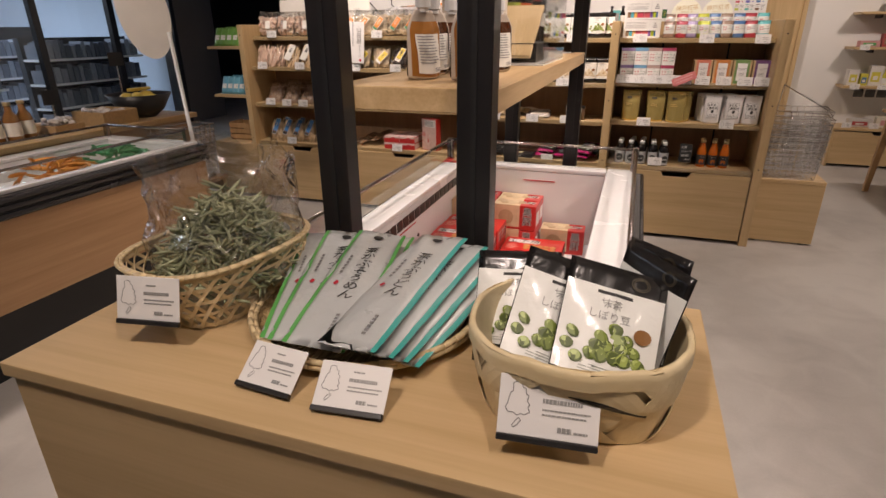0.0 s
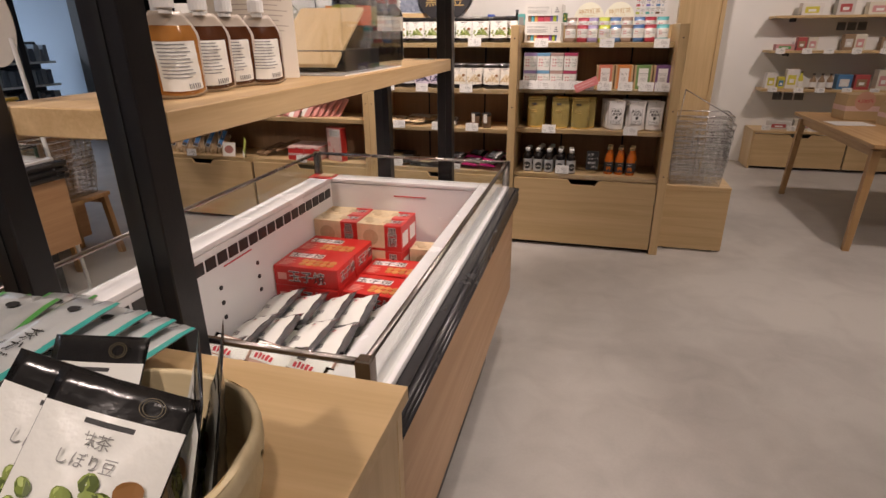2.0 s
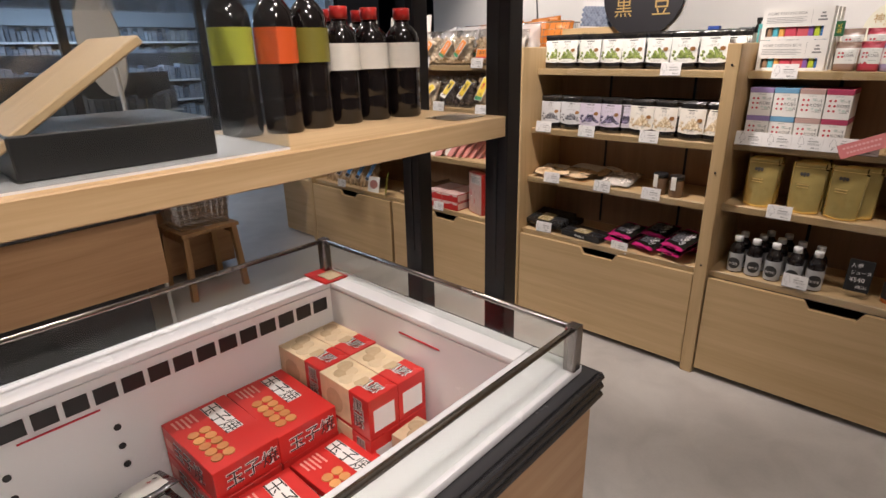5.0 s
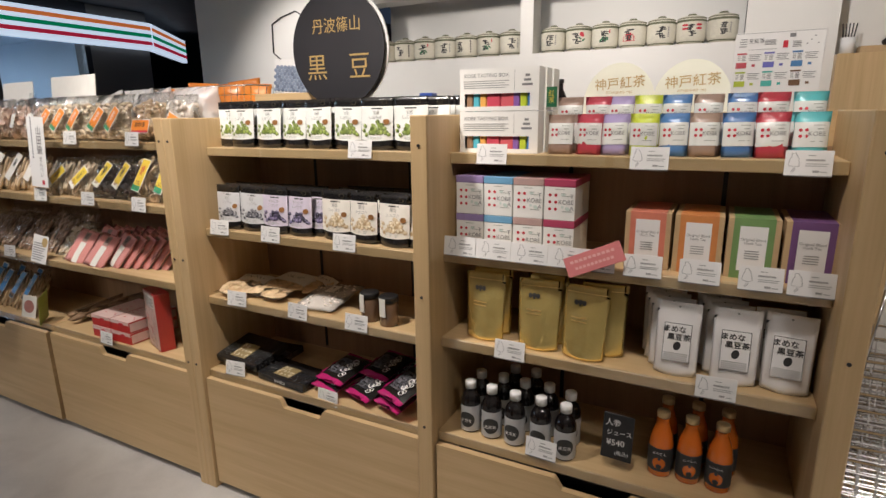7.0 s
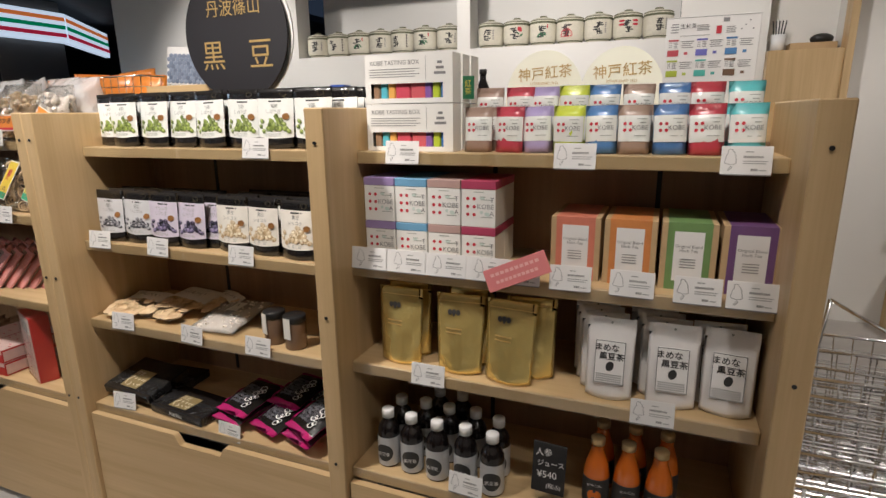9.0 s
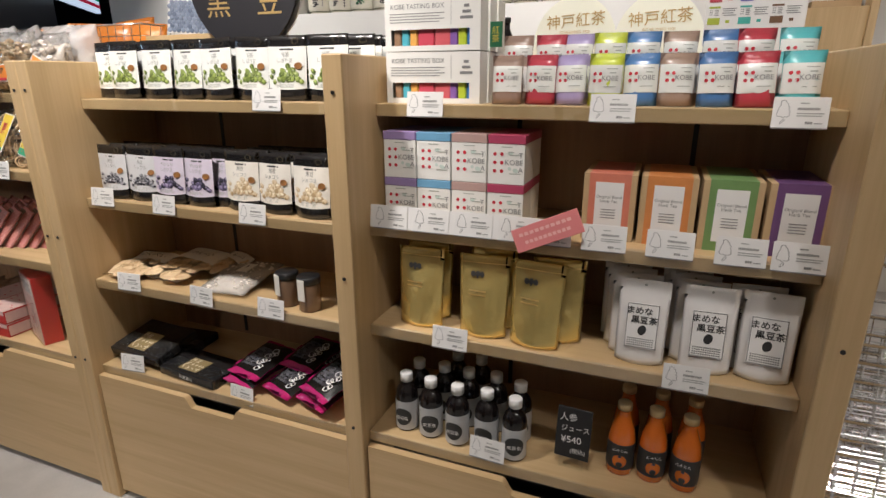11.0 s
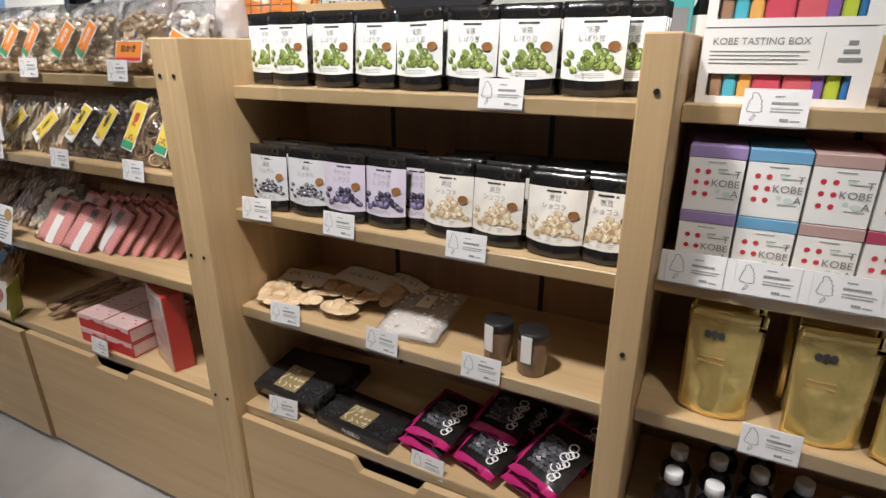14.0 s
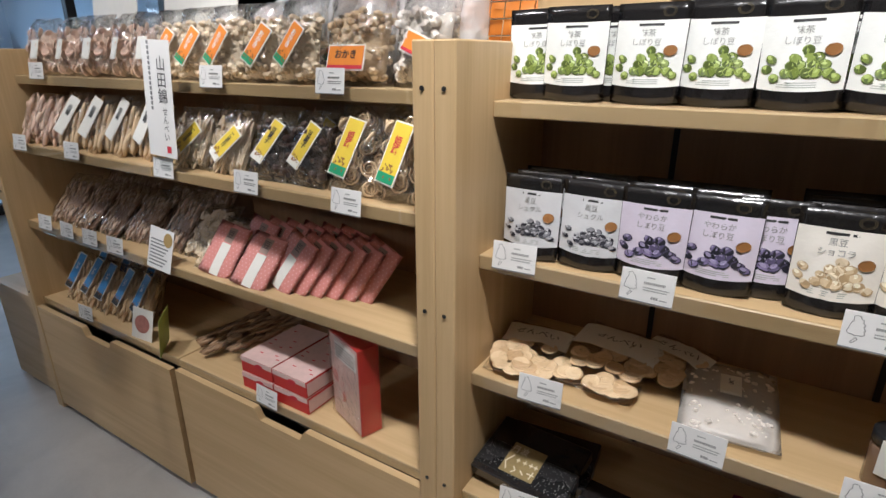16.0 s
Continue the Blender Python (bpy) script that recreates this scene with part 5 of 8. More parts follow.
# small bottles
def bottle(m, name, label, group, prof, body, cap_from, cap, lab, marks, cap_label):
    t = thing(name, m, label, "bottle", group)
    part("bottle_body", lathe(bmesh.new(), prof, 20), body, t, smooth=True)
    part("cap", lathe(bmesh.new(), [(0, cap_from), (cap[0], cap_from + 0.0005), (cap[0], cap_from + cap[1] - 0.001), (cap[0] - 0.001, cap_from + cap[1]), (0, cap_from + cap[1])], 18), cap[2], t, cap_label, True)
    r, z0, z1, lm = lab
    part("label_wrap", lathe(bmesh.new(), [(r, z0), (r, z1)], 24), lm, t, "printed wrap label", True)
    for order, (kind, a) in enumerate(marks):
        bm = bmesh.new()
        if kind == "disc":
            rr, z, mt = a
            out, cols = r + 0.0008 + 0.0005 * order, []
            for i in range(15):
                c = -math.cos(math.pi * i / 14)
                e = rr * math.sqrt(max(0.0004, 1 - c * c))
                p = (out * math.sin(rr * c / out), -out * math.cos(rr * c / out))
                cols.append((bm.verts.new((*p, z - e)), bm.verts.new((*p, z + e))))
            for a_, b_ in zip(cols, cols[1:]):
                bm.faces.new((a_[0], b_[0], b_[1], a_[1]))
            part("label_disc", bm, mt, t)
        else:
            s, size, z, mt = a
            bm.free()
            lettering(s, size, mt, t, pose(0, -r - 0.0018, z))
    return t


dark_glass = mat("dark_brew_bottle", (0.008, 0.006, 0.006), 0.14, vary=0.1, coat=0.15)
cap_white = mat("white_cap", (0.78, 0.78, 0.77), 0.4)
silver_label = mat("silver_grey_label", (0.50, 0.51, 0.52), 0.32, metal=0.25)
bb = bottle(pose(-0.06, 4.155, T4), "tea_bottle", "small dark tea bottle with white cap and grey label", "small tea bottles", [(0, 0), (0.028, 0), (0.0305, 0.004), (0.0305, 0.098), (0.0295, 0.108), (0.025, 0.12), (0.0175, 0.129), (0.0142, 0.133), (0.0142, 0.14), (0, 0.14)], dark_glass, 0.1405, (0.0165, 0.023, cap_white),
            (0.0312, 0.006, 0.09, silver_label), [("disc", (0.0255, 0.045, ink)), ("text", ("黒豆茶", 0.012, 0.043, paper))], "white screw cap")
spread(bb, [pose(x, y, T4, 0, 0, R.uniform(-15, 15)) for x, y in ((0.012, 4.15), (0.088, 4.145), (0.165, 4.15), (0.24, 4.14), (-0.055, 4.23), (0.018, 4.235), (0.09, 4.23), (0.165, 4.235), (0.235, 4.215), (0.03, 4.31), (0.10, 4.31))])
orange = mat("carrot_juice", (0.60, 0.14, 0.015), 0.15, vary=0.06, coat=0.8)
cap_gold = mat("bronze_cap", (0.62, 0.48, 0.26), 0.35, metal=0.6)
ob_ = bottle(pose(0.49, 4.185, T4), "juice_bottle", "orange carrot juice bottle with black label and bronze cap", "carrot juice bottles", [(0, 0), (0.028, 0), (0.031, 0.004), (0.031, 0.09), (0.0265, 0.118), (0.0165, 0.148), (0.0145, 0.155), (0.0145, 0.166), (0, 0.166)], orange, 0.1665, (0.0165, 0.017, cap_gold),
             (0.0318, 0.018, 0.086, ink), [("disc", (0.0165, 0.042, orange)), ("disc", (0.0075, 0.033, ink)), ("disc", (0.004, 0.056, ink)), ("text", ("にんじん", 0.0085, 0.073, paper))], "bronze metal cap")
spread(ob_, [pose(0.56, 4.185, T4, 0, 0, 8), pose(0.632, 4.18, T4, 0, 0, -10), pose(0.495, 4.265, T4), pose(0.572, 4.265, T4, 0, 0, 9), pose(0.645, 4.26, T4)])
t = thing("chalk_sign", pose(0.38, 4.135, T4, -8, 0, -4), "small black chalk-lettered price sign on a clear stand", "price sign")
part("board", box_bm(-0.041, 0.041, 0, 0.003, 0.03, 0.158, 0.0008), black_plastic, t)
for s, size, x, z in (("人参", 0.021, -0.014, 0.134), ("ジュース", 0.017, 0.004, 0.107), ("¥540", 0.024, -0.004, 0.078), ("(税込)", 0.014, 0.014, 0.05)):
    lettering(s, size, paper, t, pose(x, -0.001, z, 0, -4))
rbox("stand", (-0.03, 0.03, 0.0035, 0.006, 0, 0.07), acrylic, t, 0)
cards([(0.184, 4.088, 0.532, -3)])


# ---------------------------------------------------------------- stock of the wide shelf unit
BG = "bagged snacks on the wide shelf"
UP = lambda x, y, z, turn=0, tilt=-14, roll=0: pose(x, y, z, tilt, roll, turn)
s1 = snack_bag(UP(-3.02, 4.24, B1, 6), "clear bag of pinkish rice crackers standing on the shelf", 0.17, 0.2, 0.045, "disc", cr_pink, 51, 80, 0.016, (lab_white, lab_white, red_ink), group=BG, patch_size=(0.035, 0.06), patch_at=(0.1, 0.4), fill=0.75)
spread(s1, [UP(-2.85, 4.25, B1, -5), UP(-2.66, 4.24, B1, 4), UP(-2.50, 4.25, B1, -8), UP(-2.35, 4.24, B1, 6)] + [UP(x, 4.35, B1, R.uniform(-9, 9)) for x in (-2.95, -2.75, -2.57, -2.42)])
s2 = snack_bag(UP(-2.12, 4.24, B1, 3), "clear bag of tan crackers with an orange and green slanted label", 0.16, 0.2, 0.045, "lump", cr_pale, 52, 110, 0.0115, (lab_orange, lab_green, paper), "おかき", 32, group=BG, patch_size=(0.04, 0.1), patch_at=(0.05, 0.42), fill=0.78)
spread(s2, [UP(-1.98, 4.23, B1, -4), UP(-1.84, 4.24, B1, 5), UP(-1.71, 4.23, B1, -3), UP(-2.25, 4.25, B1, 3)] + [UP(x, 4.34, B1 + 0.0, R.uniform(-9, 9)) for x in (-2.15, -1.98, -1.82, -1.66)])
s3 = snack_bag(UP(-1.53, 4.24, B1, 2), "clear bag of brown lumps with a wide orange label", 0.19, 0.2, 0.05, "lump", cr_tan, 53, 90, 0.012, (lab_orange, red_ink, ink), "おかき", 0, group=BG, patch_size=(0.10, 0.05), patch_at=(0.0, 0.26), fill=0.8)
s4 = snack_bag(UP(-1.36, 4.25, B1, -6), "clear bag of white crackers with an orange label", 0.16, 0.19, 0.05, "lump", cr_white, 54, 70, 0.015, (lab_orange, red_ink, ink), "", 20, group=BG, patch_size=(0.07, 0.04), patch_at=(0.1, 0.4), fill=0.8)
s5 = snack_bag(UP(-3.04, 4.16, B2, 8, -22), "clear bag of long pinkish cracker sticks", 0.13, 0.19, 0.035, "stick", cr_pink, 55, 40, 0.03, group=BG, fill=0.8)
spread(s5, [UP(-2.92, 4.165, B2, 6, -24), UP(-2.95, 4.25, B2, 6, -20)])
s6 = snack_bag(UP(-2.77, 4.165, B2, 8, -24), "clear bag of tan sticks with a tall white lettered label", 0.13, 0.2, 0.035, "stick", cr_tan, 56, 40, 0.03, (lab_white, lab_white, ink), "田\n錦", 20, group=BG, patch_size=(0.05, 0.13), patch_at=(-0.1, 0.55), fill=0.8)
spread(s6, [UP(-2.62, 4.17, B2, 4, -22), UP(-2.48, 4.18, B2, -3, -22), UP(-2.33, 4.19, B2, -3, -18)])
s7 = snack_bag(UP(-2.12, 4.17, B2, 4, -24), "clear bag of pale twists with a slanted yellow label", 0.16, 0.18, 0.04, "stick", cr_pale, 57, 90, 0.015, (lab_yellow, lab_white, ink), "こまき", 40, group=BG, patch_size=(0.042, 0.1), patch_at=(0.1, 0.42), fill=0.8)
spread(s7, [UP(-1.95, 4.17, B2, 2, -24), UP(-2.05, 4.27, B2, 0, -16), UP(-1.88, 4.28, B2, 5, -16)])
s8 = snack_bag(UP(-1.79, 4.17, B2, 3, -26), "clear bag of dark beans with a slanted yellow label", 0.14, 0.19, 0.04, "lump", cr_dark, 58, 60, 0.014, (lab_yellow, lab_white, ink), "豆菓子", 24, group=BG, patch_size=(0.04, 0.11), patch_at=(0.08, 0.5), fill=0.8)
spread(s8, [UP(-1.66, 4.175, B2, -2, -22), UP(-1.69, 4.27, B2, -2, -18)])
s9 = snack_bag(UP(-1.50, 4.17, B2, -3, -22), "clear bag of coiled tan crackers with a tall yellow label", 0.17, 0.21, 0.045, "coil", cr_tan, 59, 30, 0.021, (lab_yellow, lab_green, red_ink), "姫路", 10, group=BG, patch_size=(0.05, 0.13), patch_at=(-0.02, 0.48), fill=0.85)
spread(s9, [UP(-1.36, 4.17, B2, -6, -18), UP(-1.42, 4.26, B2, 0, -14)])
s10 = snack_bag(UP(-2.98, 4.16, B3, 10, -42), "clear bag of brown crackers leaning back on the shelf", 0.16, 0.22, 0.032, "stick", cr_plum, 60, 90, 0.016, group=BG, fill=0.8)
spread(s10, [UP(-2.83, 4.16, B3, 2, -46), UP(-2.68, 4.17, B3, -5, -44), UP(-2.52, 4.18, B3, 4, -46), UP(-2.35, 4.2, B3, -7, -40), UP(-2.9, 4.27, B3, 3, -35), UP(-2.72, 4.28, B3, 8, -35), UP(-2.5, 4.29, B3, 2, -35), UP(-2.3, 4.3, B3, 2, -30)])
s11 = snack_bag(UP(-2.06, 4.15, B3, 4, -50), "clear bag of pale broken crackers leaning back", 0.16, 0.2, 0.03, "cookie", cr_pale, 61, 70, 0.014, group=BG, fill=0.8)
spread(s11, [UP(-2.18, 4.2, B3, 9, -44)])
s12 = snack_bag(UP(-3.0, 4.15, B4, 8, -28), "clear bag of brown sticks with a blue and black label", 0.12, 0.2, 0.03, "stick", cr_tan, 62, 60, 0.02, (lab_blue, ink, paper), "いか", 12, group=BG, film_mat=bagfilm, patch_size=(0.04, 0.14), patch_at=(0, 0.6), fill=0.85)
spread(s12, [UP(-2.89, 4.15, B4, 4, -30), UP(-2.78, 4.15, B4, 6, -28), UP(-2.67, 4.155, B4, 0, -28), UP(-2.56, 4.16, B4, -4, -26), UP(-2.95, 4.23, B4, 4, -20), UP(-2.8, 4.24, B4, 4, -20), UP(-2.63, 4.24, B4, 3, -20)])
s13 = snack_bag(lie(-2.20, 4.16, B4 + 0.02, -20), "clear bag of brown sticks lying flat", 0.14, 0.25, 0.02, "stick", cr_brown, 63, 50, 0.024, group=BG, film_mat=bagfilm, fill=0.9)
spread(s13, [lie(-2.10, 4.2, B4 + 0.045, -30)])


def pink_packet(m):
    t = thing("pink_packet", m, "flat salmon pink paper packet with a white band", "snack packet", "pink packets in a leaning row")
    w, h = 0.13, 0.165
    f = pillow_surface(w, h, 0.0035, 5, 0.0012)
    part("packet_body", closed_bm(f, 8, 8), pink_film, t, smooth=True)
    part("paper_band", sheet_bm(f, -0.14, 0.14, 0.02, 0.62, 4, 6, 0.0012), lab_white, t, "white paper band", True)
    part("dark_band", sheet_bm(f, -0.12, 0.12, 0.64, 0.92, 4, 4, 0.0012), mat("taupe_print", (0.36, 0.24, 0.2), 0.5), t, smooth=True)
    lettering("豆", 0.026, ink, t, pose(0, f(0, 0.8)[1] - 0.003, f(0, 0.8)[2]))
    bm = bmesh.new()
    for i in range(9):
        for j in range(14):
            u, v = -0.46 + 0.115 * i + 0.05 * (j % 2), 0.06 + 0.065 * j
            if abs(u) > 0.16 and abs(u) < 0.48:
                p = f(u, v)
                bm.faces.new([bm.verts.new((p[0] + a, p[1] - 0.0008, p[2] + b)) for a, b in ((-0.0028, 0), (0, -0.0028), (0.0028, 0), (0, 0.0028))])
    tagged(part("dot_pattern", bm, mat("rose_dots", (0.76, 0.42, 0.38), 0.5), t), kind="stuff")
    return t


pk = pink_packet(UP(-2.03, 4.13, B3, 2, -36, 8))
spread(pk, [UP(-1.875, 4.122, B3, 2, -40, 8)] + [UP(-1.80 + 0.045 * k, 4.16 + 0.014 * k, B3 + 0.004, -14, -34, 16) for k in range(6)] + [UP(-1.98 + 0.06 * k, 4.21 + 0.012 * k, B3, -6, -28, 10) for k in range(6)])
red_card = mat("red_card", (0.55, 0.035, 0.03), 0.4, vary=0.08)
blush = mat("blush_print", (0.70, 0.50, 0.46), 0.45, vary=0.15, scale=50)


def red_box(m, w=0.125, d=0.25, h=0.05):
    t = thing("cake_box", m, "red carton with a pale blush printed lid", "carton", "red cartons on the low shelf")
    rbox("carton", (-w / 2, w / 2, 0, d, 0, h), red_card, t, 0.0015)
    rbox("printed_lid", (-w / 2 + 0.0004, w / 2 - 0.0004, 0.0004, d - 0.0004, h + 0.0002, h + 0.0015), blush, t, 0)
    rbox("front_band", (-w / 2 + 0.0005, w / 2 - 0.0005, -0.0012, -0.0002, h * 0.72, h), blush, t, 0, "pale printed strip")
    part("flower_mark", dots_bm(lambda u, v: (u, -0.0018, v), [(0.012, h * 0.72, 0.017, 0.008, 0.1)], 0.0, 1, 1, 12), red_ink, t)
    rbox("side_print", (w / 2 + 0.0002, w / 2 + 0.0012, 0.004, d - 0.004, 0.006, h - 0.006), blush, t, 0, "pale printed side")
    rng = random.Random(9)
    bm = bmesh.new()
    for k in range(9):
        x, y = rng.uniform(-w * 0.42, w * 0.42), rng.uniform(0.02, d - 0.02)
        add_box(bm, x, x + 0.012, y, y + 0.004, h + 0.0016, h + 0.0021)
    part("small_print", bm, red_ink, t)
    return t


rb = red_box(pose(-1.856, 4.107, B4), 0.132, 0.232)
spread(rb, [pose(-1.856, 4.109, B4 + 0.053), pose(-1.719, 4.107, B4), pose(-1.719, 4.107, B4 + 0.053, 0, 0, -1)])


def wrapped_box(m, w=0.15, d=0.06, h=0.252):
    """Carton standing on end in a clear wrapper, pale picture on its face."""
    t = thing("wrapped_carton", m, "red carton with pale floral front standing in a clear wrapper", "carton")
    rbox("carton", (0, w, 0, d, 0, h), red_card, t, 0.0015)
    rbox("front_print", (0.004, w - 0.004, -0.0012, -0.0002, 0.004, h - 0.004), blush, t, 0, "pale blush front print")
    rbox("paper_label", (0.03, w - 0.01, -0.0024, -0.0014, h * 0.74, h - 0.012), paper, t, 0, "white printed label")
    rng = random.Random(12)
    flat = lambda u, v: (u, -0.0016, v)
    tagged(part("flower_print", dots_bm(flat, [(rng.uniform(0.02, w - 0.02), rng.uniform(0.02, h * 0.66), rng.uniform(0.008, 0.022), rng.uniform(0.006, 0.016), rng.uniform(0, 3)) for _ in range(12)], 0.0, 1, 1, 9), islands("floral_print", (0.62, 0.12, 0.10), (0.78, 0.70, 0.66), 0.4), t), kind="stuff")
    bm = bmesh.new()
    for k in range(5):
        add_box(bm, 0.036, w - 0.02 - 0.012 * (k % 2), -0.0032, -0.0025, h * 0.77 + 0.008 * k, h * 0.77 + 0.0105 + 0.008 * (k - 1))
    tagged(part("small_print", bm, ink_grey, t), kind="stuff")
    part("wrapper", box_bm(-0.004, w + 0.004, -0.006, d + 0.005, 0.0005, h + 0.012, 0.003), bagfilm, t, "thin clear wrapper")
    return t


wrapped_box(pose(-1.607, 4.164, B4 + 0.001, 0, 0, -20))
# cards, banner and photo stands
t = thing("paper_banner", pose(-2.13, 4.105, 1.195, -4, 2, 0), "tall white paper banner with brushed black lettering", "banner")
rbox("sheet", (-0.063, 0.063, 0, 0.001, -0.005, 0.30), paper, t, 0)
lettering("山\n田\n錦", 0.042, ink, t, pose(0.02, -0.001, 0.20), 1.0)
lettering("せ\nん\nべ\nい", 0.024, ink, t, pose(0.026, -0.001, 0.085), 0.95)
rbox("red_stamp", (0.022, 0.04, -0.0012, -0.0003, 0.008, 0.026), red_ink, t, 0)
bm = bmesh.new()
for k in range(14):
    add_box(bm, -0.036, -0.028, -0.001, -0.0003, 0.12 + 0.013 * k, 0.129 + 0.013 * k)
part("small_print", bm, ink_grey, t)
rbox("holder", (-0.025, 0.025, 0.002, 0.005, -0.04, 0.40), acrylic, t, 0)
cards([(x, y - 0.002, z + 0.024, q) for x, y, z, q in ((-2.95, 4.178, 1.355, 4), (-1.98, 4.178, 1.352, 2), (-1.56, 4.178, 1.35, -2), (-3.02, 4.10, 1.11, 3), (-2.66, 4.105, 1.11, 2), (-2.15, 4.107, 1.105, 2), (-1.80, 4.107, 1.105, 0), (-1.47, 4.107, 1.10, -2),
       (-2.98, 4.10, 0.815, 3), (-2.82, 4.10, 0.81, 0), (-2.66, 4.10, 0.81, 2), (-2.50, 4.10, 0.81, 3), (-2.8, 4.088, 0.49, 3), (-1.80, 4.087, 0.485, -2))])
t = thing("recipe_card", pose(-2.25, 4.095, 0.83, -14, 4, 0), "white recipe card with grey print and a gold circle", "card")
rbox("sheet", (-0.06, 0.06, 0, 0.001, 0, 0.13), paper, t, 0)
bm = bmesh.new()
for k in range(8):
    add_box(bm, -0.05, 0.02 + 0.02 * (k % 3) * 0.5, -0.001, -0.0003, 0.012 + 0.011 * k, 0.016 + 0.011 * k)
part("small_print", bm, ink_grey, t)
part("gold_circle", dots_bm(lambda u, v: (u, 0, v), [(0.035, 0.1, 0.022, 0.022, 0)], 0.0012, 1, 1, 18), gold_ink, t)
t = thing("photo_card", pose(-2.46, 4.105, B4, -14, 0, 4), "small photo card of a dish in a clear stand", "card")
rbox("sheet", (-0.055, 0.055, 0, 0.0012, 0, 0.11), lab_white, t, 0)
part("photo", dots_bm(lambda u, v: (u, 0, v), [(0.0, 0.055, 0.04, 0.032, 0)], 0.001, 1, 1, 16), mat("photo_pink", (0.42, 0.18, 0.15), 0.4, vary=0.5, scale=60), t)
t = thing("green_card", pose(-2.33, 4.11, B4, -10, 10, -50), "lime green card leaning in a clear stand", "card")
rbox("sheet", (-0.05, 0.05, 0, 0.0012, 0, 0.15), mat("lime_card", (0.45, 0.55, 0.12), 0.5, vary=0.2, scale=30), t, 0)
rbox("lower_strip", (-0.05, 0.05, -0.001, -0.0002, 0.0, 0.04), lab_white, t, 0)
for x, w, lab in ((-2.86, 0.34, "plain pale display board standing behind snack bags"), (-2.36, 0.42, "pale display board standing behind snack bags")):
    t = thing("display_board", pose(x, 4.42, B1, -6, 0, -4), lab, "display board")
    rbox("board", (-w / 2, w / 2, 0, 0.004, 0, 0.305 if w > 0.4 else 0.29), lab_white, t, 0.001)

# white, part-opaque colour stands in for the glints of clear crinkled cellophane
gift_film = mat("gift_cellophane_glint", (0.86, 0.86, 0.86), 0.16, vary=0.04, bump=1.0, bump_scale=38, coat=0.5)
gift_film.node_tree.nodes["Principled BSDF"].inputs["Alpha"].default_value = 0.46
# cellophane gift bags along the back of the top shelf
gift = snack_bag(UP(-1.34, 4.36, B1, 4, -4), "clear gift bag with gathered crinkled top", 0.15, 0.215, 0.055, "lump", cr_white, 71, 40, 0.014, group=BG, fill=0.55, film_mat=gift_film)
spread(gift, [UP(x, 4.385 + R.uniform(-0.03, 0.02), B1, R.uniform(-30, 30), R.uniform(-14, 6), R.uniform(-12, 12)) for x in (-1.43, -1.50, -1.58, -1.66, -1.74, -1.83, -1.92)])


def wire_basket(m, w, d, h, label, nx=9, ny=6, nz=6, r=0.0018, taper=0.86, handle=True, group="", name="wire_basket"):
    t = thing(name, m, label, "basket", group)
    ring = lambda k: ((w / 2 * k), (d / 2 * k))
    for z in (0.0, 1.0):
        bm = bmesh.new()
        a, b = ring(taper if z == 0 else 1.0)
        q = [(-a, -b), (a, -b), (a, b), (-a, b)]
        for i in range(4):
            tube(bm, (*q[i], z * h), (*q[(i + 1) % 4], z * h), r * (2 if z else 1.3), 6)
        part("rim_frame" if z else "base_frame", bm, chrome, t, smooth=True)
    bm = bmesh.new()
    for k in range(1, nz):
        s = taper + (1 - taper) * k / nz
        a, b = ring(s)
        q = [(-a, -b), (a, -b), (a, b), (-a, b)]
        for i in range(4):
            tube(bm, (*q[i], h * k / nz), (*q[(i + 1) % 4], h * k / nz), r, 4)
    for i in range(nx + 1):
        u = -1 + 2 * i / nx
        for s in (-1, 1):
            tube(bm, (u * w / 2 * taper, s * d / 2 * taper, 0), (u * w / 2, s * d / 2, h), r, 4)
        tube(bm, (u * w / 2 * taper, -d / 2 * taper, 0), (u * w / 2 * taper, d / 2 * taper, 0), r, 4)
    for i in range(ny + 1):
        u = -1 + 2 * i / ny
        for s in (-1, 1):
            tube(bm, (s * w / 2 * taper, u * d / 2 * taper, 0), (s * w / 2, u * d / 2, h), r, 4)
        tube(bm, (-w / 2 * taper, u * d / 2 * taper, 0), (w / 2 * taper, u * d / 2 * taper, 0), r, 4)
    part("wire_mesh", bm, chrome, t)
    if handle:
        bm = bmesh.new()
        pts = [(-w / 2 * 0.98, 0, h), (-w * 0.44, -d * 0.1, h + 0.02), (w * 0.44, -d * 0.1, h + 0.02), (w / 2 * 0.98, 0, h)]
        for a, b in zip(pts, pts[1:]):
            tube(bm, a, b, 0.003, 6)
        part("handle", bm, chrome, t, smooth=True)
    return t


ORG = film("orange_bag_film", (0.78, 0.26, 0.04), 0.3, 0, 0.5, 22)
wb = wire_basket(pose(-1.55, 4.60, 1.46), 0.70, 0.22, 0.15, "white wire basket of orange snack bags behind the shelf", 18, 5, 4, 0.0016, 0.92, False)
t = thing("low_cabinet", pose(0, 0, 0), "pale oak cabinet back to back with the shelf units", "cabinet")
rbox("cabinet_body", (-3.15, 0.80, 4.485, 4.86, 0.06, 1.435), wood_x, t, 0.002)
rbox("cabinet_top", (-3.16, 0.81, 4.483, 4.87, 1.436, 1.458), wood_x, t, 0.002)
rbox("kick_base", (-3.1, 0.75, 4.5, 4.82, 0.0, 0.059), black_plastic, t, 0)


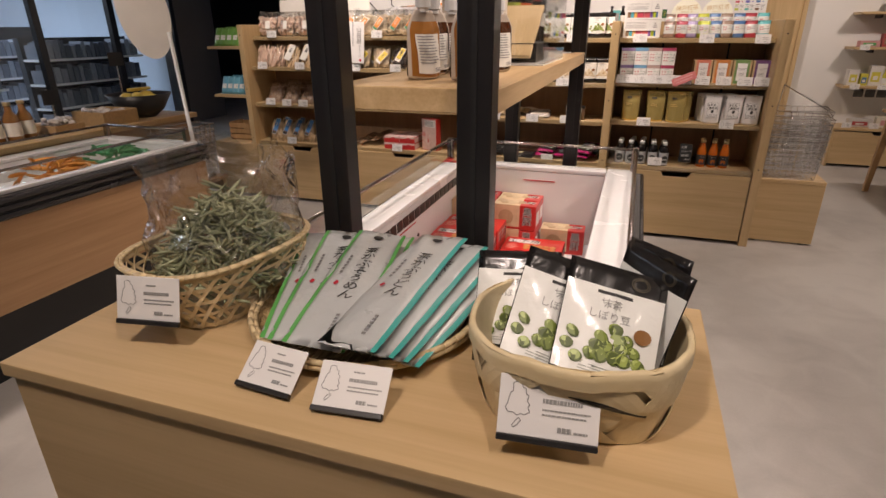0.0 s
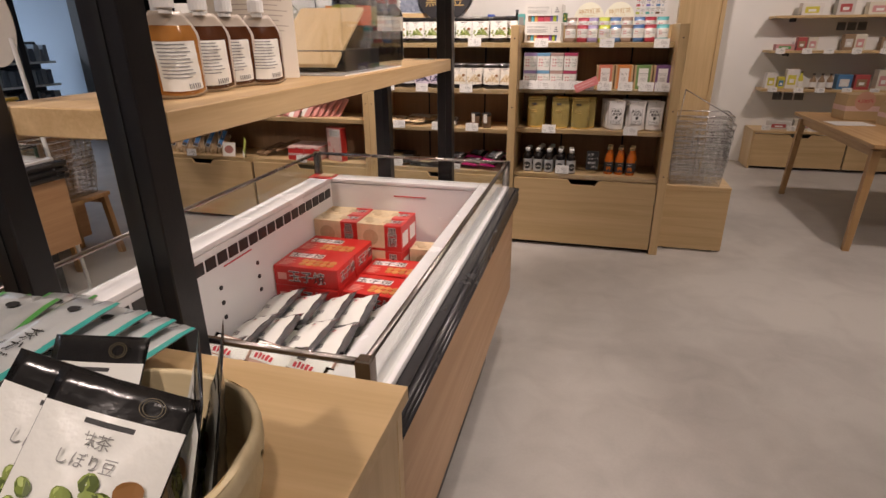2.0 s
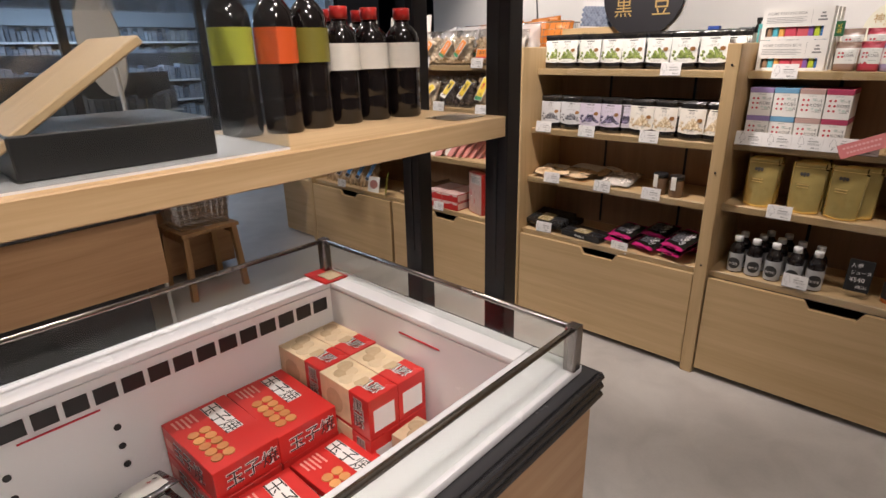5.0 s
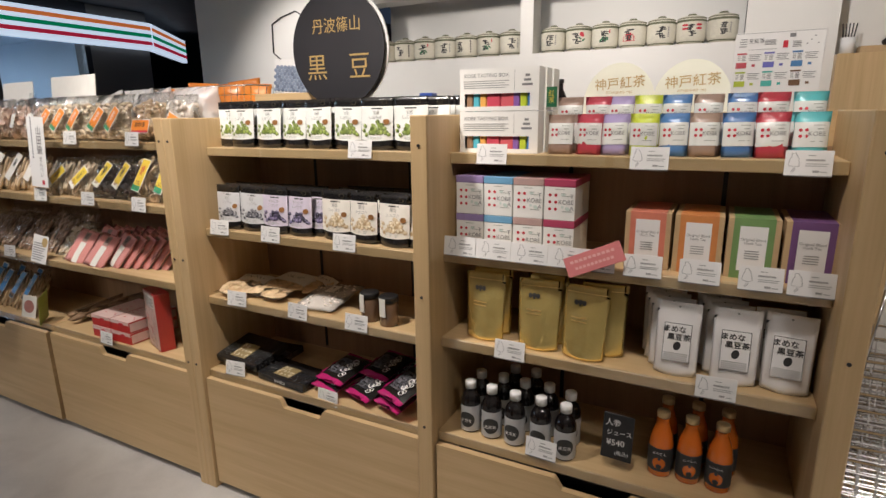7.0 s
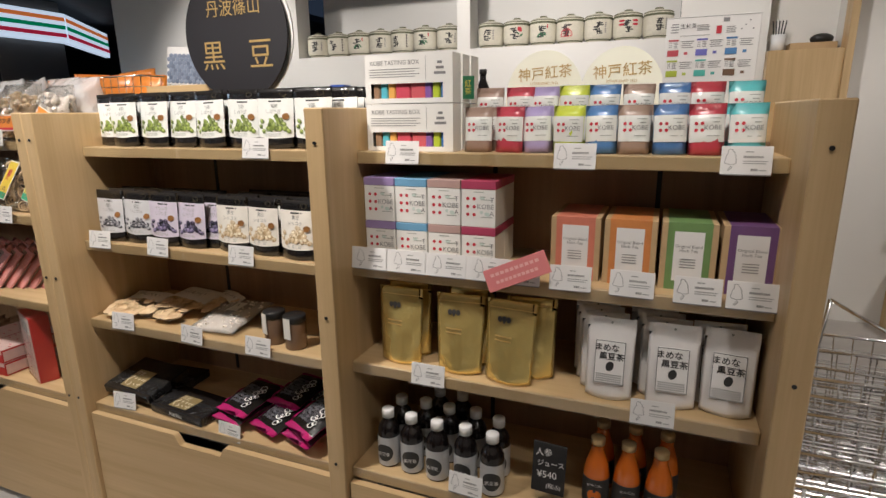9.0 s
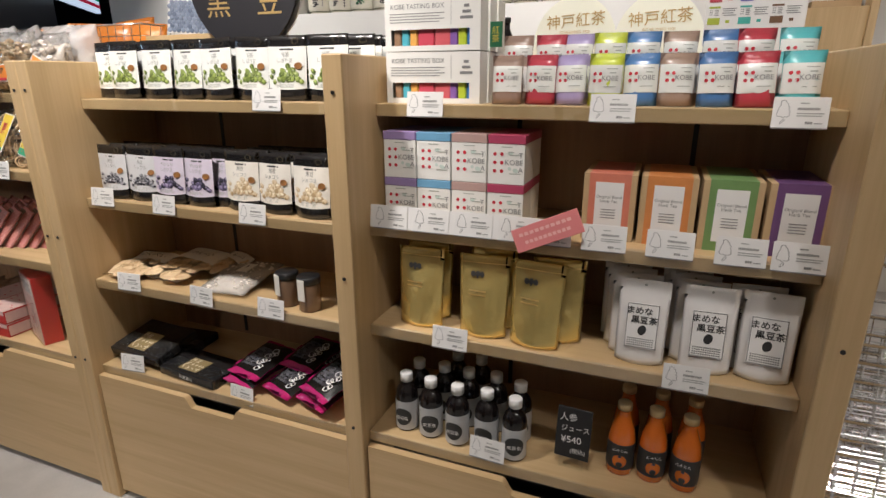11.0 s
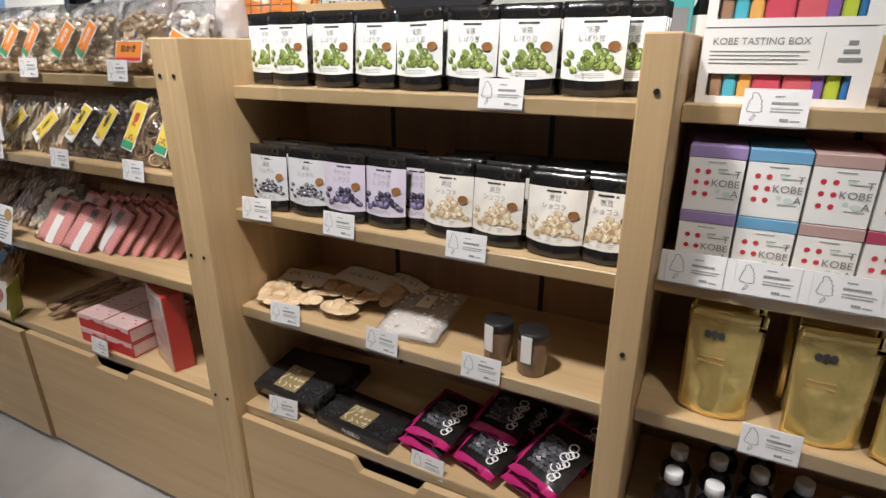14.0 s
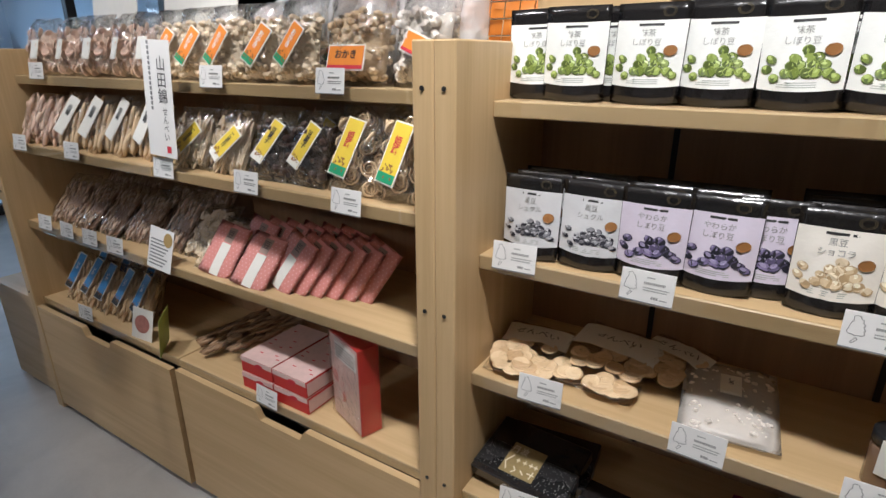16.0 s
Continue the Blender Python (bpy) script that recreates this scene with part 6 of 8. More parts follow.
def orange_bag(m, k):
    t = thing("orange_bag", m, "bright orange snack bag packed in the wire basket", "snack bag", "orange bags in the basket")
    f = pillow_surface(0.2, 0.155, 0.03, k, 0.008)
    part("bag_body", closed_bm(f, 10, 8), ORG, t, smooth=True)
    part("print_band", sheet_bm(f, -0.3, 0.3, 0.55, 0.7, 6, 2, 0.0015), lab_orange, t, smooth=True)
    return t


og = orange_bag(pose(-1.78, 4.57, 1.467, -12, 0, 6), 81)
spread(og, [pose(-1.60, 4.58, 1.467, -10, 4, -5), pose(-1.44, 4.57, 1.475, -12, -5, 4), pose(-1.30, 4.58, 1.47, -9, 4, -3), pose(-1.68, 4.64, 1.485, -6, 3, 2), pose(-1.40, 4.64, 1.49, -6, -4, 0)])
t = thing("wooden_measure", pose(-1.05, 4.52, 1.458), "square pale wooden measure box with comb joints and ink lettering", "wooden box")
rbox("front_board", (-0.165, 0.165, 0, 0.012, 0, 0.115), wood_x, t, 0.001)
rbox("back_board", (-0.165, 0.165, 0.15, 0.162, 0, 0.115), wood_x, t, 0.001)
for s in (-0.165, 0.153):
    rbox("side_board", (s, s + 0.012, 0.0125, 0.1495, 0, 0.115), wood_y, t, 0.001)
lettering("丹波", 0.045, ink, t, pose(0.0, -0.001, 0.07))
t = thing("bean_photo", pose(-1.01, 4.53, 1.572, -6, 4, 6), "photograph board of grey black beans standing on the wooden box", "photo board")
rbox("board", (-0.1, 0.1, 0, 0.004, 0, 0.13), paper, t, 0.001)
bm = bmesh.new()
rng = random.Random(4)
for j in range(8):
    for i in range(11):
        bmesh.ops.create_uvsphere(bm, u_segments=8, v_segments=5, radius=0.0095, matrix=Matrix.Translation((-0.09 + 0.0178 * i + 0.009 * (j % 2), -0.0015, 0.012 + 0.0125 * j)) @ Matrix.Diagonal((1, 0.25, 0.9, 1)))
tagged(part("bean_print", bm, islands("bean_print", (0.10, 0.13, 0.19), (0.30, 0.35, 0.45), 0.35), t, smooth=True), kind="stuff")
# round dark sign
sign_black = mat("sign_charcoal", (0.022, 0.021, 0.024), 0.5)
t = thing("round_sign", pose(-0.75, 4.495, 1.458), "round charcoal sign board with gold lettering and white edge", "sign")
bm = bmesh.new()
lathe(bm, [(0, -0.006), (0.213, -0.006), (0.213, 0.0), (0, 0.0)], 48)
part("edge_disc", bm, paper, t, "white edge of the board", at=pose(0.004, 0.006, 0.264, 90))
bm = bmesh.new()
lathe(bm, [(0, -0.004), (0.208, -0.004), (0.208, 0.004), (0, 0.004)], 48)
part("board", bm, sign_black, t, at=pose(0, -0.006, 0.264, 90))
lettering("丹波篠山", 0.056, gold_ink, t, pose(0, -0.0115, 0.347))
lettering("黒", 0.10, gold_ink, t, pose(-0.095, -0.0115, 0.201))
lettering("豆", 0.10, gold_ink, t, pose(0.10, -0.0115, 0.201))
rbox("easel_foot", (-0.05, 0.05, 0.002, 0.06, 0.0, 0.09), black_plastic, t, 0.002)
# small stock on the cabinet top
for k, (x, w, h, c) in enumerate(((-0.42, 0.05, 0.10, (0.03, 0.08, 0.35)), (-0.35, 0.05, 0.085, (0.30, 0.32, 0.33)), (-0.28, 0.055, 0.09, (0.22, 0.24, 0.25)), (-0.2, 0.05, 0.10, (0.08, 0.36, 0.36)), (0.02, 0.04, 0.12, (0.05, 0.10, 0.25)), (-0.09, 0.045, 0.1, (0.6, 0.6, 0.58)))):
    t = thing("small_carton", pose(x, 4.56, 1.458, 0, 0, R.uniform(-8, 8)), "small coloured carton standing on the cabinet top", "carton", "small cartons on the cabinet")
    rbox("carton", (-w / 2, w / 2, 0, 0.05, 0, h), mat("carton_%d" % k, c, 0.45, vary=0.1), t, 0.0015)
    rbox("printed_panel", (-w * 0.35, w * 0.35, -0.001, -0.0002, h * 0.25, h * 0.8), ink_grey if k % 2 else lab_white, t, 0)
sm = bottle(pose(-0.24, 4.62, 1.458), "oil_bottle", "small dark sauce bottle with black cap and white label", "small bottles on the cabinet", [(0, 0), (0.018, 0), (0.02, 0.003), (0.02, 0.075), (0.009, 0.1), (0.009, 0.115), (0, 0.115)], dark_glass, 0.1155, (0.011, 0.014, black_plastic), (0.0206, 0.015, 0.065, lab_white), [], "black cap")
spread(sm, [pose(-0.16, 4.60, 1.458), pose(-0.12, 4.64, 1.458), pose(0.07, 4.58, 1.458)])

# nested wire shopping baskets
WB = "nested wire shopping baskets"
b0 = wire_basket(pose(1.06, 4.345, 0.466), 0.36, 0.26, 0.2, "chrome wire shopping basket nested in a stack on the plinth", group=WB, name="shopping_basket")
spread(b0, [pose(1.06 + R.uniform(-0.008, 0.008), 4.345 + R.uniform(-0.006, 0.006), 0.466 + 0.043 * k, R.uniform(-1.5, 1.5), R.uniform(-1.5, 1.5), R.uniform(-3, 3)) for k in range(1, 7)])
bm = bmesh.new()
pts = [(-0.16, -0.12, 0.43), (-0.14, -0.1, 0.62), (0.15, -0.1, 0.46), (0.17, -0.12, 0.43)]
for a, b in zip(pts, pts[1:]):
    tube(bm, a, b, 0.004, 6)
t = thing("basket_handle", pose(1.06, 4.345, 0.466), "raised chrome basket handle above the stack", "basket handle")
part("bar", bm, chrome, t, smooth=True)

# ---------------------------------------------------------------- front table goods
bamboo = wood("bamboo", (0.76, 0.61, 0.37), (0.58, 0.43, 0.23), axis=2, rough=0.45, grain=1.5)
chipwood = wood("chip_band", (0.78, 0.66, 0.43), (0.66, 0.53, 0.31), axis=0, rough=0.5, grain=0.7)


def loft(a0, b0, n0, a1, b1, n1, h, power=1.0):
    """Wall of a basket: super-ellipse at the foot to another at the rim."""
    def s(ang, k):
        k2 = k ** power
        a, b, n = a0 + (a1 - a0) * k2, b0 + (b1 - b0) * k2, n0 + (n1 - n0) * k
        c, d = math.cos(ang), math.sin(ang)
        return Vector((a * math.copysign(abs(c) ** (2 / n), c), b * math.copysign(abs(d) ** (2 / n), d), h * k))
    return s


def ribbon(bm, f, path, width, off, thick=0.0012):
    """A flat strip along (angle, height) steps of the wall f."""
    pts = [f(a, k) for a, k in path]
    nrm = [Vector((p.x, p.y, 0)).normalized() for p in pts]
    rows = []
    for i, p in enumerate(pts):
        d = (pts[min(i + 1, len(pts) - 1)] - pts[max(i - 1, 0)]).normalized()
        side = d.cross(nrm[i]).normalized() * width / 2
        o = p + nrm[i] * (off[i] if isinstance(off, list) else off)
        rows.append([bm.verts.new(o - side), bm.verts.new(o + side), bm.verts.new(o + side - nrm[i] * thick), bm.verts.new(o - side - nrm[i] * thick)])
    for a, b in zip(rows, rows[1:]):
        for i in range(4):
            bm.faces.new((a[i], a[(i + 1) % 4], b[(i + 1) % 4], b[i]))
    bm.faces.new(rows[0])
    bm.faces.new(rows[-1][::-1])


def woven_basket(m, f, label, material, diag, dw, hoops, hw, rim_r, floor_mat_, sweep=0.9):
    t = thing("woven_basket", m, label, "basket")
    for s in (-1, 1):
        for k in range(diag):
            bm = bmesh.new()
            a0 = 2 * math.pi * k / diag
            n = 14
            ribbon(bm, f, [(a0 + s * sweep * i / n, i / n) for i in range(n + 1)], dw, [0.0009 * math.sin(i * 1.9 + k) + 0.0009 * s for i in range(n + 1)])
            part("strip", bm, material, t)
    for z in hoops:
        bm = bmesh.new()
        ribbon(bm, f, [(2 * math.pi * i / 48, z) for i in range(49)], hw, [0.0012 * math.sin(i * 2.1) for i in range(49)])
        part("hoop", bm, material, t)
    for off in (0.003, -0.003):
        bm = bmesh.new()
        q = [f(2 * math.pi * i / 48, 1.0) for i in range(48)]
        for i in range(48):
            n0, n1 = Vector((q[i].x, q[i].y, 0)).normalized() * off, Vector((q[(i + 1) % 48].x, q[(i + 1) % 48].y, 0)).normalized() * off
            tube(bm, q[i] + n0, q[(i + 1) % 48] + n1, rim_r, 6)
        part("rim", bm, material, t, smooth=True)
    bm = bmesh.new()
    q = [f(2 * math.pi * i / 40, 0.0) for i in range(40)]
    lo, hi = [bm.verts.new((p.x, p.y, 0.0006)) for p in q], [bm.verts.new((p.x, p.y, 0.004)) for p in q]
    bm.faces.new(lo[::-1]), bm.faces.new(hi)
    for i in range(40):
        bm.faces.new((lo[i], lo[(i + 1) % 40], hi[(i + 1) % 40], hi[i]))
    part("basket_floor", bm, floor_mat_, t)
    return t


woven_basket(pose(-0.645, 0.70, TZ, 0, 0, -10), loft(0.082, 0.112, 3.5, 0.115, 0.155, 2.6, 0.105, 0.8), "open hexagon-weave bamboo basket of dried herbs", bamboo, 24, 0.0058, (0.08, 0.30, 0.52, 0.74, 0.92), 0.0055, 0.0032, bamboo, 0.85)
herb = islands("dried_herb", (0.14, 0.165, 0.08), (0.48, 0.50, 0.32), 0.7)
t = thing("herb_bag", pose(-0.64, 0.71, TZ + 0.006), "large clear bag of dried green herb sprigs in the basket", "herb bag")
bm = bmesh.new()
rng = random.Random(5)
for k in range(1000):
    a, rr = rng.uniform(0, 6.28), rng.random() ** 0.5
    c = Vector((0.105 * rr * math.cos(a), 0.125 * rr * math.sin(a), 0.03 + 0.135 * (1 - rr * rr) * rng.uniform(0.6, 1.05) + 0.03 * rng.random()))
    q = Euler((rng.uniform(-0.9, 0.9), rng.uniform(-0.9, 0.9), rng.uniform(0, 6.28))).to_quaternion()
    stick_bm(bm, c, rng.uniform(0.028, 0.06), rng.uniform(0.0016, 0.0036), q, rng.uniform(-0.9, 0.9), 5)
tagged(part("herb_sprigs", bm, herb, t, "dried grey-green sprigs", True), kind="stuff")
bm = bmesh.new()
for k in range(3):
    c = Vector((rng.uniform(-0.03, 0.05), -0.03 - 0.02 * k, 0.13 - 0.03 * k))
    stick_bm(bm, c, 0.05, 0.003, Euler((0.3, rng.uniform(-1, 1), rng.uniform(0, 3))).to_quaternion(), 0.8)
part("twist_tie", bm, black_plastic, t, "black twist ties", True)


def bag_wall(ang, k):
    s = loft(0.10, 0.125, 3, 0.118, 0.10, 2.3, 0.24)(ang, k)
    n = noise.noise(Vector((math.cos(ang) * 2.2, math.sin(ang) * 2.2, k * 5))) * 0.022 * (0.3 + k)
    r = Vector((s.x, s.y, 0)).normalized()
    return s + r * n + Vector((0, 0.02 * k, noise.noise(Vector((math.cos(ang) * 3, math.sin(ang) * 3, 9))) * 0.03 * k))


bm = bmesh.new()
g = [[bm.verts.new(bag_wall(2 * math.pi * i / 40, j / 14)) for i in range(40)] for j in range(15)]
for j in range(14):
    for i in range(40):
        bm.faces.new((g[j][i], g[j][(i + 1) % 40], g[j + 1][(i + 1) % 40], g[j + 1][i]))
part("bag_film", bm, cello, t, "crinkled clear bag", True)

# flat bamboo tray with noodle packets
t = thing("bamboo_tray", pose(-0.375, 0.715, TZ), "round shallow woven bamboo tray", "tray")
part("tray_floor", lathe(bmesh.new(), [(0, 0.002), (0.165, 0.002), (0.182, 0.016), (0.185, 0.016), (0.168, 0.0), (0, 0.0)], 48), mat("woven_bamboo", (0.40, 0.28, 0.13), 0.6, vary=0.3, scale=90, bump=0.8, bump_scale=160), t, smooth=True)
for r, z in ((0.186, 0.018), (0.186, 0.026), (0.180, 0.022)):
    bm = bmesh.new()
    for i in range(48):
        a, b = 2 * math.pi * i / 48, 2 * math.pi * (i + 1) / 48
        tube(bm, (r * math.cos(a), r * math.sin(a), z), (r * math.cos(b), r * math.sin(b), z), 0.0045, 6)
    part("rim_hoop", bm, bamboo, t, smooth=True)
bm = bmesh.new()
rng = random.Random(2)
for k in range(56):
    x = -0.155 + 0.31 * k / 55
    e = math.sqrt(max(0, 0.16 ** 2 - x * x))
    add_box(bm, x - 0.002, x + 0.002, -e, e, 0.0025, 0.0042 + 0.0006 * (k % 2))
tagged(part("weave", bm, bamboo, t), kind="stuff")


def noodle_packet(m, edge, words, seed, label):
    t = thing("noodle_packet", m, label, "noodle packet", "silver noodle packets on the tray")
    w, h = 0.088, 0.335
    f = pillow_surface(w, h, 0.010, seed, 0.004)
    part("packet_body", closed_bm(f, 8, 16), silver_foil, t, "silver film", True)
    part("edge_band", sheet_bm(f, 0.42 if edge is teal_edge else -0.5, 0.5 if edge is teal_edge else -0.42, 0.0, 1.0, 2, 14, 0.0013), edge, t, "coloured edge band", True)
    if edge is green_edge:
        part("edge_band", sheet_bm(f, 0.44, 0.5, 0.0, 1.0, 2, 14, 0.0013), edge, t, "coloured edge band", True)
    print_on(words, 0.0245, ink, t, f, w, h, 0.06, 0.55, 0.92, 0.0016)
    part("round_mark", dots_bm(f, [(0.02, 0.90, 0.009, 0.008, 0)], 0.003, w, h, 12), ink, t)
    part("red_stamp", dots_bm(f, [(-0.22, 0.42, 0.005, 0.006, 0)], 0.003, w, h, 4), red_ink, t)
    bm = bmesh.new()
    for k in range(6):
        sheet_bm(f, -0.27, -0.22, 0.5 + 0.03 * k, 0.52 + 0.03 * k, 1, 1, 0.002, bm)
        sheet_bm(f, 0.1, 0.16, 0.08 + 0.022 * k, 0.095 + 0.022 * k, 1, 1, 0.002, bm)
    part("small_print", bm, ink_grey, t)
    return t


aim = lambda x, y, z, turn, tilt, roll=0: pose(x, y, z, 0, 0, turn) @ pose(0, 0, 0, -tilt, roll, 0)
flat = lambda x, y, z, turn, tilt, twist=0: pose(x, y, z, 0, 0, turn) @ pose(0, 0, 0, -tilt) @ pose(0, 0, 0, 0, 0, twist)
gn = noodle_packet(flat(-0.368, 0.532, TZ + 0.047, 8, 83, 6), green_edge, "茶\nか\nぶ\nそ\nう\nめ\nん", 91, "silver noodle packet with green edges lying on the tray")
spread(gn, [flat(-0.404, 0.552, TZ + 0.036, 15, 83, 5), flat(-0.43, 0.57, TZ + 0.026, 20, 83.5, 4), flat(-0.39, 0.60, TZ + 0.02, 6, 84, 0)])
tn = noodle_packet(flat(-0.316, 0.528, TZ + 0.058, -4, 83.5, -3), teal_edge, "茶\nか\nぶ\nう\nど\nん", 92, "silver noodle packet with a teal edge lying on the tray")
spread(tn, [flat(-0.298, 0.545, TZ + 0.044, -7, 84, -3), flat(-0.284, 0.562, TZ + 0.031, -9, 84.5, -3), flat(-0.272, 0.572, TZ + 0.021, -11, 85, -2)])

# plaited chip basket with bean pouches
def plaited_basket(m, f, label, material, strips=9, sweep=0.75):
    """Closed basket of wide flat diagonal bands that pass over and under."""
    t = thing("woven_basket", m, label, "basket")
    bm = bmesh.new()
    rows = []
    for off, flip in ((0.0, 1), (-0.003, -1)):
        rows.append([[bm.verts.new(f(2 * math.pi * i / 48, j / 6) + Vector((f(2 * math.pi * i / 48, j / 6).x, f(2 * math.pi * i / 48, j / 6).y, 0)).normalized() * off) for i in range(48)] for j in range(7)])
    for q in rows:
        for j in range(6):
            for i in range(48):
                bm.faces.new((q[j][i], q[j][(i + 1) % 48], q[j + 1][(i + 1) % 48], q[j + 1][i]))
    part("inner_wall", bm, material, t, smooth=True)
    half = math.pi / strips * 0.86
    for s in (-1, 1):
        for b in range(strips):
            bm = bmesh.new()
            a0 = 2 * math.pi * (b + 0.25 * s) / strips
            n, c = 24, 5
            q = []
            for j in range(n + 1):
                k = j / n
                over = 0.0032 + 0.0022 * s * math.tanh(2.5 * math.sin(k * sweep * strips + math.pi * b))
                line = []
                for i in range(c + 1):
                    p = f(a0 + s * sweep * k + half * (2 * i / c - 1), k)
                    nr = Vector((p.x, p.y, 0)).normalized()
                    line.append((bm.verts.new(p + nr * over), bm.verts.new(p + nr * (over - 0.001))))
                q.append(line)
            for j in range(n):
                for i in range(c):
                    bm.faces.new((q[j][i][0], q[j][i + 1][0], q[j + 1][i + 1][0], q[j + 1][i][0]))
                for i in (0, c):
                    bm.faces.new((q[j][i][0], q[j][i][1], q[j + 1][i][1], q[j + 1][i][0]))
            part("strip", bm, material, t)
    bm = bmesh.new()
    prof = [(-0.003, -0.012), (-0.0035, -0.002), (-0.002, 0.0015), (0.0015, 0.0018), (0.005, -0.001), (0.0058, -0.008), (0.0055, -0.02)]
    ring = []
    for i in range(60):
        p = f(2 * math.pi * i / 60, 1.0)
        nr = Vector((p.x, p.y, 0)).normalized()
        wob = 0.002 * math.sin(i * 0.94) + 0.001 * math.sin(i * 2.3)
        ring.append([bm.verts.new(p + nr * a + Vector((0, 0, z + wob))) for a, z in prof])
    for i in range(60):
        for j in range(len(prof) - 1):
            bm.faces.new((ring[i][j], ring[(i + 1) % 60][j], ring[(i + 1) % 60][j + 1], ring[i][j + 1]))
    part("rim", bm, material, t, "folded rim band", True)
    bm = bmesh.new()
    q = [f(2 * math.pi * i / 40, 0.0) for i in range(40)]
    lo, hi = [bm.verts.new((p.x, p.y, 0.0006)) for p in q], [bm.verts.new((p.x, p.y, 0.004)) for p in q]
    bm.faces.new(lo[::-1]), bm.faces.new(hi)
    for i in range(40):
        bm.faces.new((lo[i], lo[(i + 1) % 40], hi[(i + 1) % 40], hi[i]))
    part("basket_floor", bm, material, t)
    return t


CHIP = plaited_basket(pose(-0.035, 0.612, TZ, 0, 0, 4), loft(0.098, 0.088, 4.0, 0.128, 0.115, 2.3, 0.108, 0.7), "pale plaited wood chip basket with square foot", chipwood)
for x, y, z, tilt, turn, roll in ((-0.004, 0.508, TZ + 0.058, 43, 9, 14), (-0.066, 0.518, TZ + 0.056, 41, 9, 18), (-0.115, 0.622, TZ + 0.012, 38, 4, -4), (0.018, 0.632, TZ + 0.022, 14, -51, 2), (0.033, 0.652, TZ + 0.024, 12, -54, -5)):
    o = copy_thing(green, aim(x, y, z, turn, tilt, roll))
    o["group"] = "bean pouches in the basket"
for x, y, z, turn, tilt, w in ((-0.415, 0.482, TZ + 0.008, -4, 52, 0.086), (-0.29, 0.476, TZ + 0.008, 6, 50, 0.094), (-0.048, 0.476, TZ + 0.03, 6, 28, 0.108), (-0.635, 0.52, TZ + 0.048, 10, 16, 0.1)):
    price_card(aim(x, y, z, turn, tilt), w, 0.058 if w < 0.1 else 0.064, "white price card in a dark holder on the table", True)


# ---------------------------------------------------------------- freezer stock
DEEP = 0.486
beige_print = islands("beige_food_print", (0.42, 0.28, 0.14), (0.74, 0.62, 0.42), 0.4)
red_gloss = mat("red_gloss_card", (0.60, 0.03, 0.025), 0.3, vary=0.08, coat=0.2)


def egg_box(m, w=0.256, d=0.163, h=0.077):
    t = thing("frozen_box", m, "flat red frozen food carton with black and white lettering", "food carton", "red cartons in the freezer")
    rbox("carton", (0, w, 0, d, 0, h), red_gloss, t, 0.0015)
    for m_, sw, dy in ((paper, 0.0016, 0.0008), (ink, 0.0, 0.0016)):
        lettering("玉子焼", 0.05, m_, t, pose(w * 0.52, -dy, h * 0.5), swell=sw)
        lettering("玉子焼", 0.044, m_, t, pose(w + dy, d * 0.55, h * 0.5, 0, 0, 90), swell=sw)
    rbox("white_flash", (w * 0.06, w * 0.6, d * 0.55, d * 0.8, h + 0.0002, h + 0.0008), paper, t, 0)
    lettering("玉子焼", 0.048, ink, t, pose(w * 0.33, d * 0.675, h + 0.0016, -90))
    bm = bmesh.new()
    for i in range(5):
        for j in range(2):
            lathe(bm, [(0, 0.0006), (0.014, 0.0006), (0.013, 0.003), (0, 0.004)], 10, w * 0.40 + 0.028 * i, d * 0.2 + 0.028 * j, h)
    tagged(part("food_picture", bm, islands("egg_print", (0.48, 0.17, 0.05), (0.70, 0.36, 0.12), 0.4), t), kind="stuff")
    bm = bmesh.new()
    for k in range(5):
        add_box(bm, w * 0.06, w * (0.2 + 0.03 * (k % 3)), d * (0.1 + 0.07 * k), d * (0.13 + 0.07 * k), h + 0.0002, h + 0.0008)
    add_box(bm, w * 0.06, w * 0.2, -0.0008, -0.0001, h * 0.3, h * 0.65)
    part("small_print", bm, mat("pale_red_print", (0.75, 0.35, 0.3), 0.5), t)
    return t


eb = egg_box(pose(-0.743, 1.956, DEEP + 0.001))
spread(eb, [pose(-0.743, 1.956, DEEP + 0.08, 0, 0, 1), pose(-0.741, 2.122, DEEP + 0.001), pose(-0.741, 2.122, DEEP + 0.08, 0, 0, -1), pose(-0.476, 1.962, DEEP + 0.001, 0, 0, -2), pose(-0.472, 2.13, DEEP + 0.001, 0, 0, 1)])


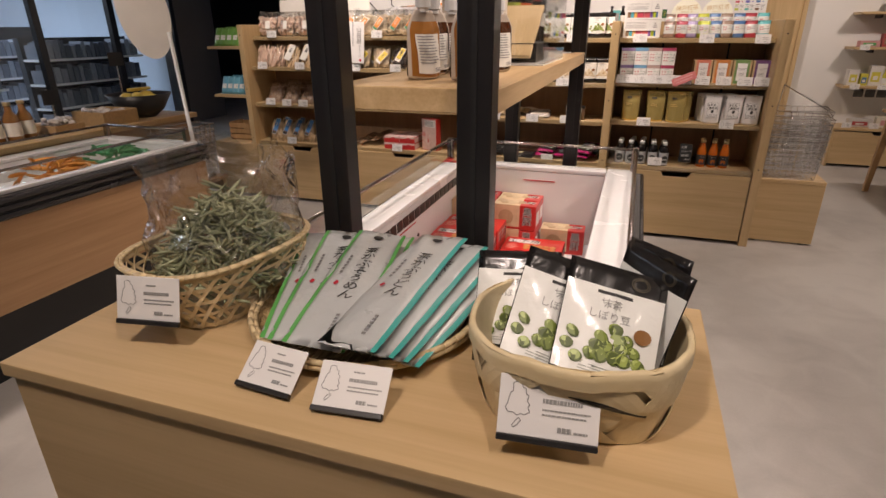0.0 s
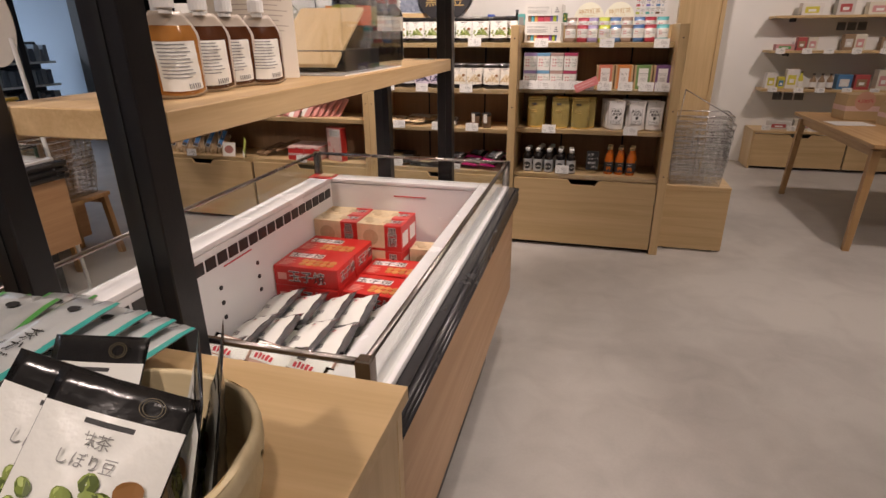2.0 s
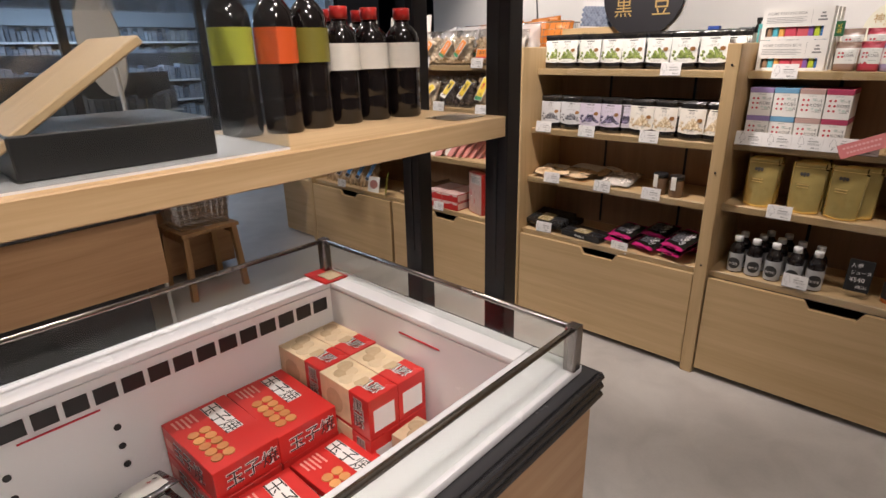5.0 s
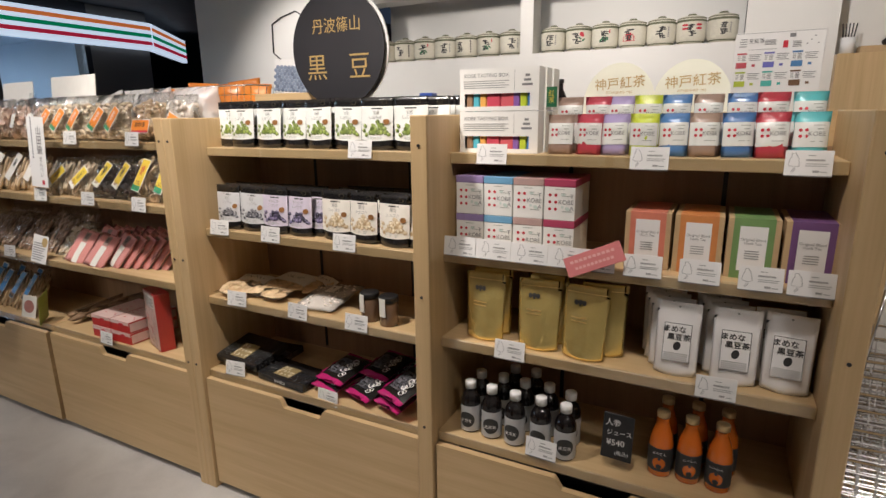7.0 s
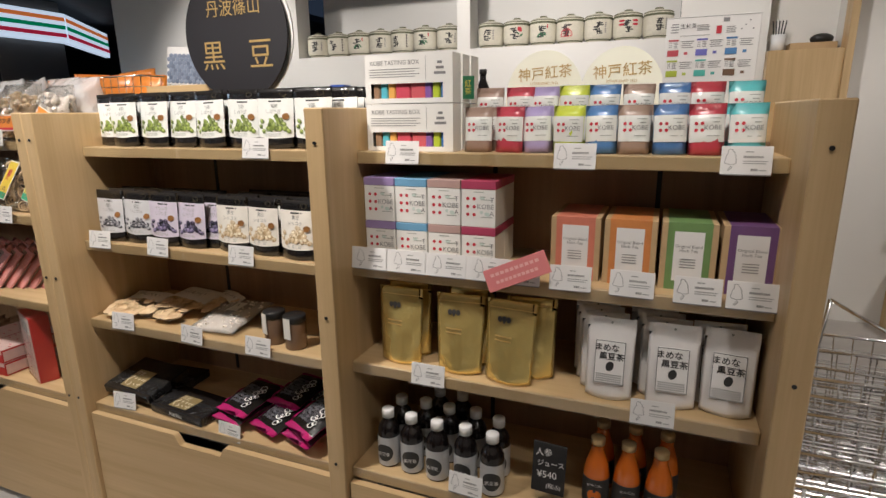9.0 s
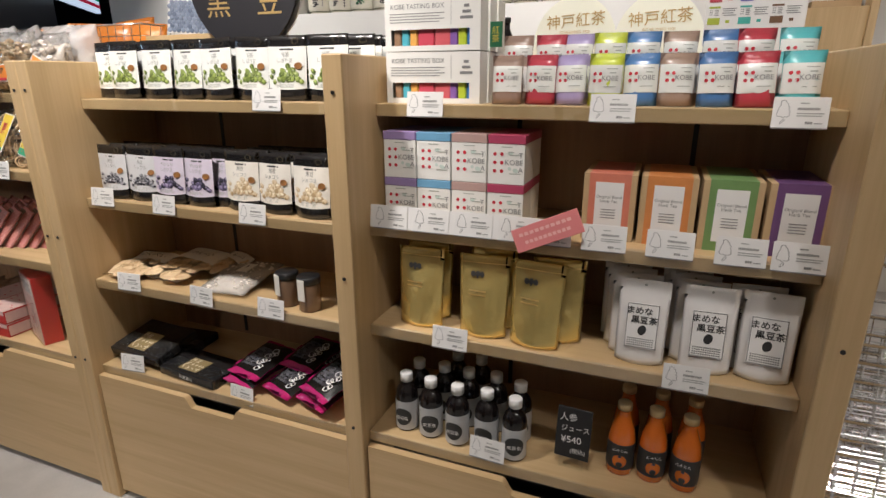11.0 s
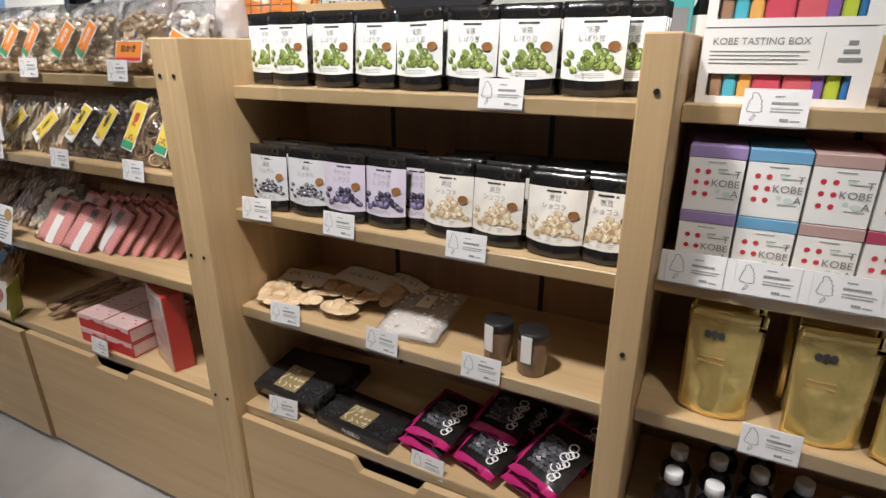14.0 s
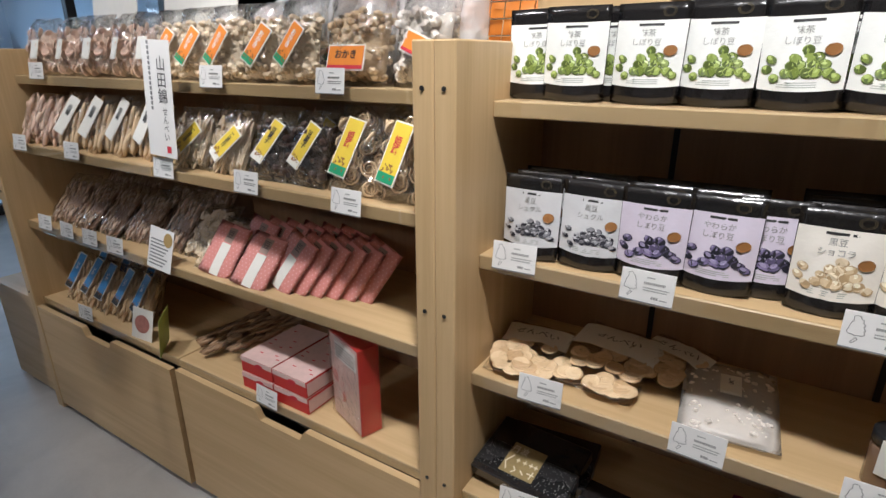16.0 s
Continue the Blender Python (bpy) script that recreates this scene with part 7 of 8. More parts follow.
def dumpling_box(m, w=0.192, d=0.094, h=0.112):
    t = thing("frozen_box", m, "beige and red frozen dumpling carton with a food picture", "food carton", "dumpling cartons in the freezer")
    rbox("carton", (0, w, 0, d, 0, h), red_gloss, t, 0.0015)
    rbox("picture_panel", (-0.0008, w * 0.62, -0.0008, d * 0.98, h * 0.1, h + 0.0008), mat("food_beige", (0.70, 0.56, 0.36), 0.4, vary=0.25, scale=25), t, 0.0005, "beige food picture")
    bm = bmesh.new()
    rng = random.Random(3)
    for k in range(7):
        lathe(bm, [(0, 0.001), (0.022, 0.001), (0.019, 0.0025), (0, 0.003)], 12, w * 0.12 + 0.09 * rng.random(), d * 0.26 + d * 0.48 * rng.random(), h)
    tagged(part("dumpling_print", bm, beige_print, t), kind="stuff")
    bm = bmesh.new()
    bmesh.ops.create_circle(bm, cap_ends=True, segments=16, radius=0.034, matrix=Matrix.Translation((w * 0.3, -0.0016, h * 0.5)) @ pose(0, 0, 0, 90))
    part("front_picture", bm, beige_print, t)
    for m_, sw, dy in ((paper, 0.0016, 0.0012), (ink, 0.0, 0.002)):
        lettering("黒豚", 0.038, m_, t, pose(w * 0.74, d * 0.5, h + dy, -90, 0, 0), swell=sw)
        lettering("黒\n豚", 0.042, m_, t, pose(w * 0.8, -dy, h * 0.55), swell=sw)
    rbox("white_panel", (w + 0.0002, w + 0.0009, d * 0.15, d * 0.85, h * 0.15, h * 0.7), paper, t, 0)
    return t


db = dumpling_box(pose(-0.742, 2.29, DEEP + 0.001))
spread(db, [pose(-0.742, 2.386, DEEP + 0.001)] + [pose(-0.742, y, DEEP + 0.115, 0, 0, 1) for y in (2.29, 2.386)] + [pose(-0.545, y - 0.004, DEEP + 0.001 + 0.114 * k, 0, 0, -1) for y in (2.29, 2.386) for k in (0, 1)] + [pose(-0.335, 2.335, DEEP + 0.001, 0, 0, 2)])


def silver_bag(m):
    t = thing("frozen_bag", m, "clear-backed silver frozen food bag with white card front", "frozen bag", "silver bags in rows in the freezer")
    w, h = 0.145, 0.195
    f = pillow_surface(w, h, 0.011, 14, 0.005)
    part("bag_body", closed_bm(f, 8, 8), film("grey_clear_film", (0.20, 0.20, 0.21), 0.15, 0.6, 0.8, 30), t, "shiny grey film", True)
    part("card_front", sheet_bm(f, -0.45, 0.34, 0.08, 0.92, 6, 6, 0.0018), white_film, t, "white printed card", True)
    part("red_mark", dots_bm(f, [(-0.02, 0.78, 0.010, 0.007, 0)], 0.003, w, h, 4), red_ink, t)
    bm = bmesh.new()
    rng = random.Random(6)
    for k in range(5):
        u = -0.38 + 0.06 * k
        sheet_bm(f, u, u + 0.05, 0.35, 0.45 + 0.1 * rng.random(), 1, 2, 0.0026, bm)
    part("grey_print", bm, ink_grey, t)
    return t


fan = lambda x, y, z, roll, turn=0: pose(x, y, z, 0, -roll, turn) @ pose(0, 0, 0, -84)
sb = silver_bag(fan(-0.66, 1.735, DEEP + 0.05, 20))
spread(sb, [fan(-0.66 + 0.1 * i + R.uniform(-0.008, 0.008), 1.735 - 0.185 * j + R.uniform(-0.012, 0.012), DEEP + 0.05 + R.uniform(0, 0.008), 20 + R.uniform(-5, 6), R.uniform(-4, 4)) for j in range(3) for i in range(6) if (i, j) != (0, 0)])
spread(sb, [fan(-0.64 + 0.148 * i, 1.73 - 0.185 * j, DEEP + 0.018, 2, R.uniform(-4, 4)) for j in range(3) for i in range(4)])


def red_fish_bag(m):
    t = thing("frozen_bag", m, "slim white and red frozen snack bag standing in a row", "frozen bag", "slim red and white bags in the freezer")
    w, h = 0.115, 0.165
    f = pillow_surface(w, h, 0.016, 17, 0.006)
    part("bag_body", closed_bm(f, 8, 10), film("rose_film", (0.62, 0.40, 0.33), 0.25, 0, 0.6, 30), t, smooth=True)
    part("white_panel", sheet_bm(f, -0.42, 0.46, 0.70, 0.98, 5, 5, 0.0018), white_film, t, "white printed top", True)
    part("food_print", dots_bm(f, clump(random.Random(4), 30, 0, 0.32, 0.2, 0.12, 0.015, w), 0.0022, w, h), islands("fish_print", (0.40, 0.06, 0.03), (0.75, 0.35, 0.2), 0.35), t)
    bm = bmesh.new()
    for k in range(5):
        sheet_bm(f, -0.3 + 0.1 * k, -0.23 + 0.1 * k, 0.73, 0.80 + 0.015 * (k % 2), 1, 2, 0.0026, bm)
    part("red_print", bm, red_ink, t)
    part("dark_mark", sheet_bm(f, -0.3, -0.08, 0.84, 0.92, 2, 1, 0.0026), ink, t)
    return t


rf = red_fish_bag(aim(-0.66, 1.095, DEEP + 0.16, -8, 52, 4))
spread(rf, [aim(-0.66 + 0.105 * k, 1.095 + R.uniform(0, 0.015), DEEP + 0.16 + R.uniform(0, 0.006), -8 + R.uniform(-5, 5), 52 + R.uniform(-4, 4), 4) for k in range(1, 6)] + [aim(-0.65 + 0.105 * k, 1.15 + R.uniform(0, 0.012), DEEP + 0.175, -8 + R.uniform(-5, 5), 50 + R.uniform(-4, 4), 4) for k in range(6)]
       + [aim(-0.65 + 0.125 * k, 1.09, DEEP + z, R.uniform(-5, 5), 62, 2) for k in range(5) for z in (0.025, 0.085)])
# marks on the liner
for y, z in ((1.663, 0.685), (1.663, 0.632), (1.663, 0.58), (1.87, 0.687), (1.87, 0.635), (1.87, 0.583)):
    bm = bmesh.new()
    lathe(bm, [(0, 0), (0.008, 0), (0.008, 0.003), (0, 0.003)], 10)
    part("drain_hole", bm, black_plastic, FZ, at=pose(-0.7475, y, z, 0, 90))
for d in ((-0.7475, -0.7455, 1.694, 1.847, 0.745, 0.749), (-0.451, -0.306, 2.4795, 2.4815, 0.778, 0.782)):
    rbox("load_line", d, red_ink, FZ, 0, "red load line mark")
rbox("floor_grid", (-0.745, -0.085, 1.05, 2.478, 0.4855, 0.4862), mat("white_wire_floor", (0.7, 0.71, 0.72), 0.35), FZ, 0)
t = thing("price_holder", pose(-0.785, 2.48, 0.8425), "small red and beige price label on the freezer corner", "price label")
rbox("label", (-0.06, 0.05, -0.02, 0.06, 0, 0.004), red_gloss, t, 0.001)
rbox("picture", (-0.02, 0.04, 0.0, 0.05, 0.0045, 0.0075), beige_print, t, 0.001)

# ---------------------------------------------------------------- goods on the overhead shelf
RZ = 1.338
amber = mat("amber_syrup", (0.07, 0.022, 0.008), 0.15, vary=0.3, scale=10, coat=0.5)
honey = mat("honey_syrup", (0.36, 0.15, 0.035), 0.15, vary=0.4, scale=10, coat=0.5)
frost = mat("frosted_film", (0.52, 0.45, 0.38), 0.25, vary=0.05)


def spout_pouch(m, fill, seed):
    t = thing("spout_pouch", m, "clear spout pouch of brown sauce with a printed label", "sauce pouch", "spout pouches on the wooden shelf")
    w, h = 0.108, 0.138
    base = stand_surface(w, h, 0.026, seed)

    def f(u, v):
        x, y, z = base(u, v)
        return (x * (1 - 0.5 * max(0.0, (v - 0.7) / 0.3) ** 1.4), y, z)
    part("pouch_film", closed_bm(f, 12, 16), frost, t, "frosted film edges", True)
    part("sauce", sheet_bm(f, -0.44, 0.44, 0.04, 0.84, 12, 14, 0.0012), fill, t, "sauce seen through the film", True)
    part("sauce", sheet_bm(lambda u, v: (-f(u, v)[0], -f(u, v)[1] * 0.9 + 0.0026, f(u, v)[2]), -0.44, 0.44, 0.04, 0.84, 12, 14, 0), fill, t, "sauce seen through the film", True)
    part("spout_cap", lathe(bmesh.new(), [(0, 0), (0.012, 0), (0.012, 0.008), (0.016, 0.009), (0.016, 0.03), (0.0145, 0.032), (0, 0.032)], 16, 0, 0, h - 0.004), cap_white, t, "white spout cap")
    part("paper_label", sheet_bm(f, -0.33, 0.36, 0.09, 0.66, 10, 10, 0.003), lab_white, t, "white printed label", True)
    bm = bmesh.new()
    for k in range(10):
        sheet_bm(f, -0.29, 0.16 + 0.04 * (k % 3), 0.62 - 0.042 * k, 0.633 - 0.042 * k, 8, 1, 0.0042, bm)
    for k in range(6):
        sheet_bm(f, 0.06 + 0.04 * k, 0.08 + 0.04 * k, 0.11, 0.17, 1, 2, 0.0042, bm)
    part("small_print", bm, ink_grey, t)
    return t


sp = spout_pouch(pose(-0.34, 1.15, RZ, 0, 0, 68), honey, 5)
sp2 = spout_pouch(pose(-0.36, 1.26, RZ, 0, 0, 60), amber, 6)
spread(sp2, [pose(-0.37, 1.35, RZ, 0, 0, 52), pose(-0.34, 1.415, RZ, 0, 0, 62), pose(-0.46, 1.28, RZ, 0, 0, 66), pose(-0.45, 1.38, RZ, 0, 0, 66)])
spread(sp, [pose(-0.44, 1.16, RZ, 0, 0, 70)])
t = thing("leaflet", pose(-0.43, 1.54, RZ, -8, 0, 38), "curled cream leaflet with rows of fine print", "leaflet")
bend = lambda u, v: (u * 0.19, -0.03 * math.cos(u * 3) - 0.03 * v * v, v * 0.27)
part("sheet", sheet_bm(bend, nu=10, nv=8), mat("cream_paper", (0.70, 0.64, 0.55), 0.6), t, smooth=True)
bm = bmesh.new()
for k in range(14):
    sheet_bm(bend, -0.38, 0.3 + 0.06 * (k % 3), 0.35 + 0.04 * k, 0.358 + 0.04 * k, 6, 1, 0.001, bm)
part("small_print", bm, mat("faint_print", (0.45, 0.38, 0.32), 0.6), t)
t = thing("acrylic_case", pose(0, 0, 0), "clear acrylic display case with a tilted wooden box inside", "display case")
CX0, CX1, CY0, CY1, CH = -0.56, -0.262, 1.66, 2.10, 0.215
for d in ((CX0, CX1, CY0, CY0 + 0.003, RZ + 0.004, RZ + CH), (CX0, CX1, CY1 - 0.003, CY1, RZ + 0.004, RZ + CH), (CX0, CX0 + 0.003, CY0 + 0.003, CY1 - 0.003, RZ + 0.004, RZ + CH), (CX1 - 0.003, CX1, CY0 + 0.003, CY1 - 0.003, RZ + 0.004, RZ + CH), (CX0, CX1, CY0, CY1, RZ + CH, RZ + CH + 0.003)):
    rbox("clear_panel", d, acrylic, t, 0)
rbox("base_plate", (CX0, CX1, CY0, CY1, RZ, RZ + 0.0035), mat("white_acrylic", (0.75, 0.76, 0.76), 0.2), t, 0)
t = thing("sample_box", pose(-0.41, 1.80, RZ + 0.0042, 0, 0, 0), "tilted pale wooden box with dark lining shown in the case", "wooden box")
o = part("wooden_lid", box_bm(-0.10, 0.10, -0.13, 0.13, 0, 0.012, 0.002), wood_ash, t, at=pose(0, 0.02, 0.085, 34))
rbox("dark_base", (-0.11, 0.11, -0.05, 0.2, 0.0, 0.055), black_plastic, t, 0.002)
SAUCE = "dark sauce bottles on the wooden shelf"
bp = [(0, 0), (0.034, 0), (0.0375, 0.005), (0.0375, 0.045), (0.036, 0.05), (0.0375, 0.055), (0.0375, 0.092), (0.036, 0.097), (0.0375, 0.102), (0.0375, 0.166), (0.034, 0.18), (0.024, 0.192), (0.0165, 0.198), (0.0165, 0.206), (0, 0.206)]
for x, y, col, name in ((-0.47, 2.135, (0.50, 0.55, 0.06), "lime"), (-0.445, 2.21, (0.65, 0.10, 0.02), "orange"), (-0.455, 2.29, (0.20, 0.18, 0.03), "olive")):
    bottle(pose(x, y, RZ), "sauce_bottle", "tall dark sauce bottle with " + name + " label", SAUCE, [(r, z * 1.2) for r, z in bp], dark_glass, 0.2475, (0.018, 0.026, red_gloss), (0.0382, 0.126, 0.188, mat(name + "_wrap", col, 0.4)), [], "red screw cap")
wl_ = bottle(pose(-0.46, 2.37, RZ), "sauce_bottle", "dark sauce bottle with red cap and white label", SAUCE, bp, dark_glass, 0.2065, (0.0185, 0.024, red_gloss), (0.0382, 0.108, 0.16, lab_white), [], "red screw cap")
spread(wl_, [pose(-0.46, 2.45, RZ), pose(-0.44, 2.527, RZ), pose(-0.54, 2.41, RZ), pose(-0.54, 2.49, RZ)])
t = thing("price_sleeve", pose(-0.33, 2.56, RZ), "clear price sleeve lying on the shelf end", "price sleeve")
rbox("sleeve", (-0.03, 0.06, -0.05, 0.05, 0.0, 0.002), acrylic, t, 0)

# ---------------------------------------------------------------- back wall
straw = mat("straw_wrap", (0.68, 0.65, 0.55), 0.8, vary=0.15, scale=60, bump=0.5, bump_scale=120)
rope = mat("straw_rope", (0.16, 0.17, 0.10), 0.8, vary=0.2, scale=80)
green_ink = mat("dark_green_ink", (0.03, 0.16, 0.07), 0.6)


def barrel_strokes(t, name, material, cells):
    """Brushed marks (across, height, wide, high, slant) wrapped round the belly of a barrel."""
    bm = bmesh.new()
    for x, z, w, h, slant in cells:
        rows = []
        for v in range(5):
            q = v / 4 - 0.5
            half = w * (0.5 - 0.28 * abs(2 * q) ** 3)
            rows.append([bm.verts.new((0.1062 * math.sin(a), -0.1062 * math.cos(a), z + q * h + slant * 0.3 * u)) for u in (-half, 0.0, half) for a in [(x + q * h * slant + u) / 0.1062]])
        for a, b in zip(rows, rows[1:]):
            for i in range(2):
                bm.faces.new((a[i], a[i + 1], b[i + 1], b[i]))
    part(name, bm, material, t)


def barrel(m, kind, seed):
    t = thing("sake_barrel", m, "small straw-wrapped sake barrel with brushed black marks", "barrel", "sake barrels in the niche")
    part("barrel_body", lathe(bmesh.new(), [(0, 0), (0.078, 0), (0.080, 0.014), (0.092, 0.022), (0.103, 0.04), (0.105, 0.06), (0.105, 0.15), (0.1, 0.168), (0.094, 0.172)], 24), straw, t, smooth=True)
    part("lid", lathe(bmesh.new(), [(0.1, 0.169), (0.099, 0.184), (0.085, 0.197), (0.045, 0.208), (0, 0.211)], 24), straw, t, smooth=True)
    for z, r in ((0.02, 0.09), (0.163, 0.103), (0.171, 0.1015), (0.186, 0.0985)):
        bm = bmesh.new()
        for i in range(24):
            a, b = 2 * math.pi * i / 24, 2 * math.pi * (i + 1) / 24
            tube(bm, (r * math.cos(a), r * math.sin(a), z), (r * math.cos(b), r * math.sin(b), z), 0.004, 5)
        part("rope_hoop", bm, rope, t, smooth=True)
    part("lid_knot", lathe(bmesh.new(), [(0.036, 0.208), (0.026, 0.222), (0, 0.226)], 10), rope, t, smooth=True)
    g = random.Random(seed)
    x0 = 0.03 if kind == "teeth" else 0.0
    dark = []
    for top in (0.132, 0.088):
        for k in range(3):
            dark.append((g.uniform(-0.022, 0.022) - x0, top - 0.014 * k, 0.048 - 0.007 * k, g.uniform(0.008, 0.012), g.uniform(-0.2, 0.2)))
        for k in range(2):
            dark.append((g.uniform(-0.016, 0.016) - x0, top - 0.012, g.uniform(0.009, 0.013), 0.042, g.uniform(-0.5, 0.5)))
    barrel_strokes(t, "brush_mark", ink, dark)
    if kind == "sun":
        barrel_strokes(t, "red_disc", red_ink, [(0, 0.062 + 0.009 * k, 2 * math.sqrt(max(0.0, 0.05 ** 2 - (0.009 * k) ** 2)), 0.0092, 0) for k in range(-1, 6)])
    elif kind == "bands":
        barrel_strokes(t, "red_band", red_ink, [(sx * 0.05, z, 0.045, 0.016, 0) for sx in (-1, 1) for z in (0.135, 0.11)])
    elif kind == "flower":
        barrel_strokes(t, "red_flower", red_ink, [(0.04, 0.13, 0.034, 0.03, 0), (0.048, 0.12, 0.028, 0.022, 0)])
        barrel_strokes(t, "green_leaf", green_ink, [(0.055, 0.085, 0.022, 0.02, 0.6), (0.03, 0.095, 0.02, 0.014, -0.6)])
    elif kind == "leaf":
        barrel_strokes(t, "green_leaf", green_ink, [(-0.018 + 0.016 * k, 0.07 + 0.012 * (k % 2), 0.018, 0.026, 0.5 - 0.4 * k) for k in range(4)])
        barrel_strokes(t, "red_seal", red_ink, [(0.05, 0.135, 0.01, 0.03, 0)])
    elif kind == "teeth":
        barrel_strokes(t, "dark_tooth", ink, [(0.062, 0.055 + 0.022 * k, 0.014, 0.016, 0) for k in range(5)])
    else:
        barrel_strokes(t, "small_column", ink_grey, [(0.055, 0.132 - 0.013 * k, 0.012, 0.008, 0) for k in range(6)])


for k, kind in enumerate(("plain", "teeth", "leaf", "plain", "teeth", "leaf", "plain")):
    barrel(pose(-2.46 + 0.215 * k, 7.53, 1.971, 0, 0, 10 + R.uniform(-8, 8)), kind, 3 + k)
for k, kind in enumerate(("plain", "flower", "leaf", "sun", "plain", "bands", "plain")):
    barrel(pose(-0.80 + 0.212 * k, 7.53, 1.971, 0, 0, R.uniform(-8, 8)), kind, 20 + k)
t = thing("map_outline_wire", pose(-3.45, 7.385, 1.62), "black wire outline of a region map on the wall", "wall decoration")
bm = bmesh.new()
pts = [(-0.02, 0.05), (-0.22, 0.25), (-0.20, 0.42), (-0.33, 0.52), (-0.32, 0.80), (-0.18, 0.86), (0.0, 0.90), (0.12, 0.84), (0.13, 0.70), (0.27, 0.60), (0.28, 0.42), (0.18, 0.36), (0.20, 0.12), (0.32, 0.02)]
for a, b in zip(pts, pts[1:]):
    tube(bm, (a[0], 0, a[1]), (b[0], 0, b[1]), 0.007, 6)
part("wire", bm, black_steel, t, smooth=True)
t = thing("pen_cup", pose(1.24, 7.45, 1.841), "white cup of brushes in the cabinet niche", "cup")
part("cup", lathe(bmesh.new(), [(0, 0), (0.04, 0), (0.045, 0.11), (0.042, 0.11), (0.037, 0.004), (0, 0.004)], 16), white_enamel, t, smooth=True)
bm = bmesh.new()
for k in range(5):
    tube(bm, (0.01 * k - 0.02, 0, 0.02), (0.02 * k - 0.04, 0.01, 0.2), 0.004, 6)
part("brushes", bm, black_plastic, t)
t = thing("box_file", pose(1.45, 7.42, 1.841), "flat pale box with a dark pouch on top in the niche", "box")
rbox("box", (-0.14, 0.13, 0, 0.14, 0, 0.05), kraft, t, 0.002)
bm = bmesh.new()
bmesh.ops.create_uvsphere(bm, u_segments=12, v_segments=8, radius=0.07, matrix=Matrix.Translation((0.05, 0.07, 0.075)) @ Matrix.Diagonal((1, 0.7, 0.5, 1)))
part("pouch", bm, black_plastic, t, smooth=True)

# ---------------------------------------------------------------- right-hand wall shelves and table
t = thing("drawer_unit", pose(0, 0, 0), "low pale oak drawer unit against the white wall", "drawer unit")
rbox("top", (2.07, 5.2, 7.0, 7.395, 0.395, 0.42), wood_x, t, 0.002)
rbox("side_panel", (2.07, 2.09, 7.004, 7.395, 0.0, 0.394), wood_z, t, 0.002)
for a in (2.095, 3.0, 3.9):
    drawer(t, a, a + 0.89, 0.03, 0.385, 7.01)
GOODS = "goods on the wall shelves"
for z in (0.845, 1.235, 1.575):
    t = thing("wall_shelf", pose(0, 0, 0), "pale oak shelf board fixed to the white wall", "shelf", "wall shelf boards")
    rbox("board", (2.10, 5.2, 7.12, 7.395, z - 0.025, z), wood_x, t, 0.002)
    for x in (2.3, 3.3, 4.3):
        rbox("bracket", (x, x + 0.012, 7.2, 7.395, z - 0.06, z - 0.026), black_steel, t, 0.001)
palette = ((0.70, 0.66, 0.55), (0.65, 0.58, 0.08), (0.60, 0.58, 0.55), (0.62, 0.30, 0.30), (0.08, 0.22, 0.42), (0.45, 0.08, 0.08), (0.10, 0.35, 0.12), (0.75, 0.72, 0.68), (0.30, 0.2, 0.12))
pal = [mat("goods_%d" % k, c, 0.45, vary=0.15, scale=30) for k, c in enumerate(palette)]
k = 0
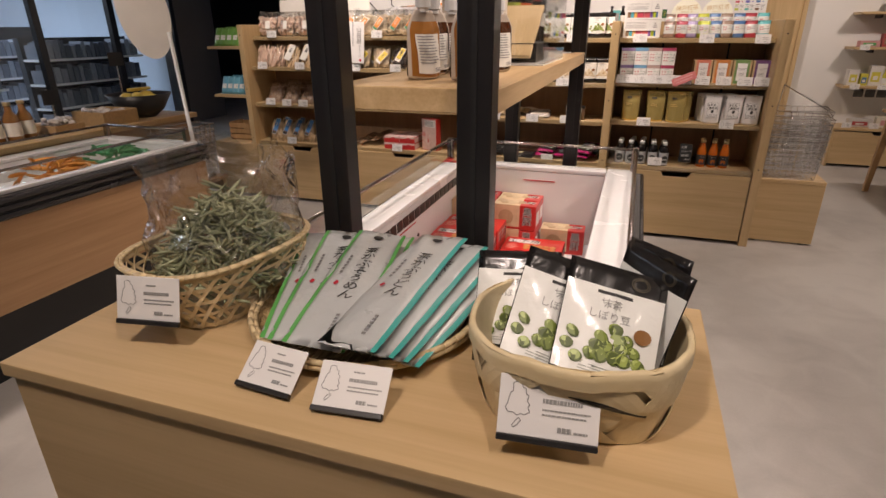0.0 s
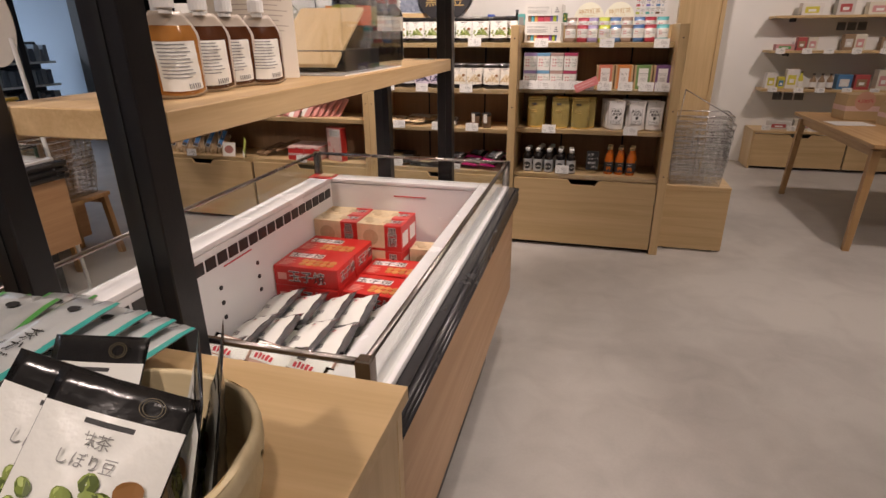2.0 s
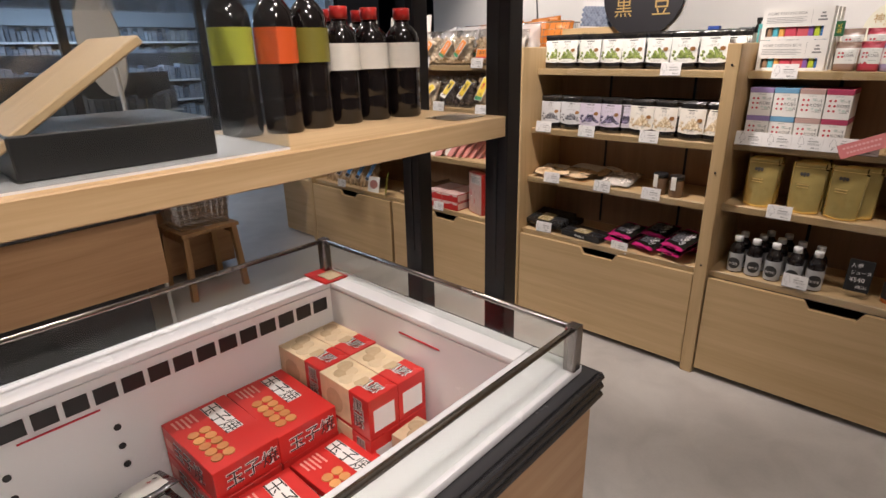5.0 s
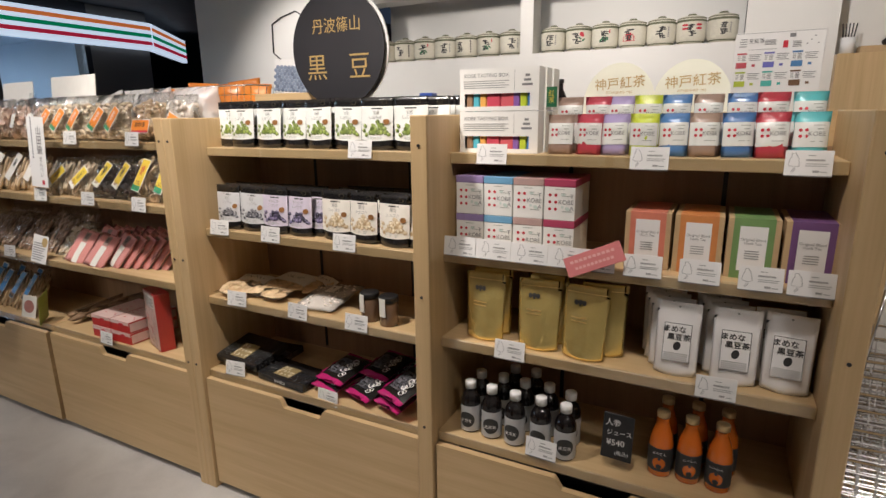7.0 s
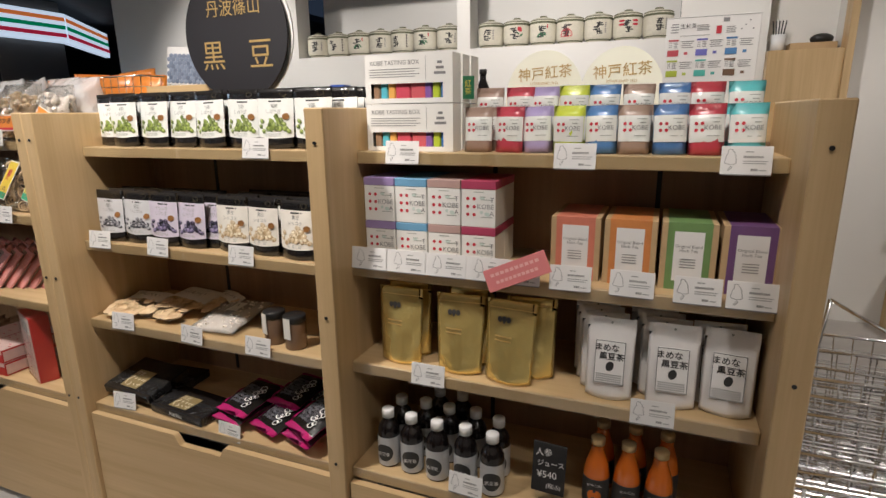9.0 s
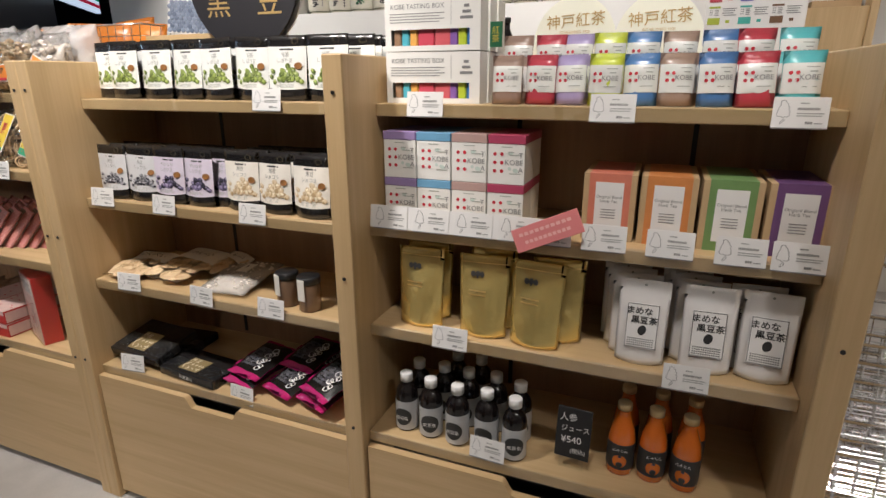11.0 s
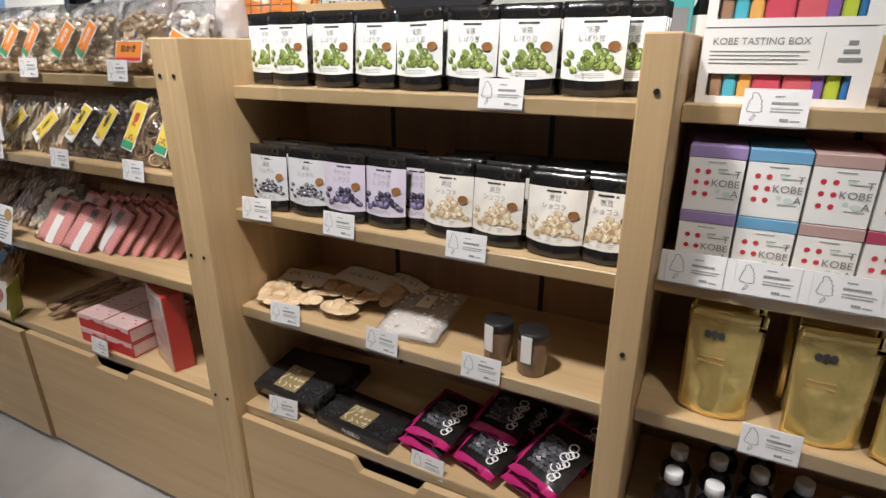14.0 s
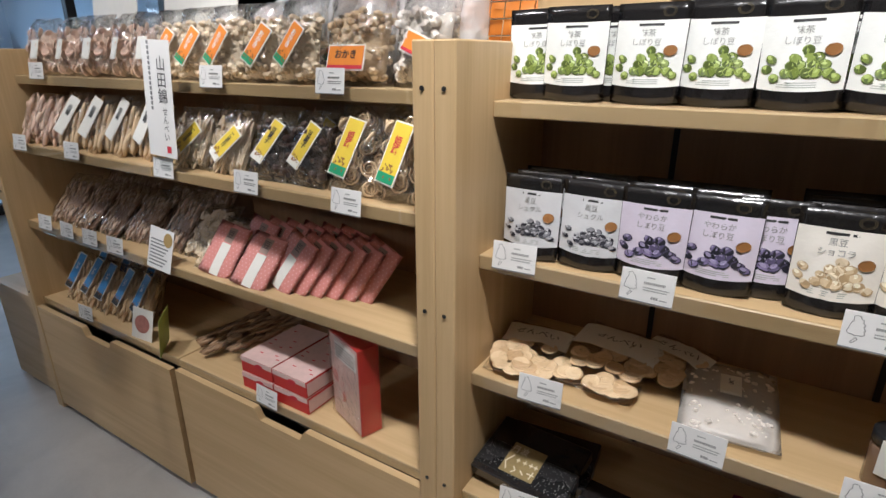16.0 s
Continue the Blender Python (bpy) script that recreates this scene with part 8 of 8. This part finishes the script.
for z, items in ((0.845, ((2.20, 0.1, 0.16, 7), (2.30, 0.07, 0.12, 1), (2.40, 0.12, 0.2, 7), (2.48, 0.05, 0.18, 1), (2.60, 0.06, 0.16, 8), (2.68, 0.06, 0.16, 8), (2.76, 0.06, 0.16, 8), (2.90, 0.14, 0.15, 4), (3.06, 0.14, 0.15, 5), (3.25, 0.12, 0.2, 0), (3.4, 0.1, 0.15, 6))),
                 (1.235, ((2.27, 0.18, 0.06, 3), (2.42, 0.09, 0.13, 5), (2.52, 0.09, 0.13, 0), (2.85, 0.1, 0.16, 8), (2.95, 0.1, 0.16, 0), (3.2, 0.12, 0.13, 8), (3.4, 0.12, 0.18, 5))),
                 (1.575, ((2.45, 0.2, 0.12, 7), (2.75, 0.16, 0.15, 2), (3.05, 0.2, 0.12, 0), (3.3, 0.14, 0.14, 6))),
                 (0.42, ((2.35, 0.22, 0.08, 2), (2.62, 0.25, 0.11, 0), (2.9, 0.22, 0.08, 7), (3.2, 0.25, 0.1, 2)))):
    for x, w, h, c in items:
        t = thing("boxed_goods" if w > 0.065 else "bottled_goods", pose(x, 7.22 if z > 0.5 else 7.14, z, 0, 0, R.uniform(-5, 5)), "small packaged goods with printed front on the wall shelf" if z > 0.5 else "folded cloth goods stacked on the drawer unit", "packaged goods", GOODS)
        if w > 0.065:
            rbox("pack", (-w / 2, w / 2, 0, 0.1, 0, h), pal[c], t, 0.006, segments=2)
            rbox("label", (-w * 0.35, w * 0.3, -0.0025, -0.0005, h * 0.2, h * 0.7), pal[(c + 3) % 9], t, 0.0005)
            rbox("white_label", (-w * 0.2, w * 0.15, -0.0045, -0.003, h * 0.3, h * 0.5), paper, t, 0)
        else:
            part("glass_body", lathe(bmesh.new(), [(0, 0), (w / 2, 0), (w / 2, h * 0.6), (w * 0.2, h * 0.8), (w * 0.2, h * 0.9), (0, h * 0.9)], 14), pal[c], t, smooth=True)
            part("cap", lathe(bmesh.new(), [(w * 0.22, h * 0.9), (w * 0.22, h), (0, h)], 12), black_plastic, t)
            part("label", lathe(bmesh.new(), [(w / 2 + 0.001, h * 0.12), (w / 2 + 0.001, h * 0.45)], 14), paper, t)
for x in (2.2, 2.45, 2.65, 2.9, 3.15):
    for z in (0.815, 1.205, 0.385 + 0.035):
        copy_thing(CARD, pose(x, 7.112 if z > 0.5 else 7.05, z, -8, 0, R.uniform(-4, 4)))
for x, w in ((2.45, 0.34), (2.9, 0.3)):
    t = thing("photo_strip", pose(x, 7.392, 0.70 if x < 2.6 else 1.42), "grey photo strip fixed to the wall under the shelf", "poster", "photo strips on the wall")
    rbox("sheet", (-w / 2, w / 2, 0, 0.002, 0, 0.1), lab_white, t, 0)
    for j in range(3):
        rbox("photo", (-w / 2 + 0.01 + w * 0.32 * j, -w / 2 + w * 0.3 + w * 0.32 * j, -0.002, -0.0005, 0.01, 0.09), mat("photo_grey_%d" % (j + int(x * 10)), (0.14, 0.14, 0.14), 0.5, vary=0.7, scale=25), t, 0)
wood_tab = wood("table_wood", (0.52, 0.33, 0.155), (0.38, 0.22, 0.09), axis=1)
t = thing("display_table", pose(0, 0, 0), "brown wooden display table with slanted square legs", "table")
rbox("tabletop", (2.12, 3.05, 4.42, 6.02, 0.722, 0.75), wood_tab, t, 0.003)
for d in ((2.17, 3.0, 4.50, 4.525), (2.17, 3.0, 5.915, 5.94), (2.17, 2.195, 4.5255, 5.9145), (2.975, 3.0, 4.5255, 5.9145)):
    rbox("apron", (*d, 0.65, 0.7215), wood_tab, t, 0.001)
for x, sx in ((2.175, -1), (2.995, 1)):
    for y, sy in ((4.505, -1), (5.935, 1)):
        bm = bmesh.new()
        add_box(bm, -0.026, 0.026, -0.026, 0.026, 0, 0.70)
        for v in bm.verts:
            if v.co.z < 0.1:
                v.co.x = v.co.x * 0.75 + sx * 0.03
                v.co.y = v.co.y * 0.75 + sy * 0.03
        part("leg", bm, wood_stool, t, at=pose(x, y, 0.0))
t = thing("open_book", pose(2.30, 5.32, 0.752, 0, 0, 6), "open white leaflet lying on the table", "leaflet")
rbox("page", (-0.14, 0.0, -0.1, 0.1, 0, 0.004), paper, t, 0.001)
rbox("page", (0.001, 0.14, -0.1, 0.1, 0, 0.004), paper, t, 0.001)
for x, y, w, h, g in ((2.50, 5.66, 0.36, 0.2, "4,320円"), (2.66, 5.3, 0.3, 0.17, "2,592円"), (2.72, 4.95, 0.22, 0.12, "3,240円")):
    t = thing("gift_carton", pose(x, y, 0.751, 0, 0, 6), "brown gift carton with a round salmon price tag", "carton", "gift cartons on the table")
    rbox("carton", (-w / 2, w / 2, -0.1, 0.1, 0, h), kraft, t, 0.002)
    rbox("band", (-w / 2 - 0.001, w / 2 + 0.001, -0.101, 0.101, h * 0.35, h * 0.55), blush, t, 0)
    o = part("round_tag", dots_bm(lambda u, v: (u, -0.1025, v), [(-0.05, h * 0.75, 0.075, 0.075, 0)], 0, 1, 1, 20), mat("salmon_tag", (0.60, 0.34, 0.24), 0.5), t, "round salmon price tag")
    lettering(g, 0.036, red_ink, t, pose(-0.05, -0.104, h * 0.75))

# ---------------------------------------------------------------- window counter with its goods
t = thing("window_counter", pose(0, 0, 0), "pale wooden window counter beside the low freezer", "counter")
rbox("counter_top", (-3.85, -3.165, 0.1, 3.42, 0.825, 0.86), wood_ash, t, 0.003)
rbox("counter_body", (-3.8, -3.2, 0.14, 3.36, 0.05, 0.824), wood_red, t, 0.001)
CZ = 0.861
cider = mat("cider_bottle", (0.24, 0.105, 0.03), 0.1, vary=0.1, coat=0.8)
vb = bottle(pose(-3.32, 2.06, CZ), "cider_bottle", "amber drink bottle with gold cap and white label", "amber bottles on the counter", [(0, 0), (0.036, 0), (0.041, 0.004), (0.041, 0.115), (0.036, 0.135), (0.019, 0.165), (0.016, 0.195), (0, 0.195)], cider, 0.1955, (0.0185, 0.02, cap_gold), (0.0418, 0.03, 0.105, lab_white), [], "gold cap")
spread(vb, [pose(-3.3, 2.15, CZ), pose(-3.32, 2.24, CZ), pose(-3.42, 2.1, CZ)])
woven_tray = mat("wicker", (0.42, 0.27, 0.12), 0.6, vary=0.35, scale=70, bump=0.9, bump_scale=110)
for y, w, d, h in ((2.46, 0.1, 0.2, 0.05), (2.80, 0.14, 0.27, 0.09)):
    t = thing("wicker_basket", pose(-3.36, y, CZ), "brown wicker basket filled with small wrapped sweets", "basket", "wicker baskets on the counter")
    for dd in ((-w, w, -d / 2, -d / 2 + 0.012), (-w, w, d / 2 - 0.012, d / 2), (-w, -w + 0.012, -d / 2 + 0.0125, d / 2 - 0.0125), (w - 0.012, w, -d / 2 + 0.0125, d / 2 - 0.0125)):
        rbox("wicker_side", (*dd, 0, h), woven_tray, t, 0.004)
    rbox("wicker_floor", (-w + 0.013, w - 0.013, -d / 2 + 0.013, d / 2 - 0.013, 0, 0.01), woven_tray, t, 0)
    bm = bmesh.new()
    rng = random.Random(int(y * 10))
    for _ in range(46):
        bmesh.ops.create_icosphere(bm, subdivisions=1, radius=rng.uniform(0.016, 0.026), matrix=Matrix.Translation((rng.uniform(-w + 0.03, w - 0.03), rng.uniform(-d / 2 + 0.03, d / 2 - 0.03), h * 0.6 + rng.uniform(0, 0.045))) @ Matrix.Diagonal((1.3, 0.9, 0.7, 1)))
    tagged(part("sweets", bm, islands("wrapped_sweets_%d" % int(y * 10), (0.35, 0.28, 0.22), (0.70, 0.66, 0.62), 0.25, 0.5), t), kind="stuff")
t = thing("black_bowl", pose(-3.38, 3.12, CZ), "wide black bowl holding yellow citrus fruit", "bowl")
part("bowl", lathe(bmesh.new(), [(0, 0), (0.09, 0), (0.15, 0.05), (0.215, 0.16), (0.205, 0.16), (0.14, 0.056), (0.085, 0.01), (0, 0.01)], 32), black_plastic, t, smooth=True)
fruit = mat("yellow_fruit", (0.70, 0.52, 0.10), 0.4, vary=0.15, bump=0.1)
for x, y, z, r in ((-0.06, -0.05, 0.12, 0.055), (0.05, -0.06, 0.125, 0.05), (0.0, 0.06, 0.13, 0.055), (0.09, 0.03, 0.12, 0.045), (-0.08, 0.06, 0.12, 0.05)):
    bm = bmesh.new()
    bmesh.ops.create_uvsphere(bm, u_segments=14, v_segments=10, radius=r, matrix=Matrix.Translation((x, y, z)) @ Matrix.Diagonal((1, 1, 0.85, 1)))
    part("citrus", bm, fruit, t, smooth=True)
rbox("yellow_sign", (-0.02, 0.02, -0.08, 0.1, 0.18, 0.2), fruit, t, 0.004)
for y, z in ((2.52, 0.0), (3.05, 0.2)):
    t = thing("clip_sign", pose(-3.45, y, CZ, 0, 0, 60), "small black card sign on a clip stand", "sign", "black clip signs")
    rbox("stem", (-0.004, 0.004, 0, 0.008, 0, 0.15 + z), chrome, t, 0)
    part("card", box_bm(-0.045, 0.045, -0.002, -0.0005, 0.15 + z, 0.24 + z, 0.0004), black_plastic, t)
# goods in the low freezer
carrot = islands("carrot_orange", (0.50, 0.16, 0.02), (0.70, 0.30, 0.05), 0.5)
leafy = islands("leafy_green", (0.01, 0.16, 0.05), (0.05, 0.36, 0.14), 0.4)
for y, mt, lab, kind in ((1.95, carrot, "pile of orange carrot sticks in the low freezer", "carrots"), (2.30, leafy, "pile of green wrapped leaves in the low freezer", "greens")):
    t = thing("produce_pile", pose(-2.72, y, 0.716), lab, kind)
    bm = bmesh.new()
    rng = random.Random(len(lab))
    for _ in range(70):
        stick_bm(bm, (rng.uniform(-0.16, 0.16), rng.uniform(-0.16, 0.16), rng.uniform(0.0, 0.12)), rng.uniform(0.07, 0.13), rng.uniform(0.006, 0.012), Euler((rng.uniform(-0.4, 0.4), rng.uniform(-0.4, 0.4), rng.uniform(0, 6))).to_quaternion(), 0.5)
    tagged(part("pieces", bm, mt, t, smooth=True), kind="stuff")
# oval sign on a white pole
t = thing("oval_sign", pose(-2.385, 2.60, 0.0), "blank cream oval sign on a thin white pole", "sign")
bm = bmesh.new()
tube(bm, (-0.04, 0, 0.0), (-0.12, 0, 1.43), 0.011, 10)
part("pole", bm, cap_white, t, "thin white pole", True)
part("foot_plate", lathe(bmesh.new(), [(0, 0), (0.11, 0), (0.11, 0.008), (0.02, 0.014), (0, 0.014)], 24), cap_white, t, at=pose(-0.04, 0, 0))
bm = bmesh.new()
lathe(bm, [(0, -0.004), (1, -0.004), (1, 0.004), (0, 0.004)], 40)
for v in bm.verts:
    v.co.x, v.co.y = v.co.x * 0.14, v.co.y * 0.26
part("oval_board", bm, mat("cream_sign", (0.62, 0.58, 0.52), 0.5), t, "blank cream oval board", at=pose(-0.29, 0.01, 1.545, 90, 0, 25) @ pose(0, 0, 0, 0, 0, 8))
# stool with baskets
t = thing("wooden_stool", pose(-2.98, 3.04, 0, 0, 0, 2), "square brown wooden stool holding wire baskets", "stool")
rbox("seat", (-0.18, 0.18, -0.19, 0.19, 0.42, 0.445), wood_stool, t, 0.005, segments=2)
for x in (-0.15, 0.15):
    for y in (-0.16, 0.16):
        bm = bmesh.new()
        add_box(bm, -0.018, 0.018, -0.018, 0.018, 0, 0.4195)
        for v in bm.verts:
            if v.co.z < 0.1:
                v.co.x += 0.025 * (1 if x > 0 else -1)
                v.co.y += 0.02 * (1 if y > 0 else -1)
        part("leg", bm, wood_stool, t, at=pose(x, y, 0))
for y in (-0.16, 0.16):
    rbox("rail", (-0.13, 0.13, y - 0.01, y + 0.01, 0.37, 0.4195), wood_stool, t, 0.001)
spread(b0, [pose(-2.98, 3.04, 0.447 + 0.043 * k, 0, 0, 90 + R.uniform(-3, 3)) for k in range(5)])

# small end shelves with green and blue packs
for z, c, lab in ((1.31, (0.14, 0.36, 0.06), "bright green snack pack standing on the end shelf"), (0.905, (0.12, 0.38, 0.50), "light blue snack pack standing on the end shelf")):
    t = thing("end_shelf", pose(0, 0, 0), "small pale oak shelf fixed to the end of the unit", "shelf", "end shelves")
    rbox("board", (-3.60, -3.194, 4.14, 4.44, z - 0.025, z), wood_x, t, 0.002)
    pm = film("pack_%d" % int(z * 100), c, 0.3)
    t = thing("snack_pack", aim(-3.27, 4.18, z, 0, 22), lab, "snack pack", "packs on the end shelves")
    f = pillow_surface(0.075, 0.16, 0.016, 3, 0.003)
    part("pack_body", closed_bm(f, 6, 8), pm, t, smooth=True)
    part("white_band", sheet_bm(f, -0.3, 0.3, 0.3, 0.55, 3, 3, 0.0015), lab_white, t, smooth=True)
    spread(t, [aim(-3.27 - 0.062 * k, 4.18, z, R.uniform(-6, 6), 22) for k in range(1, 5)] + [aim(-3.28 - 0.065 * k, 4.27, z, R.uniform(-6, 6), 14) for k in range(4)])
t = thing("wooden_crate", pose(-3.42, 4.30, 0.492), "small wooden crate on the end plinth", "crate")
for k in range(3):
    rbox("slat", (-0.12, 0.12, -0.1, -0.09, 0.01 + 0.05 * k, 0.05 + 0.05 * k), wood_stool, t, 0.001)
    rbox("slat", (-0.12, 0.12, 0.09, 0.1, 0.01 + 0.05 * k, 0.05 + 0.05 * k), wood_stool, t, 0.001)
for x in (-0.12, 0.108):
    rbox("end_board", (x, x + 0.012, -0.0895, 0.0895, 0, 0.16), wood_stool, t, 0.001)

# ---------------------------------------------------------------- passage and the lit shop opposite
COOL = (0.62, 0.80, 1.0)
store_wall = mat("cool_white_wall", (0.55, 0.62, 0.70), 0.6, vary=0.05)
tube_glow = glow("tube_light", (0.75, 0.88, 1.0), 5.0)
sign_glow = glow("lit_sign_white", (0.70, 0.84, 1.0), 0.75)
sx = -7.05
structure("store_floor", box_bm(-13.8, sx - 0.05, -2.0, 7.9, 0.001, 0.006, 0), store_wall, "pale floor of the shop opposite")
structure("store_ceiling", box_bm(-13.8, sx - 0.05, -2.0, 7.9, 2.62, 2.68, 0), store_wall, "pale ceiling of the shop opposite")
structure("store_back_wall", box_bm(-12.2, -12.1, -2.0, 7.9, 0.0, 2.62, 0), store_wall, "pale back wall of the shop opposite")
structure("store_side_wall", box_bm(-13.8, sx - 0.05, 7.7, 7.9, 0.0, 2.62, 0), store_wall, "pale side wall of the shop opposite")
structure("wall_pillar", box_bm(sx - 0.3, sx + 0.05, 7.45, 8.3, 0.0, 2.94, 0.004), mat("grey_brown_panel", (0.16, 0.145, 0.135), 0.6), "dark pillar at the shop corner")
structure("wall_beam", box_bm(sx - 0.06, sx + 0.06, -2.0, 7.45, 2.72, 2.94, 0.002), dark_paint, "dark beam over the shop front")
t = thing("shop_front", pose(0, 0, 0), "glazed shop front with dark metal mullions", "shop front")
for y in (0.2, 1.8, 3.6, 5.2, 6.3, 7.42):
    rbox("mullion", (sx - 0.04, sx + 0.04, y - 0.045, y + 0.045, 0, 2.42), black_steel, t, 0.002)
for a, b in ((0.2, 1.8), (1.8, 3.6), (3.6, 5.2), (5.2, 6.3), (6.3, 7.42)):
    rbox("pane", (sx - 0.004, sx + 0.004, a + 0.046, b - 0.046, 0.1, 2.41), glass_mat, t, 0).visible_shadow = False
rbox("sill", (sx - 0.05, sx + 0.05, -2, 7.46, 0.0, 0.1), black_steel, t, 0.002)
t = thing("lit_fascia", pose(0, 0, 0), "lit shop fascia with orange, green and red stripes", "shop sign")
stripes = [glow("stripe_orange", (0.75, 0.20, 0.05), 0.5), glow("stripe_green", (0.0, 0.28, 0.12), 0.45), glow("stripe_red", (0.55, 0.02, 0.06), 0.45)]
for a, b in ((-1.5, 1.2), (1.22, 4.0), (4.02, 6.3), (6.32, 8.3)):
    o = rbox("panel", (sx + 0.061, sx + 0.14, a, b, 2.43, 2.80), sign_glow, t, 0.004)
    for z, mt in zip((2.70, 2.60, 2.50), stripes):
        rbox("stripe", (sx + 0.141, sx + 0.146, a + 0.01, b - 0.01, z, z + 0.05), mt, o, 0)
o = part("panel", box_bm(0, 1.9, 0, 0.08, 2.43, 2.80, 0.004), sign_glow, t, at=pose(sx + 0.12, 8.32, 0, 0, 0, 128))
for z, mt in zip((2.70, 2.60, 2.50), stripes):
    rbox("stripe", (0.01, 1.89, -0.006, -0.001, z, z + 0.05), mt, o, 0)
TL = "tube lights in the shop opposite"
for x in (-8.4, -9.8, -11.2):
    for y in (0.5, 2.4, 4.3, 6.2):
        t = thing("tube_light", pose(x, y, 2.58), "bright white ceiling tube light", "ceiling light", TL)
        rbox("housing", (-0.06, 0.06, -0.7, 0.7, 0.012, 0.038), white_enamel, t, 0)
        rbox("tube", (-0.035, 0.035, -0.68, 0.68, -0.02, 0.011), tube_glow, t, 0.01)
for y in (1.2, 5.0):
    lamp("AREA", -9.6, y, 2.5, 110, None, COOL, 2.2)
pack_m = islands("far_packs", (0.02, 0.035, 0.07), (0.42, 0.46, 0.52), 0.5)
for k, (x, y0, y1, h) in enumerate(((-7.9, 0.6, 5.0, 1.25), (-7.9, 5.5, 7.2, 1.35), (-9.6, 0.5, 7.0, 1.5), (-11.95, 0.0, 7.4, 2.0))):
    t = thing("store_gondola", pose(x, 0, 0.006), "dark shelving full of packs in the shop opposite", "store shelving", "shelving in the shop opposite")
    rbox("frame", (-0.05, 0.05, y0, y1, 0, h), dark_paint, t, 0.002)
    rng = random.Random(k)
    for j in range(int(h / 0.32)):
        z = 0.12 + 0.32 * j
        rbox("board", (0.051, 0.36, y0, y1, z - 0.03, z), white_enamel, t, 0)
        bm = bmesh.new()
        y = y0 + 0.02
        while y < y1 - 0.12:
            w = rng.uniform(0.06, 0.11)
            add_box(bm, 0.1, 0.33, y, y + w - 0.015, z + 0.001, z + rng.uniform(0.16, 0.25))
            y += w
        tagged(part("packs", bm, pack_m, t, "row of small packs"), kind="stuff")
